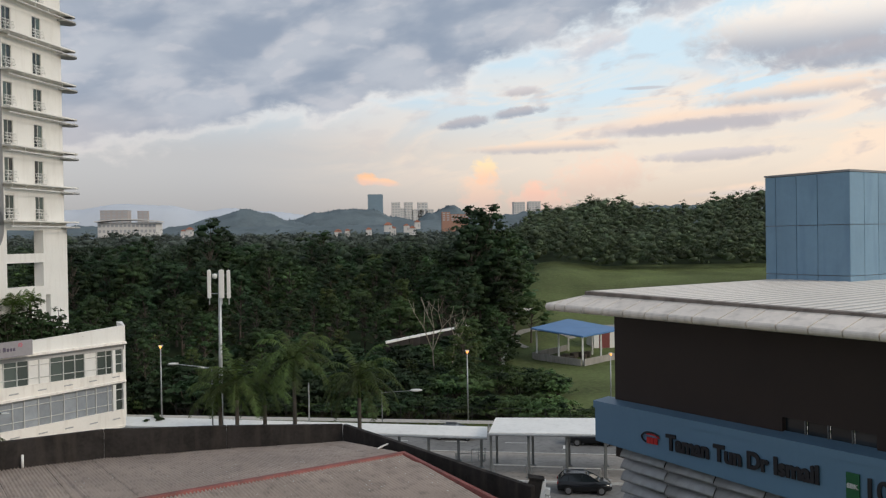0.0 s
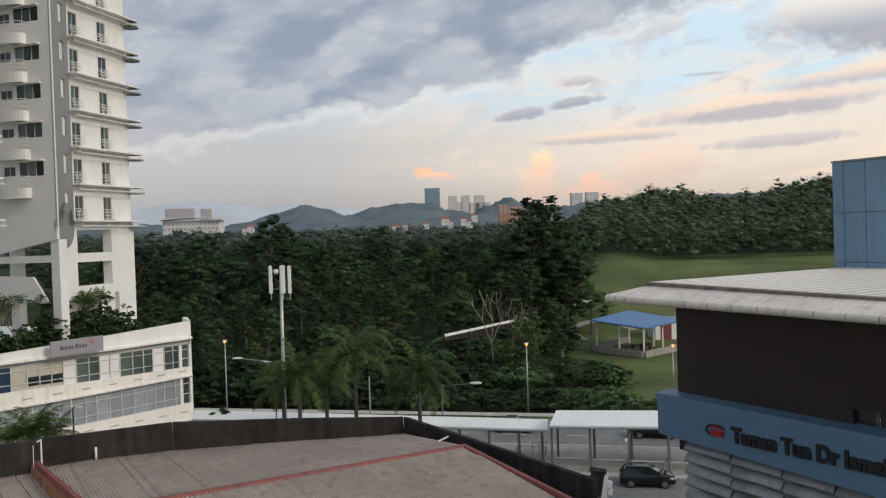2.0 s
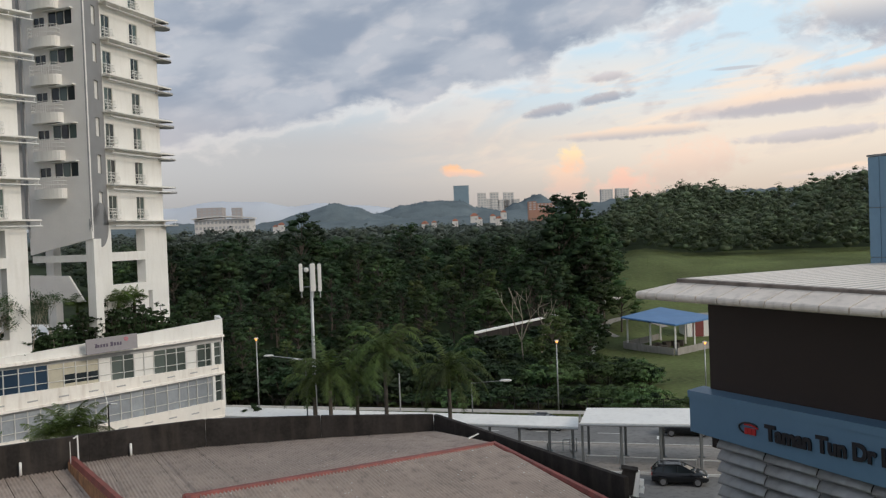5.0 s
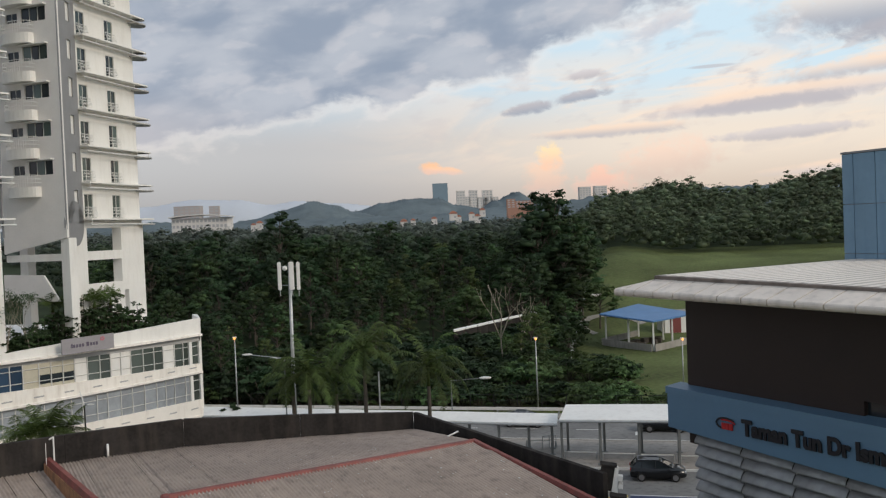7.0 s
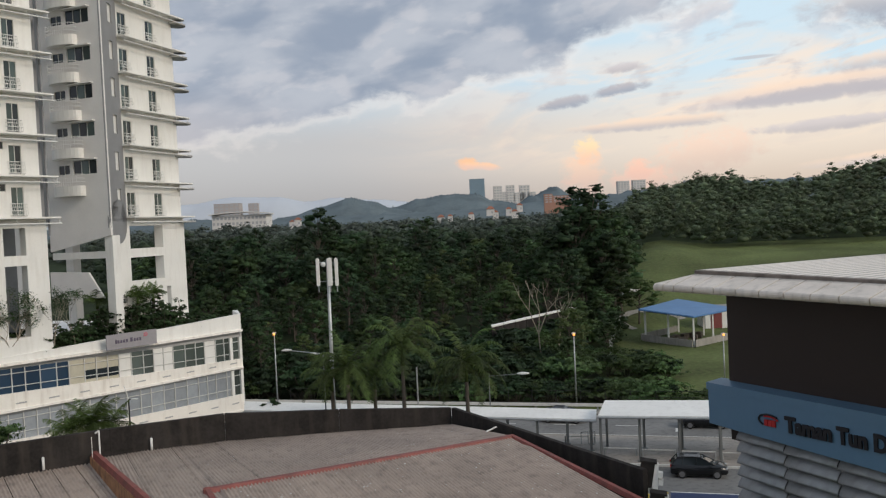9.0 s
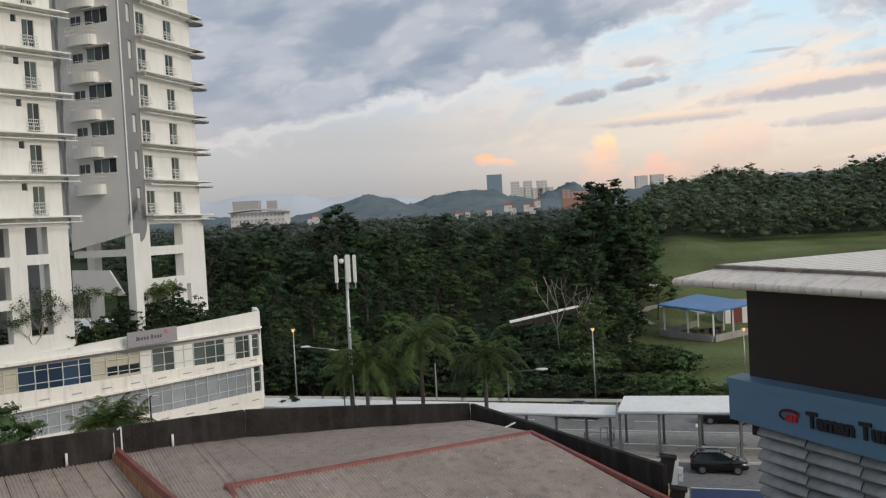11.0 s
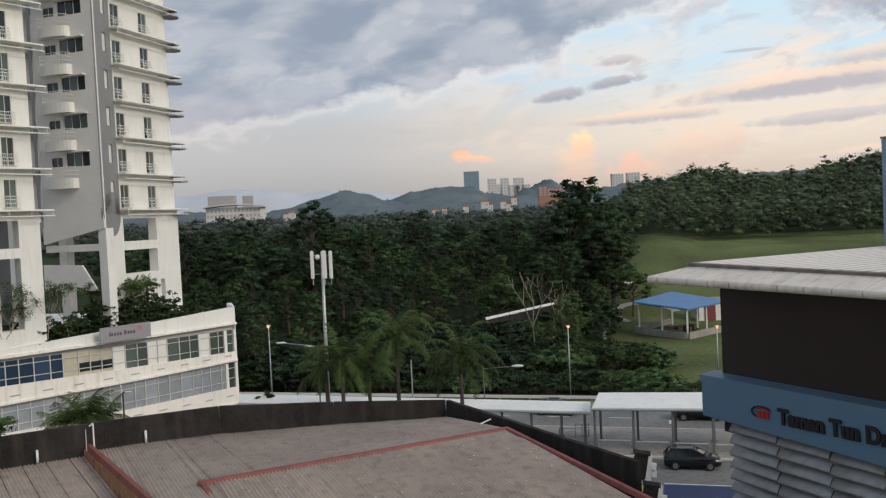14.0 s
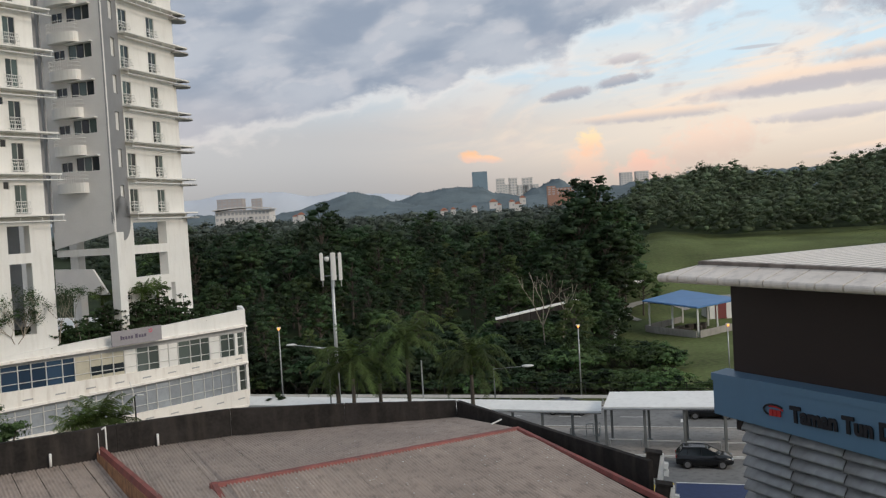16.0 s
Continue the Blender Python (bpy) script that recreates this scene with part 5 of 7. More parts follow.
def band(s0, s1, lo, hi, out0, out1, n, name, material, label="", lo_z=None, hi_z=None):
    """A curved strip of wall between two levels, standing from out0 (outside) to out1 (inside) of the line."""
    bm = B()
    rows = []
    for i in range(n + 1):
        s = s0 + (s1 - s0) * i / n
        p, nn = on_curve(s)
        za, zb = (lev(lo, s) if lo_z is None else lo_z), (lev(hi, s) if hi_z is None else hi_z)
        a, b = p - nn * out0, p + nn * out1
        rows.append([bm.verts.new(v) for v in ((a.x, a.y, za), (a.x, a.y, zb), (b.x, b.y, zb), (b.x, b.y, za))])
    for r, q in zip(rows, rows[1:]):
        for k in range(4):
            bm.faces.new((r[k], q[k], q[(k + 1) % 4], r[(k + 1) % 4]))
    bm.faces.new(rows[0][::-1]), bm.faces.new(rows[-1])
    return part(name, bm, material, podium, label)


ENDW = TOTAL - 1.0
band(0, TOTAL, "par", "top", 0.0, 0.35, 40, "parapet", WHITE, "white rendered terrace parapet")


def drip(lo, out, name):
    """A ledge with a stained lip under a band."""
    bm = B()
    rows = []
    for i in range(41):
        s = TOTAL * i / 40
        p, nn = on_curve(s)
        z = lev(lo, s)
        a, b = p - nn * out, p + nn * 0.3
        rows.append([bm.verts.new(v) for v in ((a.x, a.y, z - 0.10), (a.x, a.y, z + 0.08), (b.x, b.y, z + 0.2), (b.x, b.y, z - 0.10))])
    for r, q in zip(rows, rows[1:]):
        for k in range(4):
            bm.faces.new((r[k], q[k], q[(k + 1) % 4], r[(k + 1) % 4]))
    bm.faces.new(rows[0][::-1]), bm.faces.new(rows[-1])
    part(name, bm, CREAM, podium, "stained cream ledge")


drip("par", 0.35, "ledge")
# Both head bands are coloured grey for the shade under the ledges.
band(0, TOTAL, "w1t", "par", -0.12, 0.4, 40, "head_band", GREY, "head band coloured grey for shade under the ledge")
band(0, TOTAL, "sp", "w1b", 0.06, 0.4, 40, "spandrel", CREAM, "cream spandrel band")
drip("sp", 0.22, "ledge")
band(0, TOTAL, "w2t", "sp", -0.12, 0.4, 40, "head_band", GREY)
band(0, TOTAL, "foot", "w2b", 0.06, 0.4, 40, "spandrel", CREAM)
drip("foot", 0.2, "ledge")
band(0, TOTAL, "foot", "foot", -0.3, 0.6, 40, "ground_floor_wall", WHITE, "white ground floor wall", lo_z=0.0)
# window bands: panes, mullions and rails, and cream piers between groups
rng = random.Random(7)
groups = [(0.0, 0.17, 0), (0.17, 0.21, 1), (0.21, 0.415, 0), (0.415, 0.455, 1), (0.455, 0.56, 2), (0.56, 0.585, 3), (0.60, 0.685, 4), (0.70, 0.73, 3), (0.735, 0.865, 4), (0.875, 0.905, 3), (0.91, 0.945, 4)]
for upper in (True, False):
    lo, hi = ("w1b", "w1t") if upper else ("w2b", "w2t")
    s = 0.0
    while s < ENDW - 0.6:
        w = min(rng.choice((1.05, 1.2, 1.35)), ENDW - 0.3 - s)
        f = (s + w / 2) / TOTAL
        style = next((g[2] for g in groups if g[0] <= f < g[1]), 3) if upper else 5
        m = {0: BLUEGLASS, 1: BLIND, 2: BLIND, 3: WHITE, 4: OFFICEGLASS, 5: GREYBLIND}[style]
        band(s + 0.03, s + w - 0.03, lo, hi, -0.16, 0.22, 2, "window_pane", m)
        if style == 2:
            p, nn = on_curve(s + w / 2)
            band(s + 0.05, s + w - 0.05, lo, hi, -0.13, 0.2, 2, "open_sash", DARKGLASS, lo_z=lev(lo, s) + 0.25, hi_z=lev(lo, s) + 1.0)
        bm = B()
        p, nn = on_curve(s)
        add_bar(bm, (p.x + nn.x * 0.1, p.y + nn.y * 0.1, lev(lo, s) - 0.02), (p.x + nn.x * 0.1, p.y + nn.y * 0.1, lev(hi, s) + 0.02), 0.05, 4)
        part("mullion", bm, ALU, podium)
        s += w
    for fz in (0.27, 0.80):
        bm = B()
        prev = None
        for i in range(33):
            s = ENDW * i / 32
            p, nn = on_curve(s)
            z = lev(lo, s) + (lev(hi, s) - lev(lo, s)) * fz
            q = Vector((p.x + nn.x * 0.10, p.y + nn.y * 0.10, z))
            if prev:
                add_bar(bm, prev, q, 0.035, 4)
            prev = q
        part("window_rail", bm, ALU, podium, "white horizontal window rail")
    # the pier and the small framed window at the end
    band(ENDW - 0.45, ENDW - 0.1, lo, hi, 0.02, 0.4, 2, "pier", WHITE)
    band(TOTAL - 0.22, TOTAL, lo, hi, 0.02, 0.4, 2, "pier", WHITE)
    band(ENDW - 0.1, TOTAL - 0.22, lo, hi, -0.2, 0.3, 2, "window_pane", OFFICEGLASS)
    for fz in (0.4, 0.8):
        p, nn = on_curve(ENDW - 0.1)
        q, nn = on_curve(TOTAL - 0.22)
        z = lev(lo, TOTAL) + (lev(hi, TOTAL) - lev(lo, TOTAL)) * fz
        bm = B()
        add_bar(bm, (p.x, p.y, z), (q.x, q.y, z), 0.04, 4)
        part("window_rail", bm, ALU, podium)
# slots in the spandrels
for lo, zoff in (("sp", 0.45), ("foot", 0.75)):
    for i in range(11):
        s = TOTAL * (0.10 + 0.085 * i)
        band(s, s + 0.85, lo, lo, 0.085, 0.0, 2, "vent_slot", GREY, lo_z=lev(lo, s) + zoff, hi_z=lev(lo, s) + zoff + 0.11)
# body, end wall and terrace
end, en = on_curve(TOTAL)
loop = [tuple(CURVE[i] + on_curve(ARC[i] if i else 0.001)[1] * 0.42) for i in range(0, len(CURVE))]
back = [(end.x + 4.5, end.y + 0.9 - 85 + 85), (end.x + 2.0, end.y + 18), (-40, 20), (-48, -18)]
bm = B()
add_prism(bm, loop + [(end.x - 1.9, end.y + 5.0), (end.x - 8, end.y + 14), (-34, 22), (-44, -14)], 0, 9.15)
part("body", bm, WHITE, podium)
bm = B()
p, nn = on_curve(TOTAL - 0.02)
add_hexa(bm, [(p.x - nn.x * 0.02, p.y - nn.y * 0.02, 0.9), (p.x + 0.1, p.y + 0.05, 0.9), (p.x - 1.25, p.y + 5, 0.9), (p.x - 1.8, p.y + 5, 0.9),
              (p.x - nn.x * 0.02, p.y - nn.y * 0.02, 10.66), (p.x + 0.1, p.y + 0.05, 10.66), (p.x - 1.25, p.y + 5, 10.66), (p.x - 1.8, p.y + 5, 10.66)])
part("end_wall", bm, WHITE, podium)
# the grey name board on the parapet, its words as bars
sa = next(ARC[i] for i in range(len(ARC)) if i >= 18)
pa, pb = Vector((-27.5, 72.6, 9.94)), Vector((-24.43, 76.4, 10.08))
board = thing("name_board", "grey building name board with dark lettering and pink flower", "sign")
bd = Vector((pb.x - pa.x, pb.y - pa.y))
board.matrix_world = facing((pa.x + 0.25, pa.y - 0.45), bd, 9.15)
bw = bd.length
bm = B()
add_box(bm, (bw / 2, 0, 0.78), (bw, 0.10, 1.30))
bmesh.ops.bevel(bm, geom=bm.edges[:], offset=0.015, segments=1, affect="EDGES")
part("board", bm, SIGNGREY, board)
for x, w, h in [(0.17, 0.03, 0.36)] + [(0.21 + 0.055 * i, 0.035, 0.27) for i in range(4)] + [(0.46, 0.045, 0.36)] + [(0.53 + 0.055 * i, 0.035, 0.27) for i in range(3)]:
    bm = B()
    add_box(bm, (bw * (x + w / 2), -0.06, 0.62 + h / 2), (bw * w, 0.03, h))
    part("letter_bar", bm, SIGNTEXT, board)
for a in range(5):
    bm = B()
    add_box(bm, (bw * 0.77 + 0.14 * math.cos(a * 1.26), -0.06, 1.08 + 0.13 * math.sin(a * 1.26)), (0.15, 0.03, 0.10), None)
    part("flower_petal", bm, PINK, board, "pink flower emblem")

# ---- plants ----
def leaf_quads(centres, sizes, seed, flat=0.45, aspect=1.0, out=None, loose=0.55):
    """Vertices of one small bent leaf clump a centre, turned at random but mostly facing the sky."""
    r = np.random.default_rng(seed)
    n = len(centres)
    nor = r.normal(size=(n, 3))
    nor /= np.linalg.norm(nor, axis=1)[:, None]
    if out is None:
        nor[:, 2] = np.abs(nor[:, 2]) + flat
    else:
        nor = nor * loose + out
        nor[:, 2] += flat
    nor /= np.linalg.norm(nor, axis=1)[:, None]
    t = np.cross(nor, r.normal(size=(n, 3)))
    t /= np.linalg.norm(t, axis=1)[:, None]
    b = np.cross(nor, t)
    s = np.asarray(sizes)[:, None] * 0.5
    c = np.asarray(centres)
    droop = nor * s * 0.35
    return np.stack([c - t * s - droop, c - b * s * aspect * 0.6, c + t * s - droop * 0.6, c + b * s * aspect * 0.7], 1).reshape(-1, 3)


ball = bmesh.new()
bmesh.ops.create_icosphere(ball, subdivisions=1, radius=1)
BALL_V = np.array([v.co[:] for v in ball.verts])
BALL_F = np.array([[v.index for v in f.verts] for f in ball.faces])
ball.free()


def quad_mesh(name, verts, material, cores=None, seed=0):
    """Leaf quads, and under them, where cores (x, y, z, r) are given, rough leafy masses that close the crown."""
    n = len(verts) // 4
    co, index, starts = [np.asarray(verts, np.float32)], [np.arange(n * 4)], [np.arange(n) * 4]
    if cores is not None:
        r = np.random.default_rng(seed)
        at = n * 4
        lp = n * 4
        for x, y, z, rad in cores:
            wob = 1 + 0.30 * r.normal(size=(len(BALL_V), 1)).clip(-1.5, 1.5)
            co.append((BALL_V * wob * rad * np.array([1, 1, 0.62]) + np.array([x, y, z])).astype(np.float32))
            index.append(BALL_F.ravel() + at)
            starts.append(lp + np.arange(len(BALL_F)) * 3)
            at += len(BALL_V)
            lp += BALL_F.size
    co, index, starts = np.concatenate(co), np.concatenate(index), np.concatenate(starts)
    me = bpy.data.meshes.new(name)
    me.vertices.add(len(co))
    me.vertices.foreach_set("co", co.ravel())
    me.loops.add(len(index))
    me.loops.foreach_set("vertex_index", index.astype(np.int32))
    me.polygons.add(len(starts))
    me.polygons.foreach_set("loop_start", starts.astype(np.int32))
    me.update(calc_edges=True)
    me.materials.append(material)
    return me


def lump_points(lumps, per, rng, flat=0.66):
    """Leaf places in and round flattened lumps (x, y, z, radius), gathered into sprays with gaps between them."""
    out, ways = [], []
    sprays = max(4, per // 9)
    for x, y, z, r in lumps:
        d = rng.normal(size=(sprays, 3))
        d /= np.linalg.norm(d, axis=1)[:, None]
        d[:, 2] = np.where(d[:, 2] < -0.3, -d[:, 2], d[:, 2])
        c = d * (r * rng.uniform(0.55, 1.12, (sprays, 1)))
        k = rng.integers(0, sprays, per)
        spread = rng.normal(size=(per, 3)) * (r * 0.19) * np.array([1, 1, 0.5])
        out.append(np.array([x, y, z]) + (c[k] + spread) * np.array([1, 1, flat]))
        ways.append(d[k])
    return np.concatenate(out), np.concatenate(ways)


def make_tree(height_m, spread, seed, material, label, n_lumps=20, per=105, leaf=0.42, tiers=False):
    rng = np.random.default_rng(seed)
    o = thing("tree", label, "tree", group="woodland trees")
    bm = B()
    top = Vector((rng.uniform(-0.4, 0.4), rng.uniform(-0.4, 0.4), height_m * 0.72))
    add_bar(bm, (0, 0, -0.6), top, 0.26, 7, 0.10)
    lumps = []
    for i in range(n_lumps):
        f = (i + 0.5) / n_lumps
        a = i * 2.4 + rng.uniform(-0.4, 0.4)
        zf = 0.36 + 0.60 * f if tiers else 0.42 + 0.53 * f
        wide = spread * (1.0 - 0.72 * f ** 1.6) * rng.uniform(0.65, 1.05)
        p = Vector((math.cos(a) * wide, math.sin(a) * wide, height_m * zf))
        s = Vector((0, 0, 0)).lerp(top, min(1.0, zf * 1.05))
        add_bar(bm, s, p, 0.09, 5, 0.03)
        lumps.append((*p, spread * rng.uniform(0.26, 0.44)))
    part("trunk", bm, BARK, o)
    pts, ways = lump_points(lumps, per, rng)
    sizes = leaf * rng.uniform(0.55, 1.35, len(pts))
    part("crown", quad_mesh("crown", leaf_quads(pts, sizes, seed, out=ways), material, [(x, y, z, q * 0.55) for x, y, z, q in lumps], seed), None, o)
    return o


rng = np.random.default_rng(11)
KINDS = [
    make_tree(14.0, 3.9, 1, LEAF, "dense dark green broadleaf tree in the woodland"),
    make_tree(15.5, 4.3, 2, LEAF3, "dense dark green broadleaf tree in the woodland", 24, 95),
    make_tree(12.0, 3.6, 3, LEAF2, "mid green leafy tree in the woodland"),
    make_tree(16.5, 3.2, 4, LEAF3, "tall narrow dark tree in the woodland", 23, 95, 0.42, True),
    make_tree(11.0, 4.4, 5, LEAF2, "spreading mid green tree in the woodland", 20, 105, 0.44),
    make_tree(13.0, 3.7, 6, LEAF, "dense dark green broadleaf tree in the woodland", 23, 95, 0.40),
    make_tree(12.5, 3.2, 7, LEAF4, "yellowish green leafy tree in the woodland", 17, 110, 0.40),
    make_tree(15.0, 3.6, 8, LEAF, "open-crowned tall tree in the woodland", 15, 115, 0.42),
]
used = set()


def plant(kind, x, y, k, turn):
    m = pose(x, y, height(x, y) - 0.1, 0, 0, turn) @ Matrix.Diagonal((k, k, k * (0.94 + 0.12 * ((turn * 7) % 1)), 1))
    if kind not in used:
        used.add(kind)
        KINDS[kind].matrix_world = m
    else:
        copy_thing(KINDS[kind], m).matrix_world = m


y = 97.0
while y < 212:
    step = 6.0 + 0.012 * (y - 90)
    u0, u1 = -0.325, 0.222
    x = u0 * y + rng.uniform(0, step)
    while x < u1 * y:
        px, py = x + rng.uniform(-1.8, 1.8), y + rng.uniform(-2.2, 2.2)
        u = px / py
        k = rng.uniform(0.58, 1.10) * (0.60 + 0.38 * smooth(py, 95, 160))
        if 0.02 < u < 0.16 and py < 122:
            k *= 0.62
        plant(int(rng.integers(0, 8)), px, py, k, float(rng.uniform(0, 360)))
        x += step
    y += step * 0.95
# the taller stand that breaks the skyline
for x, y, k, kind in ((27.0, 146, 1.40, 1), (30.2, 148, 1.52, 3), (33.4, 152, 1.42, 0), (36.0, 156, 1.20, 1), (24.0, 150, 1.2, 0), (30.0, 141, 1.25, 5), (34.0, 145, 1.15, 5), (28.5, 152, 1.5, 3), (22, 146, 1.0, 0),
                      (-20.5, 168, 1.38, 3), (-17.5, 170, 1.25, 5), (-14, 172, 1.12, 1), (-25, 172, 1.1, 0), (31, 137, 0.8, 2), (35.5, 139, 0.75, 4)):
    plant(kind, x, y, k, x * 40 % 360)


def woods(name, label, y0, y1, u0, u1, spacing, tall, per, leaf, seed, material, core=0.55):
    """Woods too far off to count: rounded crowns of many lumps covered with small leaf clumps, one object."""
    r = np.random.default_rng(seed)
    lumps = []
    y = y0
    while y < y1:
        s = spacing * (0.8 + 0.6 * (y - y0) / (y1 - y0))
        x = u0 * y
        while x < u1 * y:
            px, py = x + r.uniform(-s, s) * 0.45, y + r.uniform(-s, s) * 0.45
            tallest = r.random() < 0.07
            h = tall * (r.uniform(1.12, 1.32) if tallest else r.uniform(0.55, 1.12))
            w = s * r.uniform(0.36, 0.62) * (0.8 if tallest else 1.0)
            g = height(px, py)
            lumps.append((px, py, g + h - w * 0.55, w * 0.72))
            for k in range(6 if tallest else 4):
                a = 2.4 * k + r.uniform(0, 1.2)
                d = w * r.uniform(0.55, 0.85)
                lumps.append((px + math.cos(a) * d, py + math.sin(a) * d, g + h * (0.62 + 0.26 * r.random()) - w * 0.4, w * r.uniform(0.38, 0.60)))
            lumps.append((px, py, g + h * 0.30, w * 0.8))
            x += s
        y += s * 0.9
    pts, ways = lump_points(lumps, per, r, 0.85)
    ob = new(name, quad_mesh(name, leaf_quads(pts, leaf * r.uniform(0.6, 1.4, len(pts)), seed, out=ways, loose=0.5), material, [(x, y, z, q * core) for x, y, z, q in lumps], seed))
    return tagged(ob, label, "woods", kind="stuff")


# Leaf colours get paler and bluer with distance, in place of haze.
woods("hillside_woods", "woods on the ridge behind the grass, leaves lightened for haze", 216, 420, 0.175, 0.70, 6.4, 10.5, 50, 0.50, 21, HILLLEAF)
woods("middle_woods", "dense woods beyond the road, leaves slightly blued for haze", 206, 305, -0.36, 0.22, 8.2, 11.5, 48, 0.60, 22, FARLEAF)
woods("outer_woods", "woods further down the valley, leaves paled for haze", 305, 420, -0.38, 0.22, 9.5, 11.0, 34, 0.85, 25, HAZYLEAF)
woods("far_woods", "distant woods across the valley, leaves tinted blue-green for haze", 420, 1000, -0.42, 0.30, 16.0, 11.0, 11, 1.7, 23, leaf_mat("hazed_far_leaf", (0.104, 0.124, 0.104), 0.12, patch=0.04, patch_var=0.4))
woods("hill_foot_woods", "thick undergrowth along the edge of the grass", 118, 200, 0.205, 0.232, 3.2, 5.0, 30, 0.4, 24, LEAF)


def make_bush(seed, r0, h, material, label, n=11, per=80, leaf=0.34, full=False):
    rng = np.random.default_rng(seed)
    o = thing("bush", label, "bush", group="roadside bushes")
    bm = B()
    lumps = []
    for i in range(n):
        a, d = i * 2.4, r0 * math.sqrt((i + 0.3) / n) * 0.8
        p = (math.cos(a) * d, math.sin(a) * d, h * (0.62 - 0.28 * d / r0) * rng.uniform(0.8, 1.15))
        add_bar(bm, (0, 0, -0.3), p, 0.05, 4, 0.02)
        lumps.append((*p, r0 * rng.uniform(0.30, 0.42)))
        if full:
            for q in (0.08, 0.34, 0.62):
                lumps.append((p[0] * 0.9, p[1] * 0.9, p[2] * q, r0 * rng.uniform(0.32, 0.46)))
    part("stem", bm, BARK, o)
    pts, ways = lump_points(lumps, per, rng)
    part("leaves", quad_mesh("leaves", leaf_quads(pts, leaf * rng.uniform(0.6, 1.3, len(pts)), seed, out=ways), material), None, o)
    return o


BUSHES = [make_bush(31, 2.6, 3.6, BUSHLEAF, "broad green creeper-covered bush beside the road"), make_bush(32, 2.2, 4.2, LEAF3, "bush beside the road, leaves darkened for shadow behind palms"), make_bush(33, 3.0, 2.8, BUSHLEAF, "low spreading green bush beside the road", 11)]
first = [True, True, True]
spots = []
def kerbside(x, y):
    """A spot along the street as bearing and distance."""
    w = STREET @ Vector((x, y, 0))
    return w.x / w.y, w.y


for i in range(92):
    spots.append((*kerbside(-50 + 50 * i / 91, 20.3 + rng.uniform(0, 4.5)), rng.uniform(0.6, 0.95)))
for i in range(20):
    spots.append((*kerbside(0.5 + 0.9 * i, 20.4 + rng.uniform(0, 3.0)), rng.uniform(0.35, 0.6)))
for i in range(44):
    u = rng.uniform(0.10, 0.285)
    spots.append((u, 91 + rng.uniform(0, 20) * (1.0 - smooth(u, 0.22, 0.30)) + 2, rng.uniform(0.8, 1.1)))
for i in range(26):
    f = rng.uniform(-0.15, 1.1)
    wx, wy = 9.2 + 13.6 * f, 112 + 15 * f - rng.uniform(1.5, 6.5)
    spots.append((wx / wy, wy, rng.uniform(1.25, 1.6)))
for i in range(60):
    u = rng.uniform(-0.26, 0.17)
    spots.append((u, rng.uniform(92, 125), rng.uniform(1.0, 1.6)))
for u, y, k in spots:
    # To the left the darker bush prevails, for the shadow behind the palms.
    j = int(rng.integers(0, 3)) if u > 0.125 else (1 if rng.random() < 0.8 else 2)
    m = pose(u * y, y, height(u * y, y) - 0.05, 0, 0, float(rng.uniform(0, 360))) @ Matrix.Diagonal((k, k, k, 1))
    if first[j]:
        BUSHES[j].matrix_world = m
        first[j] = False
    else:
        copy_thing(BUSHES[j], m).matrix_world = m


def branchy(bm, p, d, length, r, depth, rng, tips):
    """Forking bare branches."""
    q = p + d * length
    add_bar(bm, p, q, r, 5, r * 0.7)
    if depth == 0:
        tips.append(q)
        return
    for i in range(2 + (rng.random() < 0.4)):
        nd = (d + Vector((rng.uniform(-1, 1), rng.uniform(-1, 1), rng.uniform(-0.25, 0.7))) * 0.7).normalized()
        branchy(bm, q, nd, length * rng.uniform(0.6, 0.85), r * 0.65, depth - 1, rng, tips)


def bare_tree(at, h, seed, name, label, leaves, material, r=0.09, depth=4, stem=0.34):
    rg = random.Random(seed)
    o = thing(name, label, "tree", at)
    bm, tips = B(), []
    branchy(bm, Vector((0, 0, -0.2)), Vector((rg.uniform(-0.1, 0.1), rg.uniform(-0.1, 0.1), 1)).normalized(), h * stem, r, depth, rg, tips)
    part("branch_system", bm, material, o)
    if leaves:
        rr = np.random.default_rng(seed)
        pts = np.concatenate([np.array(t)[None] + rr.normal(size=(leaves, 3)) * 0.18 for t in tips])
        part("leaves", quad_mesh("leaves", leaf_quads(pts, 0.14 * rr.uniform(0.6, 1.3, len(pts)), seed), LEAF), None, o)
    return o


PALEBARK = mat("pale_dead_bark", (0.30, 0.26, 0.20), 0.9, var=0.25, scale=3, fine=20, bump=0.3)
for (p, h, sd) in (((14.2, 104), 8.6, 3), ((16.7, 106), 7.0, 5)):
    bare_tree((p[0], p[1], height(p[0], p[1])), h, sd, "dead_tree", "pale bare dead tree at the wood's edge", 0, PALEBARK, 0.12, 3, 0.55)


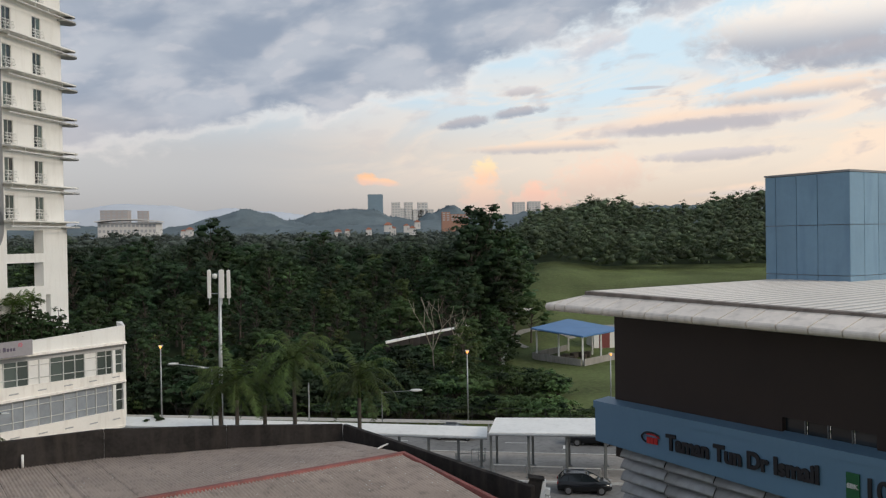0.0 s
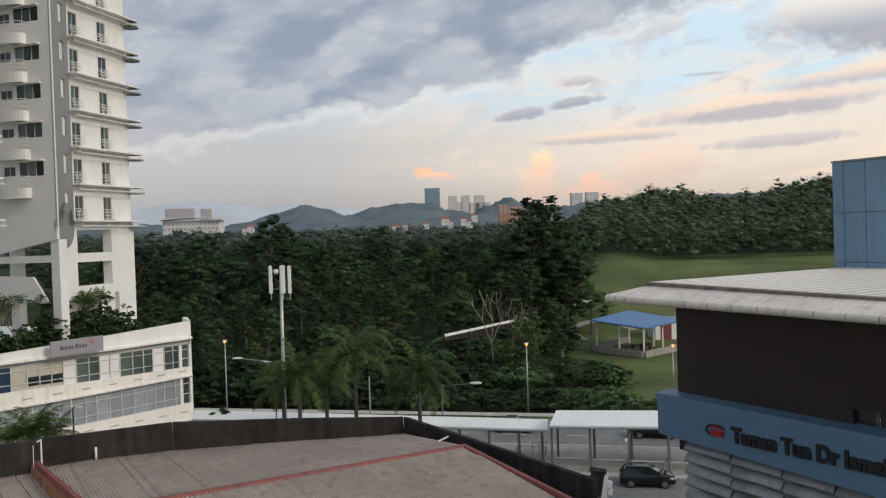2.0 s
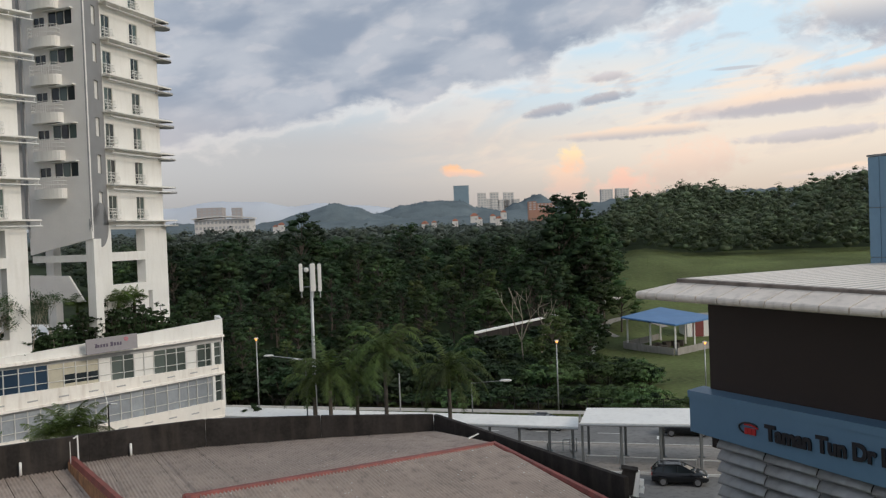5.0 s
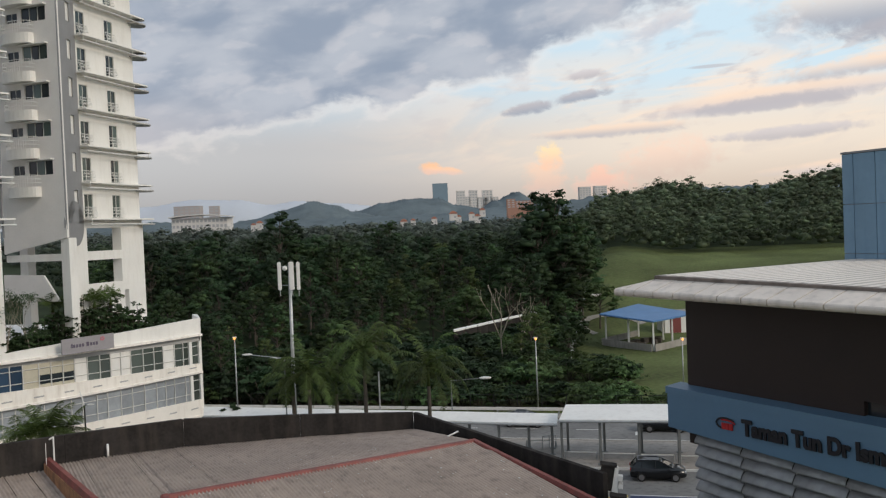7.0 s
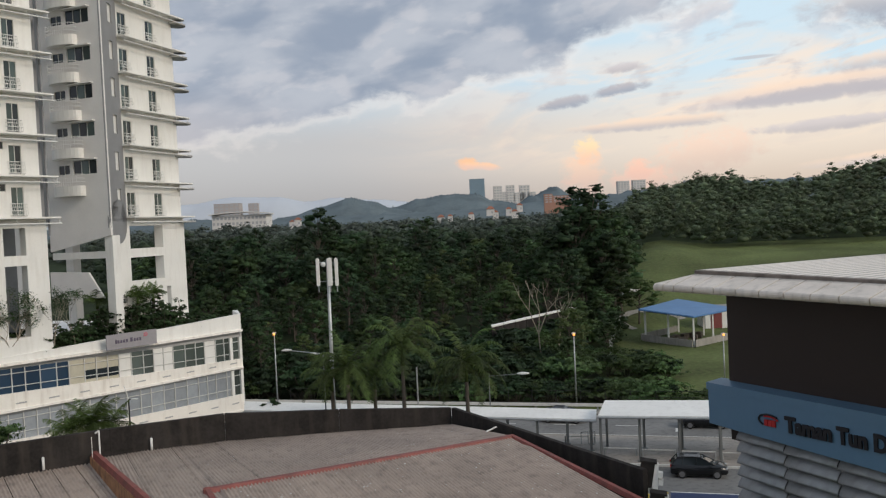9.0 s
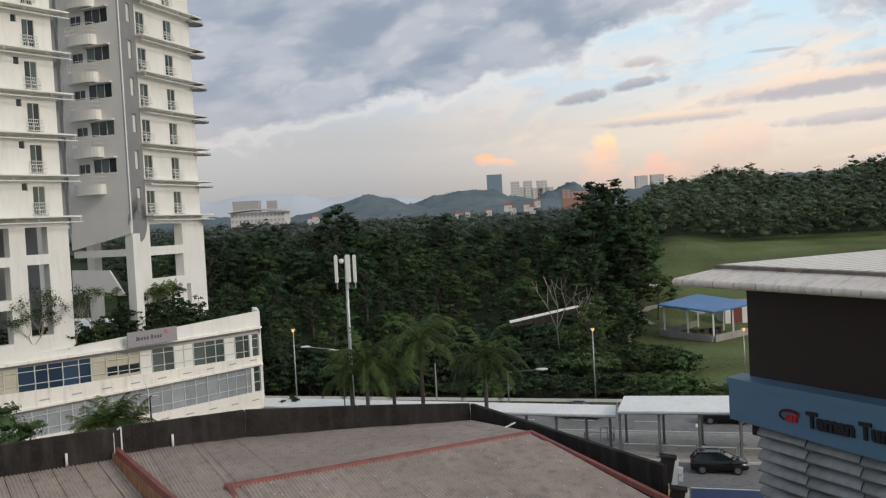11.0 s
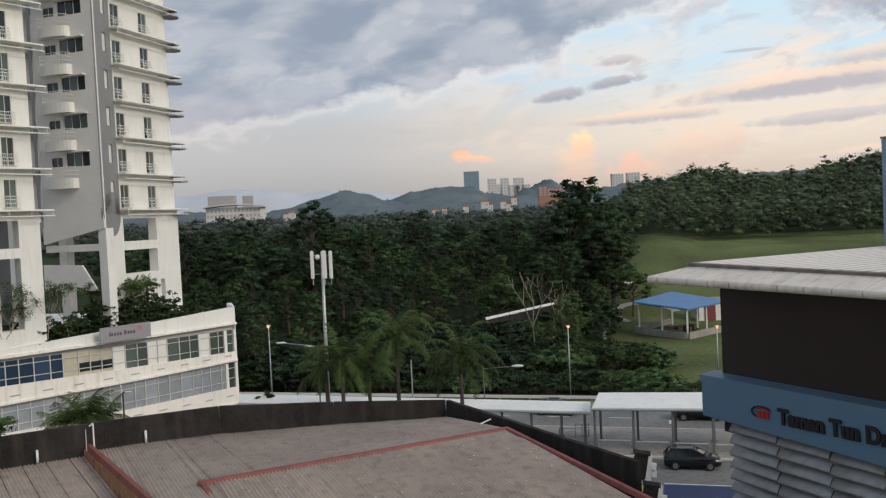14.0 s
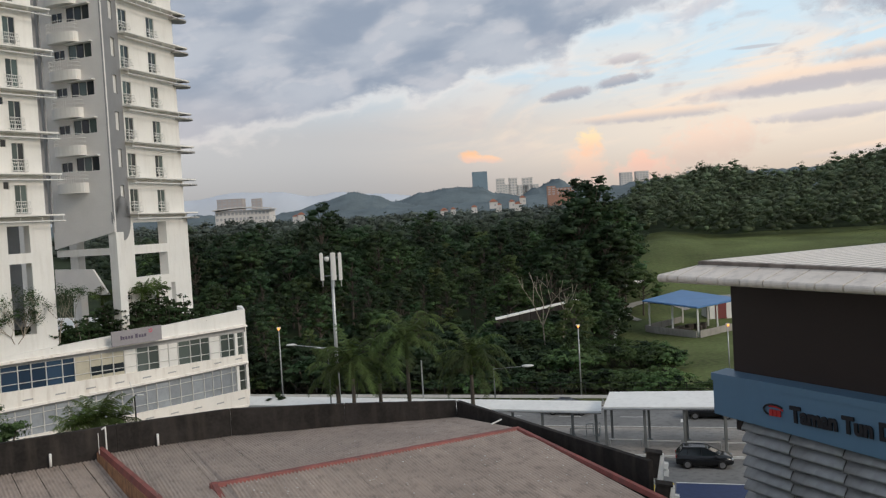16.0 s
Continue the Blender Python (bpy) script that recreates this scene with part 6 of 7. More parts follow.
def frond_quads(p, az, up, length, droop, rng, n=26, wide=0.75):
    """One arching palm frond: leaflets on both sides of a bending rib."""
    out = []
    d = np.array([math.cos(az) * math.cos(up), math.sin(az) * math.cos(up), math.sin(up)])
    q = np.array(p, float)
    side = np.array([-math.sin(az), math.cos(az), 0.0])
    step = length / n
    rib = [q.copy()]
    for i in range(n):
        f = i / n
        d = d + np.array([0, 0, -droop * step * (0.5 + 1.2 * f)])
        d /= np.linalg.norm(d)
        q = q + d * step
        rib.append(q.copy())
        w = wide * math.sin(math.pi * (0.12 + 0.84 * f)) * rng.uniform(0.85, 1.1)
        for s in (-1, 1):
            tip = q + side * s * w * 0.8 + d * w * 0.45 + np.array([0, 0, -w * rng.uniform(0.25, 0.75)])
            out += [q, q + d * step * 0.75, tip + d * 0.03, tip]
    return out, rib


def palm(at, h, seed, n=17, length=3.0, label="feathery green royal palm beside the wall"):
    rg = random.Random(seed)
    o = thing("palm_tree", label, "palm", (at[0], at[1], at[2]), group="palms")
    bm = B()
    add_bar(bm, (0, 0, -0.1), (0, 0, h * 0.82), 0.20, 10, 0.14)
    part("trunk", bm, BARK, o, smooth=True)
    bm = B()
    add_bar(bm, (0, 0, h * 0.82), (0, 0, h), 0.15, 10, 0.08)
    part("crownshaft", bm, PALM, o, "smooth green crownshaft", True)
    for i in range(n):
        az = i * 2.399 + rg.uniform(-0.2, 0.2)
        up = 1.25 - 1.35 * (i / n) + rg.uniform(-0.15, 0.15)
        quads, rib = frond_quads((0, 0, h), az, up, length * rg.uniform(0.85, 1.1), rg.uniform(0.42, 0.72), rg, 30, 0.72)
        part("frond", quad_mesh("frond", np.array(quads), PALM), None, o)
    return o


for k, (p, n, ln) in enumerate((((-6.34, 66, 7.97), 17, 2.9), ((-4.51, 70, 6.46), 12, 2.4), ((-1.99, 66, 9.53), 18, 3.1), ((2.9, 64, 8.12), 18, 3.0), ((-7.81, 68, 6.98), 11, 2.4))):
    palm((p[0], p[1], 0.1), p[2] - 0.2, 50 + k, n + 6, ln * 1.35)
for k, (p, n, ln) in enumerate((((-20.83, 52, 7.5), 19, 2.3), ((-21.66, 51, 7.33), 15, 2.0), ((-20.18, 53, 6.95), 13, 1.9))):
    palm((p[0], p[1], 0.0), p[2], 60 + k, n, ln, "low bushy palm beside the podium")
for k, (p, s) in enumerate((((-26.63, 50, 7.66), 1.0), ((-28.34, 51, 7.85), 1.1), ((-25.31, 49, 7.17), 0.8))):
    t = make_tree(p[2] + 1.6, 2.4, 70 + k, LEAF2, "leafy green street tree beside the podium", 12, 230, 0.20)
    t.matrix_world = pose(p[0], p[1], 0, 0, 0, 60 * k)
# small dark tree whose crown shows over the white walkway roof
p = (-14.52, 78, 2.61)
t = make_tree(3.4, 1.3, 77, LEAF, "small round dark tree beside the walkway", 7, 90, 0.3)
t.matrix_world = pose(p[0], p[1], 0, 0, 0, 0)

# planted terrace on the podium
for k, (p, r0, h) in enumerate((((-29.85, 76, 12.26), 1.2, 2.4), ((-28.66, 77, 12.62), 1.3, 2.9), ((-27.46, 78, 12.56), 1.3, 3.0), ((-26.38, 79.5, 12.53), 1.3, 3.1), ((-25.41, 81, 12.34), 1.2, 2.9), ((-24.79, 82, 11.28), 0.9, 1.5), ((-24.03, 83.5, 10.63), 0.8, 1.1), ((-22.89, 84, 10.35), 0.6, 0.7),
                                ((-34.92, 71, 10.93), 0.8, 0.9), ((-33.71, 72, 10.93), 0.9, 1.0), ((-32.55, 73.2, 10.81), 0.9, 0.9), ((-30.73, 73, 11.04), 0.9, 1.2), ((-29.85, 74.5, 11.01), 0.9, 1.3), ((-36.37, 69, 10.89), 0.7, 0.7), ((-35.7, 69.5, 10.79), 0.7, 0.7))):
    b = make_bush(80 + k, r0 * 1.2, h * 2.1, LEAF, "dense dark shrub on the podium terrace", 9, 58, 0.27, True)
    b.matrix_world = pose(p[0], p[1], 9.16, 0, 0, 37 * k)
for k in range(0, 32):
    f = (k - 6) / 25
    s_ = TOTAL * (0.27 + 0.65 * f)
    p, nn = on_curve(s_)
    w = podium.matrix_world @ Vector((p.x + nn.x * (1.0 + (0.4 + 0.5 * (k % 2)) * min(1.0, max(0.0, f * 3))), p.y + nn.y * (1.0 + (0.4 + 0.5 * (k % 2)) * min(1.0, max(0.0, f * 3))), 0))
    if f < 0.1:
        w += podium.matrix_world.to_3x3() @ Vector((nn.x, nn.y, 0)) * 0.9
    hh = (3.7 if f < 0.4 else 2.9) + 0.4 * math.sin(k * 1.9) + (2.0 if 0.40 < f < 0.86 else 0.0) - (1.0 if f > 0.93 else 0.0)
    b = make_bush(120 + k, 1.15, hh, LEAF, "dense dark hedge plant along the terrace parapet", 9, 48, 0.25, True)
    b.matrix_world = pose(w.x, w.y, 9.16, 0, 0, 50 * k)
for k, (p, h) in enumerate((((-32.45, 68.1, 11.83), 5.2), ((-29.62, 71.9, 11.46), 5.0), ((-30.72, 70.2, 11.48), 4.4), ((-33.06, 67.3, 11.96), 4.2))):
    bare_tree((p[0], p[1], 9.16), h, 90 + k, "frangipani", "sparse frangipani tree with forked bare branches on terrace", 7, PALEBARK, 0.06, 6)
for k, p in enumerate(((-26.69, 79, 13.39), (-25.73, 80.5, 13.49), (-29.47, 76.5, 13.33))):
    palm((p[0], p[1], 9.16), max(1.4, p[2] - 9.16), 95 + k, 12, 1.3, "small feathery palm on the podium terrace")

r = np.random.default_rng(41)
n = 16000
yy = 116 + (224 - 116) * r.random(n) ** 0.9
uu = r.uniform(0.215, 0.80, n)
keep = [(u * y, y) for u, y in zip(uu, yy)]
pts = np.array([(x, y, height(x, y) + 0.05) for x, y in keep])
me = quad_mesh("grass_tufts", leaf_quads(pts, r.uniform(0.12, 0.34, len(pts)), 41, 2.2), leaf_mat("tuft_leaf", (0.108, 0.134, 0.048), 0.18, patch=0.07, patch_var=0.45))
tagged(new("grass_tufts", me), "rough green and straw-coloured grass tufts on the slope", "grass", kind="stuff")

# ---- street furniture ----
def tall_lamp(at, top_z, label="tall slim steel street lamp with lit orange head"):
    o = thing("street_lamp", label, "street lamp", at, group="sodium lamps")
    h = top_z - at[2]
    bm = B()
    add_bar(bm, (0, 0, -0.05), (0, 0, h), 0.085, 8, 0.05)
    part("pole", bm, STEEL, o, smooth=True)
    bm = B()
    add_box(bm, (0, 0, h + 0.12), (0.42, 0.26, 0.16))
    bmesh.ops.bevel(bm, geom=bm.edges[:], offset=0.04, segments=2, affect="EDGES")
    part("head", bm, LAMPGREY, o)
    bm = B()
    bmesh.ops.create_uvsphere(bm, u_segments=12, v_segments=8, radius=0.12, matrix=T(0, -0.12, h + 0.02))
    part("bulb", bm, SODIUM, o, "glowing orange bulb", True)


for p, y, base in (((-15.49, 86, 8.35), 86, 0.1), ((14.54, 82.6, 7.23), 82.6, 0.1), ((29.92, 84, 6.25), 84, 0.1)):
    tall_lamp((p[0], p[1], base), p[2])


def lamp_head(parent, p, d, L=1.0):
    """A flat oval lantern on the end of an arm."""
    bm = B()
    M = Matrix.Translation(p) @ pose(0, 0, 0, 0, 0, math.degrees(math.atan2(d[1], d[0])))
    bmesh.ops.create_uvsphere(bm, u_segments=14, v_segments=8, radius=1, matrix=M @ Matrix.Diagonal((0.55 * L, 0.22 * L, 0.12 * L, 1)))
    part("lantern", bm, LAMPGREY, parent, "pale oval lantern", True)


twin = thing("twin_street_lamp", "grey street lamp with two arms and pale lanterns", "street lamp", (-9.15, 74, 0.13))
ti = twin.matrix_world.inverted()
pa, pb = ti @ Vector((-12.31, 74, 8.31)), ti @ Vector((-10.04, 74, 7.89))
bm = B()
add_bar(bm, (0, 0, 0), (0, 0, pb.z + 0.05), 0.075, 8, 0.045)
part("pole", bm, POST, twin)
bm = B()
add_bar(bm, (0, 0, pb.z - 0.05), pa, 0.035), add_bar(bm, (0, 0, pb.z - 0.1), pb, 0.035)
part("arm", bm, STEEL, twin)
lamp_head(twin, pa, (1, 0.1), 0.85), lamp_head(twin, pb, (1, 0.1), 0.7)
single = thing("arm_street_lamp", "street lamp with one pale oval lantern on an arm", "street lamp", (5.2, 72, 0.13))
si = single.matrix_world.inverted()
pa = si @ Vector((8.16, 72, 5.55))
bm = B()
add_bar(bm, (0, 0, 0), (0, 0, pa.z - 0.05), 0.06, 8, 0.045)
add_bar(bm, (0, 0, pa.z - 0.1), pa, 0.03)
part("pole", bm, POST, single)
lamp_head(single, pa, (1, -0.1))
p = (-1.03, 76, 5.79)
post = thing("bare_post", "slim grey steel post beside the road", "post", (p[0], p[1], 0.1))
bm = B()
add_bar(bm, (0, 0, 0), (0, 0, p[2]), 0.08, 8, 0.06)
part("pole", bm, STEEL, post)
near = thing("bent_street_lamp", "black street lamp with white lantern beside the podium", "street lamp", ((-19.51, 55, 7.37)[0], 55, 0))
ni = near.matrix_world.inverted()
a, b = ni @ Vector((-19.54, 55, 8.23)), ni @ Vector((-19.17, 55, 8.25))
c = ni @ Vector((-19.78, 55, 9.13))
bm = B()
add_bar(bm, (0, 0, 0), a, 0.07, 8, 0.05), add_bar(bm, a, b, 0.03)
part("pole", bm, BLACK, near)
bm = B()
add_bar(bm, a, c, 0.03)
part("stay", bm, PLASTIC, near)
lamp_head(near, b, (1, 0), 0.45)

mast = thing("antenna_mast", "tall grey steel mast with white antenna panels", "mast", ((-8.23, 72, 11.55)[0], 72, 0.1))
mi = mast.matrix_world.inverted()
top = mi @ Vector((-8.12, 72, 16.2))
bm = B()
add_bar(bm, (0, 0, 0), (top.x, 0, top.z), 0.19, 12, 0.12)
part("pole", bm, STEEL, mast, smooth=True)
for k, (px, wid, yy) in enumerate((((-8.95, 71.6, 15.11), 0.30, -0.25), ((-7.93, 71.5, 15.11), 0.42, -0.45), ((-7.39, 71.8, 15.06), 0.30, -0.2))):
    q = mi @ Vector(px)
    bm = B()
    add_box(bm, (q.x, yy, q.z), (wid, 0.16, 2.35))
    bmesh.ops.bevel(bm, geom=bm.edges[:], offset=0.04, segments=2, affect="EDGES")
    ant = part("antenna", bm, WHITE, mast, "white antenna panel")
    bm = B()
    add_bar(bm, (q.x, yy + 0.15, q.z - 1.7), (q.x, yy + 0.15, q.z + 1.25), 0.045, 6)
    for dz in (-0.8, 0.8):
        add_bar(bm, (q.x, yy + 0.15, q.z + dz), (top.x, 0, q.z + dz), 0.035, 5)
    part("bracket", bm, STEEL, ant)
q = mi @ Vector((-8.47, 71.5, 15.76))
bm = B()
bmesh.ops.create_uvsphere(bm, u_segments=12, v_segments=8, radius=0.22, matrix=T(q.x, -0.3, q.z))
part("radome", bm, PLASTIC, mast, "small white radome", True)


# ---- cars ----
def car(at, rz, k, label, suv=True):
    """A car along x, front at +x: shaped body, glasshouse, wheels, lamps."""
    o = thing("car", label, "car", at, rz)
    o.scale = (k * (0.95 if suv else 1.0), k, k * (0.98 if suv else 0.95))
    Ln, W = 4.45, 1.80
    # stations along the body: x, sill z, shoulder z, half width
    st = [(-2.22, 0.45, 0.80, 0.70), (-2.15, 0.32, 1.02, 0.84), (-1.4, 0.28, 1.04, 0.90), (0.0, 0.26, 1.00, 0.90), (0.9, 0.26, 1.02, 0.90), (1.5, 0.28, 0.98, 0.88), (2.02, 0.32, 0.84, 0.80), (2.2, 0.42, 0.66, 0.68)]
    bm = B()
    rows = []
    for x, z0, z1, w in st:
        zm = (z0 + z1) / 2
        prof = [(-w * 0.92, z0), (-w, zm), (-w * 0.93, z1), (-w * 0.5, z1 + 0.04), (w * 0.5, z1 + 0.04), (w * 0.93, z1), (w, zm), (w * 0.92, z0)]
        rows.append([bm.verts.new((x, y, z)) for y, z in prof])
    for a, b in zip(rows, rows[1:]):
        for i in range(8):
            bm.faces.new((a[i], b[i], b[(i + 1) % 8], a[(i + 1) % 8]))
    bm.faces.new(rows[0]), bm.faces.new(rows[-1][::-1])
    bmesh.ops.recalc_face_normals(bm, faces=bm.faces)
    part("body", bm, CARPAINT, o, smooth=True)
    H = 1.60 if suv else 1.42
    gl = [(-2.12 if suv else -1.75, 1.0), (-1.72 if suv else -1.0, H - 0.14), (-0.9, H - 0.01), (-0.1, H), (0.32, H - 0.12), (1.25, 1.0)]
    bm = B()
    v = []
    for x, z in gl:
        w = 0.80 - 0.24 * (z - 1.0) / 0.6
        v.append([bm.verts.new((x, -w, z)), bm.verts.new((x, w, z))])
    for a, b in zip(v, v[1:]):
        bm.faces.new((a[0], b[0], b[1], a[1]))
    bm.faces.new([p[0] for p in v]), bm.faces.new([p[1] for p in v][::-1])
    part("glasshouse", bm, DARKGLASS, o, "dark tinted windows")
    bm = B()
    roof = [p for p in gl if p[1] > H - 0.2]
    add_hexa(bm, [(roof[0][0], -0.58, H - 0.06), (roof[-1][0], -0.58, H - 0.14), (roof[-1][0], 0.58, H - 0.14), (roof[0][0], 0.58, H - 0.06),
                  (roof[0][0] + 0.1, -0.54, H + 0.02), (roof[-1][0] - 0.2, -0.54, H), (roof[-1][0] - 0.2, 0.54, H), (roof[0][0] + 0.1, 0.54, H + 0.02)])
    part("roof", bm, CARPAINT, o)
    for s in (-1, 1):
        bm = B()
        add_bar(bm, (-1.55, s * 0.56, H + 0.05), (0.1, s * 0.56, H + 0.05), 0.022, 5)
        part("roof_rail", bm, RIM, o, "silver roof rail")
        bm = B()
        for a, b in zip(gl, gl[1:]):
            wa, wb = 0.81 - 0.24 * (a[1] - 1.0) / 0.6, 0.81 - 0.24 * (b[1] - 1.0) / 0.6
            add_bar(bm, (a[0], s * wa, a[1]), (b[0], s * wb, b[1]), 0.035, 5)
        for x in (-1.3, -0.25):
            add_bar(bm, (x, s * 0.81, 1.0), (x + 0.08, s * 0.58, H - 0.03), 0.03, 5)
        part("window_pillar", bm, CARPAINT, o)
        bm = B()
        bmesh.ops.create_uvsphere(bm, u_segments=8, v_segments=6, radius=1, matrix=T(0.85, s * 0.98, 1.05) @ Matrix.Diagonal((0.10, 0.12, 0.08, 1)))
        part("mirror", bm, CARPAINT, o)
        bm = B()
        add_box(bm, (2.06, s * 0.62, 0.74), (0.24, 0.26, 0.12), None)
        part("headlight", bm, HEADLAMP, o)
        bm = B()
        add_box(bm, (-2.17, s * 0.66, 0.92), (0.12, 0.26, 0.2), None)
        part("tail_light", bm, TAIL, o)
        for x in (-1.33, 1.33):
            bm = B()
            bmesh.ops.create_cone(bm, cap_ends=True, segments=24, radius1=0.34, radius2=0.34, depth=0.22, matrix=T(x, s * 0.82, 0.34) @ pose(0, 0, 0, 90, 0, 0))
            wh = part("wheel", bm, TYRE, o, "black tyre")
            bm = B()
            for a in range(5):
                add_box(bm, (0, 0, 0.11), (0.07, 0.03, 0.22), T(x, s * 0.935, 0.34) @ pose(0, 0, 0, 0, 72 * a, 0))
            bmesh.ops.create_cone(bm, cap_ends=True, segments=20, radius1=0.22, radius2=0.22, depth=0.02, matrix=T(x, s * 0.93, 0.34) @ pose(0, 0, 0, 90, 0, 0))
            part("rim", bm, RIM, wh, "silver alloy rim")
    return o


car((18.85, 58.85, 0), -15.4, 0.93, "black SUV parked beside the kerb")
car((23.9, 72.35, 0), 164, 0.98, "black car standing on the main road", False)
car((12.3, 77.1, 0), -20, 0.98, "dark car on the far lane under trees", False)
o = car((-2.6, 79.5, 0), -20, 0.98, "pale car half hidden behind palms", False)
for ch in o.children:
    if ch.name.startswith(("body", "roof")):
        ch.data.materials[0] = WHITE

# ---- the open blue-roofed shed on the grass ----
shed = thing("open_shed", "open shed with blue sheet roof on white posts", "shed", (32.95, 125.86, 0))
hi = shed.matrix_world.inverted()
RF = [hi @ Vector(p) for p in ((31.93, 125, 4.81), (37.22, 116, 4.39), (45.89, 123, 4.45), (40.3, 133, 5.22))]
bm = B()
add_slab(bm, *RF, 0.15)
part("roof", bm, SHEDBLUE, shed, "blue painted sheet roof")
bm = B()
for a, b in zip(RF, RF[1:] + RF[:1]):
    add_bar(bm, a - Vector((0, 0, 0.15)), b - Vector((0, 0, 0.15)), 0.10, 6)
part("roof_frame", bm, SHEDBLUE, shed)
for f, g in ((0.05, 0.08), (0.5, 0.06), (0.95, 0.06), (0.95, 0.9), (0.5, 0.92), (0.05, 0.92), (0.95, 0.5)):
    p = RF[0].lerp(RF[1], f).lerp(RF[3].lerp(RF[2], f), g)
    bm = B()
    add_box(bm, (p.x, p.y, (p.z - 0.15) / 2), (0.22, 0.22, p.z - 0.15))
    part("post", bm, RAIL, shed, "white painted post")
for a, b in ((RF[0], RF[1]), (RF[1], RF[2]), (RF[0], RF[3])):
    bm = B()
    p, q = a.lerp(b, 0.04), a.lerp(b, 0.96)
    d = (q - p).normalized()
    n = Vector((-d.y, d.x, 0)) * 0.12
    add_hexa(bm, [(p.x, p.y, 0), (q.x, q.y, 0), (q.x + n.x, q.y + n.y, 0), (p.x + n.x, p.y + n.y, 0), (p.x, p.y, 1.0), (q.x, q.y, 1.0), (q.x + n.x, q.y + n.y, 1.0), (p.x + n.x, p.y + n.y, 1.0)])
    part("low_wall", bm, CONCRETE, shed, "stained low concrete wall")
rg = random.Random(3)
for i in range(9):
    p = RF[0].lerp(RF[1], rg.uniform(0.2, 0.9)).lerp(RF[3].lerp(RF[2], 0.5), rg.uniform(0.2, 0.8))
    w = shed.matrix_world @ Vector((p.x, p.y, 0))
    o = thing("stored_crate", "dark stacked crate under the shed", "crate", (w.x, w.y, 0), rg.uniform(0, 90), "stored crates")
    bm = B()
    add_box(bm, (0, 0, 0.4), (rg.uniform(0.6, 1.6), 0.8, 0.8))
    bmesh.ops.bevel(bm, geom=bm.edges[:], offset=0.04, segments=1, affect="EDGES")
    part("crate_body", bm, BARK, o)
p = (43.71, 124.26, 1)
hut = thing("garden_hut", "small pale hut with a red door behind the shed", "hut", ((47.93, 136, -0.66)[0], 136, 0))
for nm, c, s, m in (("wall", (0, 0, 1.6), (6, 4, 3.2), WHITE), ("door", (-1.2, -2.03, 1.4), (1.8, 0.06, 2.6), REDBRICK), ("roof", (0, 0, 3.3), (6.8, 4.8, 0.25), CONCRETE)):
    bm = B()
    add_box(bm, c, s)
    part(nm, bm, m, hut)
# curved concrete track by the shed
bm = B()
prev = None
for i in range(25):
    a = math.radians(20 + 8 * i)
    row = []
    for r in (5.0, 6.4):
        x, y = 38.5 + r * math.cos(a) * 1.0, 139 + r * math.sin(a) * 1.5
        row.append(bm.verts.new((x, y, height(x, y) + 0.05)))
    if prev:
        bm.faces.new((prev[0], prev[1], row[1], row[0]))
    prev = row
solid("garden_path", bm, CONCRETE, "curved pale concrete garden track", "path", "structure")
# long white-coped wall between the trees; its panels are darkened to sink into the gloom
a, b = Vector((8.75, 112, 4.74)), Vector((23.4, 129, 5.00))
wall_o = thing("white_wall", "white-coped concrete wall with darkened panels, half hidden in trees", "wall", (a.x, a.y, 0))
for i in range(8):
    p, q = a.lerp(b, i / 8) - a, a.lerp(b, (i + 1) / 8 - 0.004) - a
    bm = B()
    add_hexa(bm, [(p.x, p.y, -0.5), (q.x, q.y, -0.5), (q.x, q.y + 0.4, -0.5), (p.x, p.y + 0.4, -0.5), (p.x, p.y, a.z + p.z), (q.x, q.y, a.z + q.z), (q.x, q.y + 0.4, a.z + q.z), (p.x, p.y + 0.4, a.z + p.z)])
    part("wall_panel", bm, BLACKWALL, wall_o)
    bm = B()
    add_hexa(bm, [(p.x, p.y - 0.15, a.z + p.z), (q.x, q.y - 0.15, a.z + q.z), (q.x, q.y + 0.6, a.z + q.z), (p.x, p.y + 0.6, a.z + p.z), (p.x, p.y - 0.15, a.z + p.z + 0.22), (q.x, q.y - 0.15, a.z + q.z + 0.22), (q.x, q.y + 0.6, a.z + q.z + 0.28), (p.x, p.y + 0.6, a.z + p.z + 0.28)])
    part("coping", bm, ROOFWHITE, wall_o, "white coping")
# grey wire fence that climbs along the wood's edge, and a concrete headwall on the slope
wf = thing("wire_fence", "grey chain-link fence along the wood's edge", "fence", (24.5, 112, height(24.5, 112)))
wi = wf.matrix_world.inverted()
tops = []
for i in range(22):
    x, y = 24.5 + 15.0 * i / 21, 112 + 53.0 * i / 21
    p = wi @ Vector((x, y, height(x, y)))
    tops.append(p + Vector((0, 0, 2.1)))
    bm = B()
    add_bar(bm, p - Vector((0, 0, 0.2)), tops[-1], 0.05, 5)
    part("post", bm, STEEL, wf)
for z in (0.0, -0.5, -1.0, -1.5, -2.0):
    bm = B()
    for a, b in zip(tops, tops[1:]):
        add_bar(bm, a + Vector((0, 0, z)), b + Vector((0, 0, z)), 0.02, 4)
    part("wire", bm, STEEL, wf)
hw = thing("headwall", "small pale concrete headwall on the grass slope", "headwall", (40.6, 164, height(40.6, 164)), -15)
for nm, c, sz in (("wall", (0, 0, 0.35), (3.4, 0.35, 1.1)), ("slab", (0.2, -0.6, 0.12), (2.6, 1.2, 0.3))):
    bm = B()
    add_box(bm, c, sz)
    bmesh.ops.bevel(bm, geom=bm.edges[:], offset=0.05, segments=1, affect="EDGES")
    part(nm, bm, LGREY, hw)
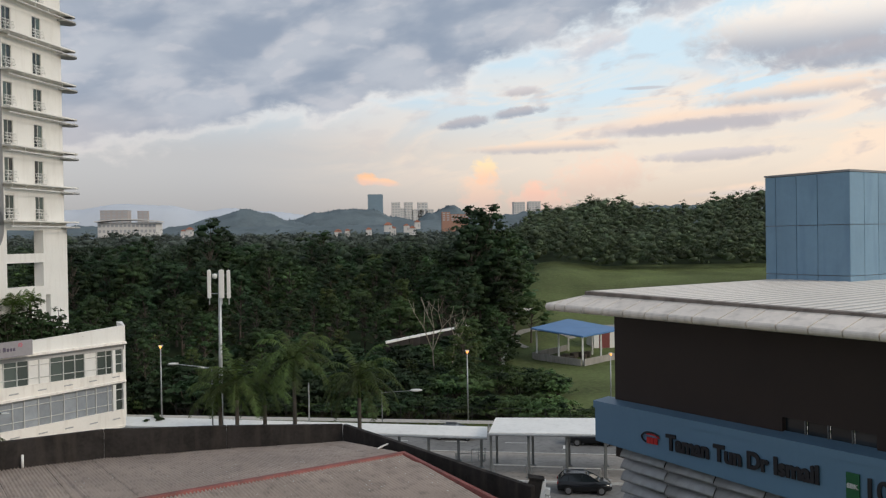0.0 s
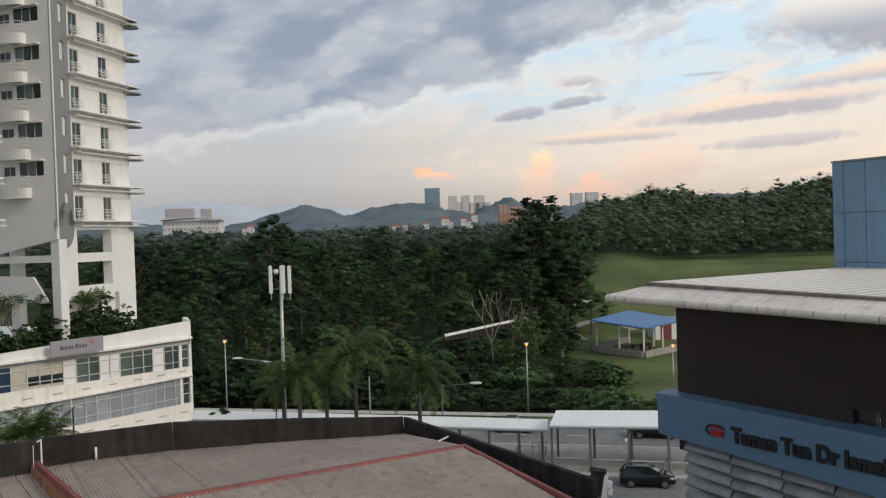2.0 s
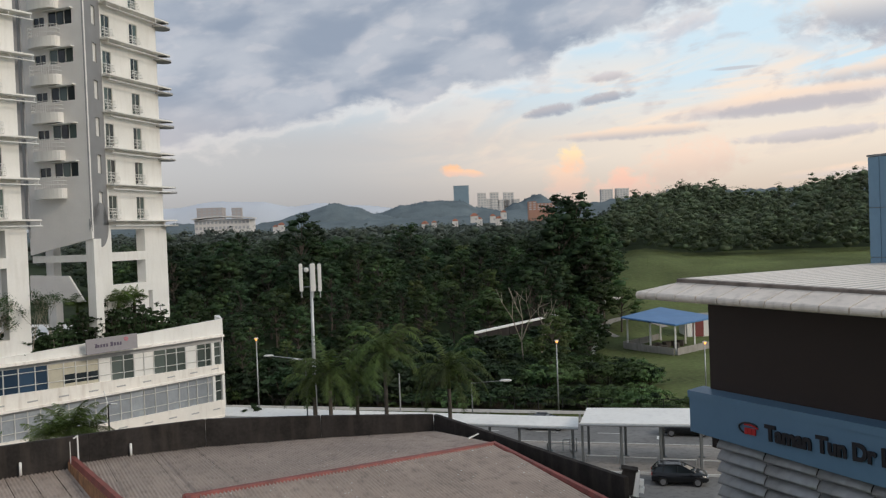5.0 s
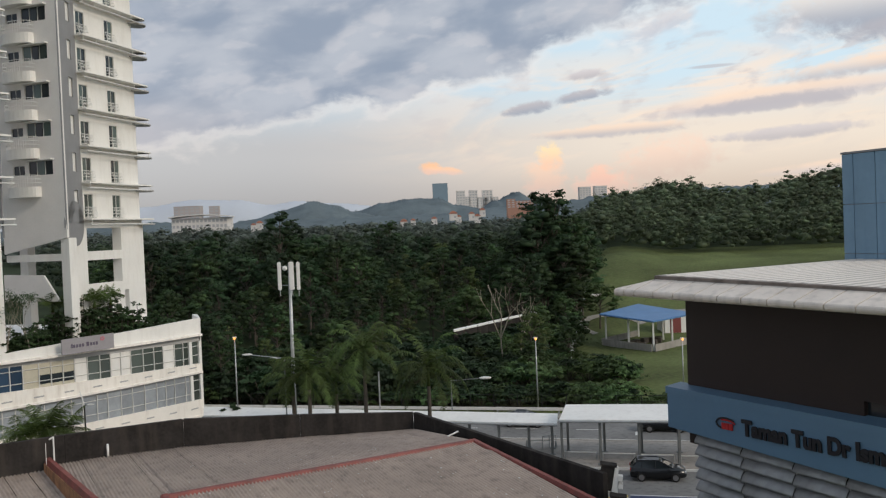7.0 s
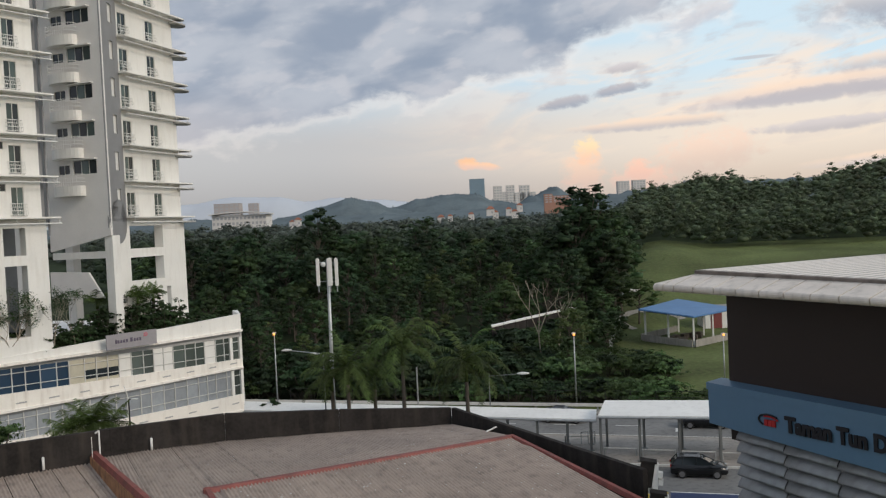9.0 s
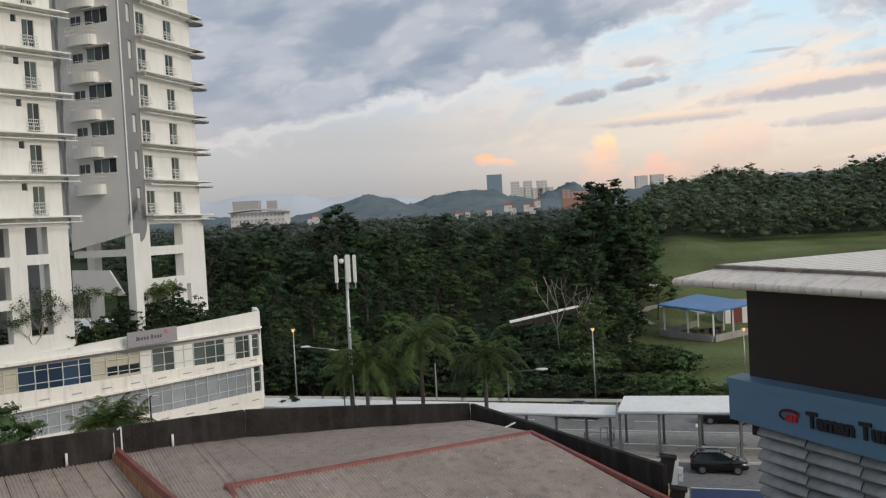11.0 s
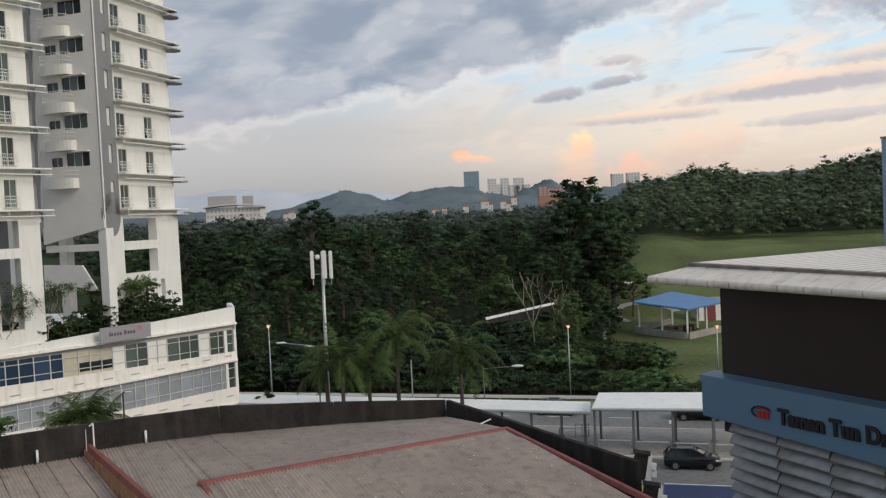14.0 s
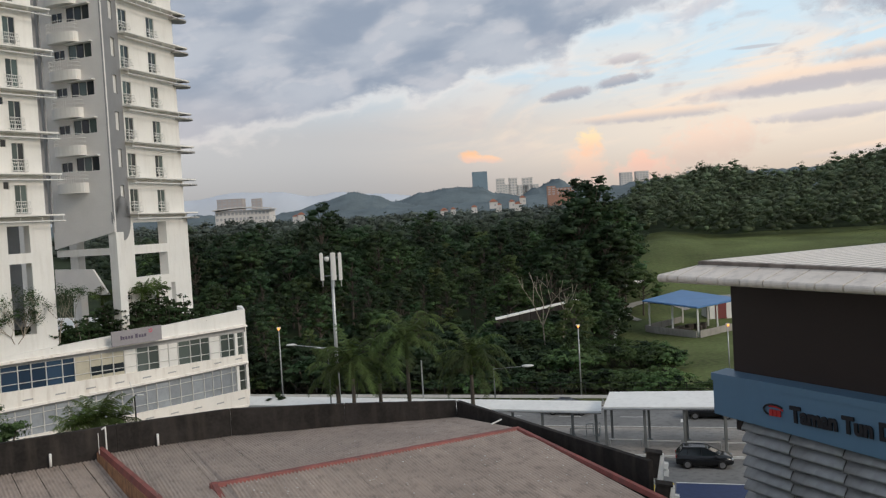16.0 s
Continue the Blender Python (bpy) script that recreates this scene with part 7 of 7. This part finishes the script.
# wire fence along the far side of the road, coloured black as if in shadow
fence = thing("road_fence", "wire fence coloured black for shadow on the road's far side", "fence", tuple(STREET @ Vector((-40, 18.9, 0.1))), math.degrees(math.atan2(-0.297, 0.955)))
for i in range(40):
    bm = B()
    add_bar(bm, (2.4 * i, 0, 0), (2.4 * i, 0, 1.7), 0.04, 5)
    part("post", bm, BLACK, fence)
bm = B()
for z in (0.5, 1.1, 1.68):
    add_bar(bm, (0, 0, z), (93.6, 0, z), 0.018, 4)
part("wire_mesh", bm, BLACK, fence)
rail = thing("crash_barrier", "long pale steel crash barrier beyond the road", "barrier", tuple(STREET @ Vector((-60, 17.3, 0.12))), math.degrees(math.atan2(-0.297, 0.955)))
bm = B()
add_box(bm, (55, 0, 0.62), (120, 0.06, 0.30))
part("beam", bm, RAIL, rail)
for i in range(40):
    bm = B()
    add_box(bm, (3.0 * i - 4, 0.08, 0.33), (0.12, 0.1, 0.7))
    part("post", bm, STEEL, rail)

# ---- far buildings and hills ----
def hill(name, label, pts, y, deep, material, bumps, seed):
    """A wooded hill: a rough crest line (x, z) that falls away before and behind, lumpy with tree tops."""
    n, k = 340, 13
    x0, x1 = pts[0][0], pts[-1][0]
    grain = (x1 - x0) / n * 2.2
    vs, fs = [], []
    for i in range(n + 1):
        x = x0 + (x1 - x0) * i / n
        for (xa, za), (xb, zb) in zip(pts, pts[1:]):
            if xa <= x <= xb:
                f = (x - xa) / (xb - xa)
                z = za + (zb - za) * f * f * (3 - 2 * f)
        for j in range(k):
            g = j / (k - 1) * 2 - 1
            b = 0.8 * bumps * (0.5 * noise.noise((x / (grain * 9), g * 3, seed)) + (1 - min(1.0, abs(g) * 5)) * (noise.noise((x / grain, 0, seed + 5)) + 0.6 * noise.noise((x / grain * 2.1, 0, seed + 9))))
            vs.append((x, y + deep * g, z * (1 - g * g) - 15 * g * g + b * (1 - abs(g) ** 4)))
    for i in range(n):
        for j in range(k - 1):
            fs.append((i * k + j, (i + 1) * k + j, (i + 1) * k + j + 1, i * k + j + 1))
    me = bpy.data.meshes.new(name)
    me.from_pydata(vs, [], fs)
    me.materials.append(material)
    me.polygons.foreach_set("use_smooth", [True] * len(fs))
    tagged(new(name, me), label, "hill", kind="structure")


def far(u, e, y):
    return (u * y, 18.5 + e * y)


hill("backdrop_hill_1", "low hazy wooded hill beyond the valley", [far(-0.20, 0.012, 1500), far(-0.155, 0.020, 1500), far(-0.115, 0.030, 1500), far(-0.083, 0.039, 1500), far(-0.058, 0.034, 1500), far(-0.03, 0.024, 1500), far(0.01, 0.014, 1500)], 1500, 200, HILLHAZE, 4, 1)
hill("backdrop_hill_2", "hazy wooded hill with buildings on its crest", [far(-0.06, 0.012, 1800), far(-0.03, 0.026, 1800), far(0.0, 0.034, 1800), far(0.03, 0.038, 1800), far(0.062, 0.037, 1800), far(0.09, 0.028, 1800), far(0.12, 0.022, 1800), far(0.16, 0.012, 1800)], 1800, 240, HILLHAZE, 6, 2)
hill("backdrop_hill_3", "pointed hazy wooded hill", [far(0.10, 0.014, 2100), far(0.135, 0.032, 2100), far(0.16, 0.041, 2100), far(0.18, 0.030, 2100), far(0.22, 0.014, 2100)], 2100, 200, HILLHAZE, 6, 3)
hill("backdrop_hill_4", "horizon mountains coloured pale blue for haze", [far(-0.62, 0.03, 4200), far(-0.40, 0.040, 4200), far(-0.27, 0.040, 4200), far(-0.22, 0.046, 4200), far(-0.17, 0.044, 4200), far(-0.13, 0.037, 4200), far(-0.10, 0.040, 4200), far(-0.06, 0.036, 4200), far(0.02, 0.028, 4200), far(0.12, 0.02, 4200)], 4200, 250, HILLFAR, 4, 4)
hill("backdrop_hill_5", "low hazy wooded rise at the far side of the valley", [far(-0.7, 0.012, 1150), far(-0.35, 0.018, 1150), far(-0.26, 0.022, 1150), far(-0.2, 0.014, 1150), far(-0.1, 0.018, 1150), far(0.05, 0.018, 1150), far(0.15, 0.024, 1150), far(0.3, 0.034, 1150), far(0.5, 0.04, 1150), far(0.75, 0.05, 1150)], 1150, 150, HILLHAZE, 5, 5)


def block(u0, u1, e0, e1, y, floors, cols, label, wall=CITYWHITE, pane=CITYPANE, deep=0.6):
    """A far building with storeys of windows set into its front."""
    x0, x1, z0, z1 = u0 * y, u1 * y, 18.5 + e0 * y, 18.5 + e1 * y
    w, h = x1 - x0, z1 - z0
    o = thing("far_building", label, "building", ((x0 + x1) / 2, y, z0 - 0.4 * h - 30), group="far buildings")
    bm = B()
    add_box(bm, (0, w * deep / 2, h * 0.7 + 15), (w, w * deep, h * 1.4 + 30))
    part("wall", bm, wall, o)
    bm = B()
    add_box(bm, (0, w * deep / 2, h * 1.4 + 30 + h * 0.015), (w * 1.02, w * deep * 1.02, h * 0.03))
    part("roof", bm, wall, o)
    bm = B()
    add_box(bm, (0, 0, 0), (w / cols * 0.6, 0.4, h / floors * 0.5))
    me = mesh_of(bm, "window", pane)
    for i in range(cols):
        for k in range(floors):
            put(part("window", me, None, o), T(-w / 2 + w * (i + 0.5) / cols, 0, 30 + h * 0.4 + h * (k + 0.5) / floors))
    return o


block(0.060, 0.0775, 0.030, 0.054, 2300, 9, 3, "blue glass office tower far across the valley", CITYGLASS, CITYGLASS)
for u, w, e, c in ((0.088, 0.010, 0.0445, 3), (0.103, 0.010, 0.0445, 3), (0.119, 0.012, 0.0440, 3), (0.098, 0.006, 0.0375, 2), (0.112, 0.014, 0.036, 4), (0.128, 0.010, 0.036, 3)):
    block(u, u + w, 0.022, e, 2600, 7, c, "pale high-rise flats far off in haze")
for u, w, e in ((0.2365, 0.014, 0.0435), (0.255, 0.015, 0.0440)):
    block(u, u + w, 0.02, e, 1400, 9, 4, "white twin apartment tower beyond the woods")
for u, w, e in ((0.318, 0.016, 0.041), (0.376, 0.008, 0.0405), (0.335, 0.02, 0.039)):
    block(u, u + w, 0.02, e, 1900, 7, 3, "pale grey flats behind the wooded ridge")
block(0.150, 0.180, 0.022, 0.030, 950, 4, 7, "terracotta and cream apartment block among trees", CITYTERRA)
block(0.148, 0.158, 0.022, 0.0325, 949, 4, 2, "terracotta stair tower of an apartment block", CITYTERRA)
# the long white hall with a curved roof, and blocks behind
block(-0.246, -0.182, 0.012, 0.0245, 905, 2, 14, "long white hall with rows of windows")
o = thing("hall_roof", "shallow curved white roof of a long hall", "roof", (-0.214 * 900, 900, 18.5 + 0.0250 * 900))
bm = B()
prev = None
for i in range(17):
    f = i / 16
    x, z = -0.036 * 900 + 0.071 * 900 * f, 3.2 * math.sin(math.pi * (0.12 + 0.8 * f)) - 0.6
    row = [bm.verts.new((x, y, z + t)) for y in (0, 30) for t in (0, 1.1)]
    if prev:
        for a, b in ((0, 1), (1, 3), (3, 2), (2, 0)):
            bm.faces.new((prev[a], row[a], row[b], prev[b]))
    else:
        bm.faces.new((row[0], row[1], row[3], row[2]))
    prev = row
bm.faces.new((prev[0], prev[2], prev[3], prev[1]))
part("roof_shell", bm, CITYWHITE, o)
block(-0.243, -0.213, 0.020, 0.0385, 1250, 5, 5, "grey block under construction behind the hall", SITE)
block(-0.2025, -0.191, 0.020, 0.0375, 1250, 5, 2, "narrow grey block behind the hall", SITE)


def house(u, e, y, w, label, wallm=CITYWHITE):
    o = thing("far_house", label, "house", (u * y, y, 18.5 + e * y - 5), group="far houses")
    bm = B()
    add_box(bm, (0, 0, 2.5), (w, w * 0.8, 5))
    part("wall", bm, wallm, o)
    bm = B()
    v = [bm.verts.new(p) for p in ((-w * 0.58, -w * 0.48, 5), (w * 0.58, -w * 0.48, 5), (w * 0.58, w * 0.48, 5), (-w * 0.58, w * 0.48, 5), (-w * 0.15, 0, 5 + w * 0.38), (w * 0.15, 0, 5 + w * 0.38))]
    for f in ((0, 1, 5, 4), (1, 2, 5), (2, 3, 4, 5), (3, 0, 4), (3, 2, 1, 0)):
        bm.faces.new([v[i] for i in f])
    part("roof", bm, TILE, o, "orange tiled roof")
    bm = B()
    add_box(bm, (w * 0.2, -w * 0.4, 2.6), (w * 0.25, 0.2, 1.6))
    part("window", bm, CITYPANE, o)


for u, e, w in ((0.083, 0.021, 11), (0.089, 0.017, 8), (0.060, 0.016, 8), (0.105, 0.020, 8), (0.112, 0.017, 9), (0.024, 0.014, 10), (0.035, 0.015, 7), (0.118, 0.024, 8), (-0.145, 0.019, 9), (-0.152, 0.017, 7)):
    house(u, e - 0.003, 620, w * 0.52, "small pale house with orange tiled roof in trees")
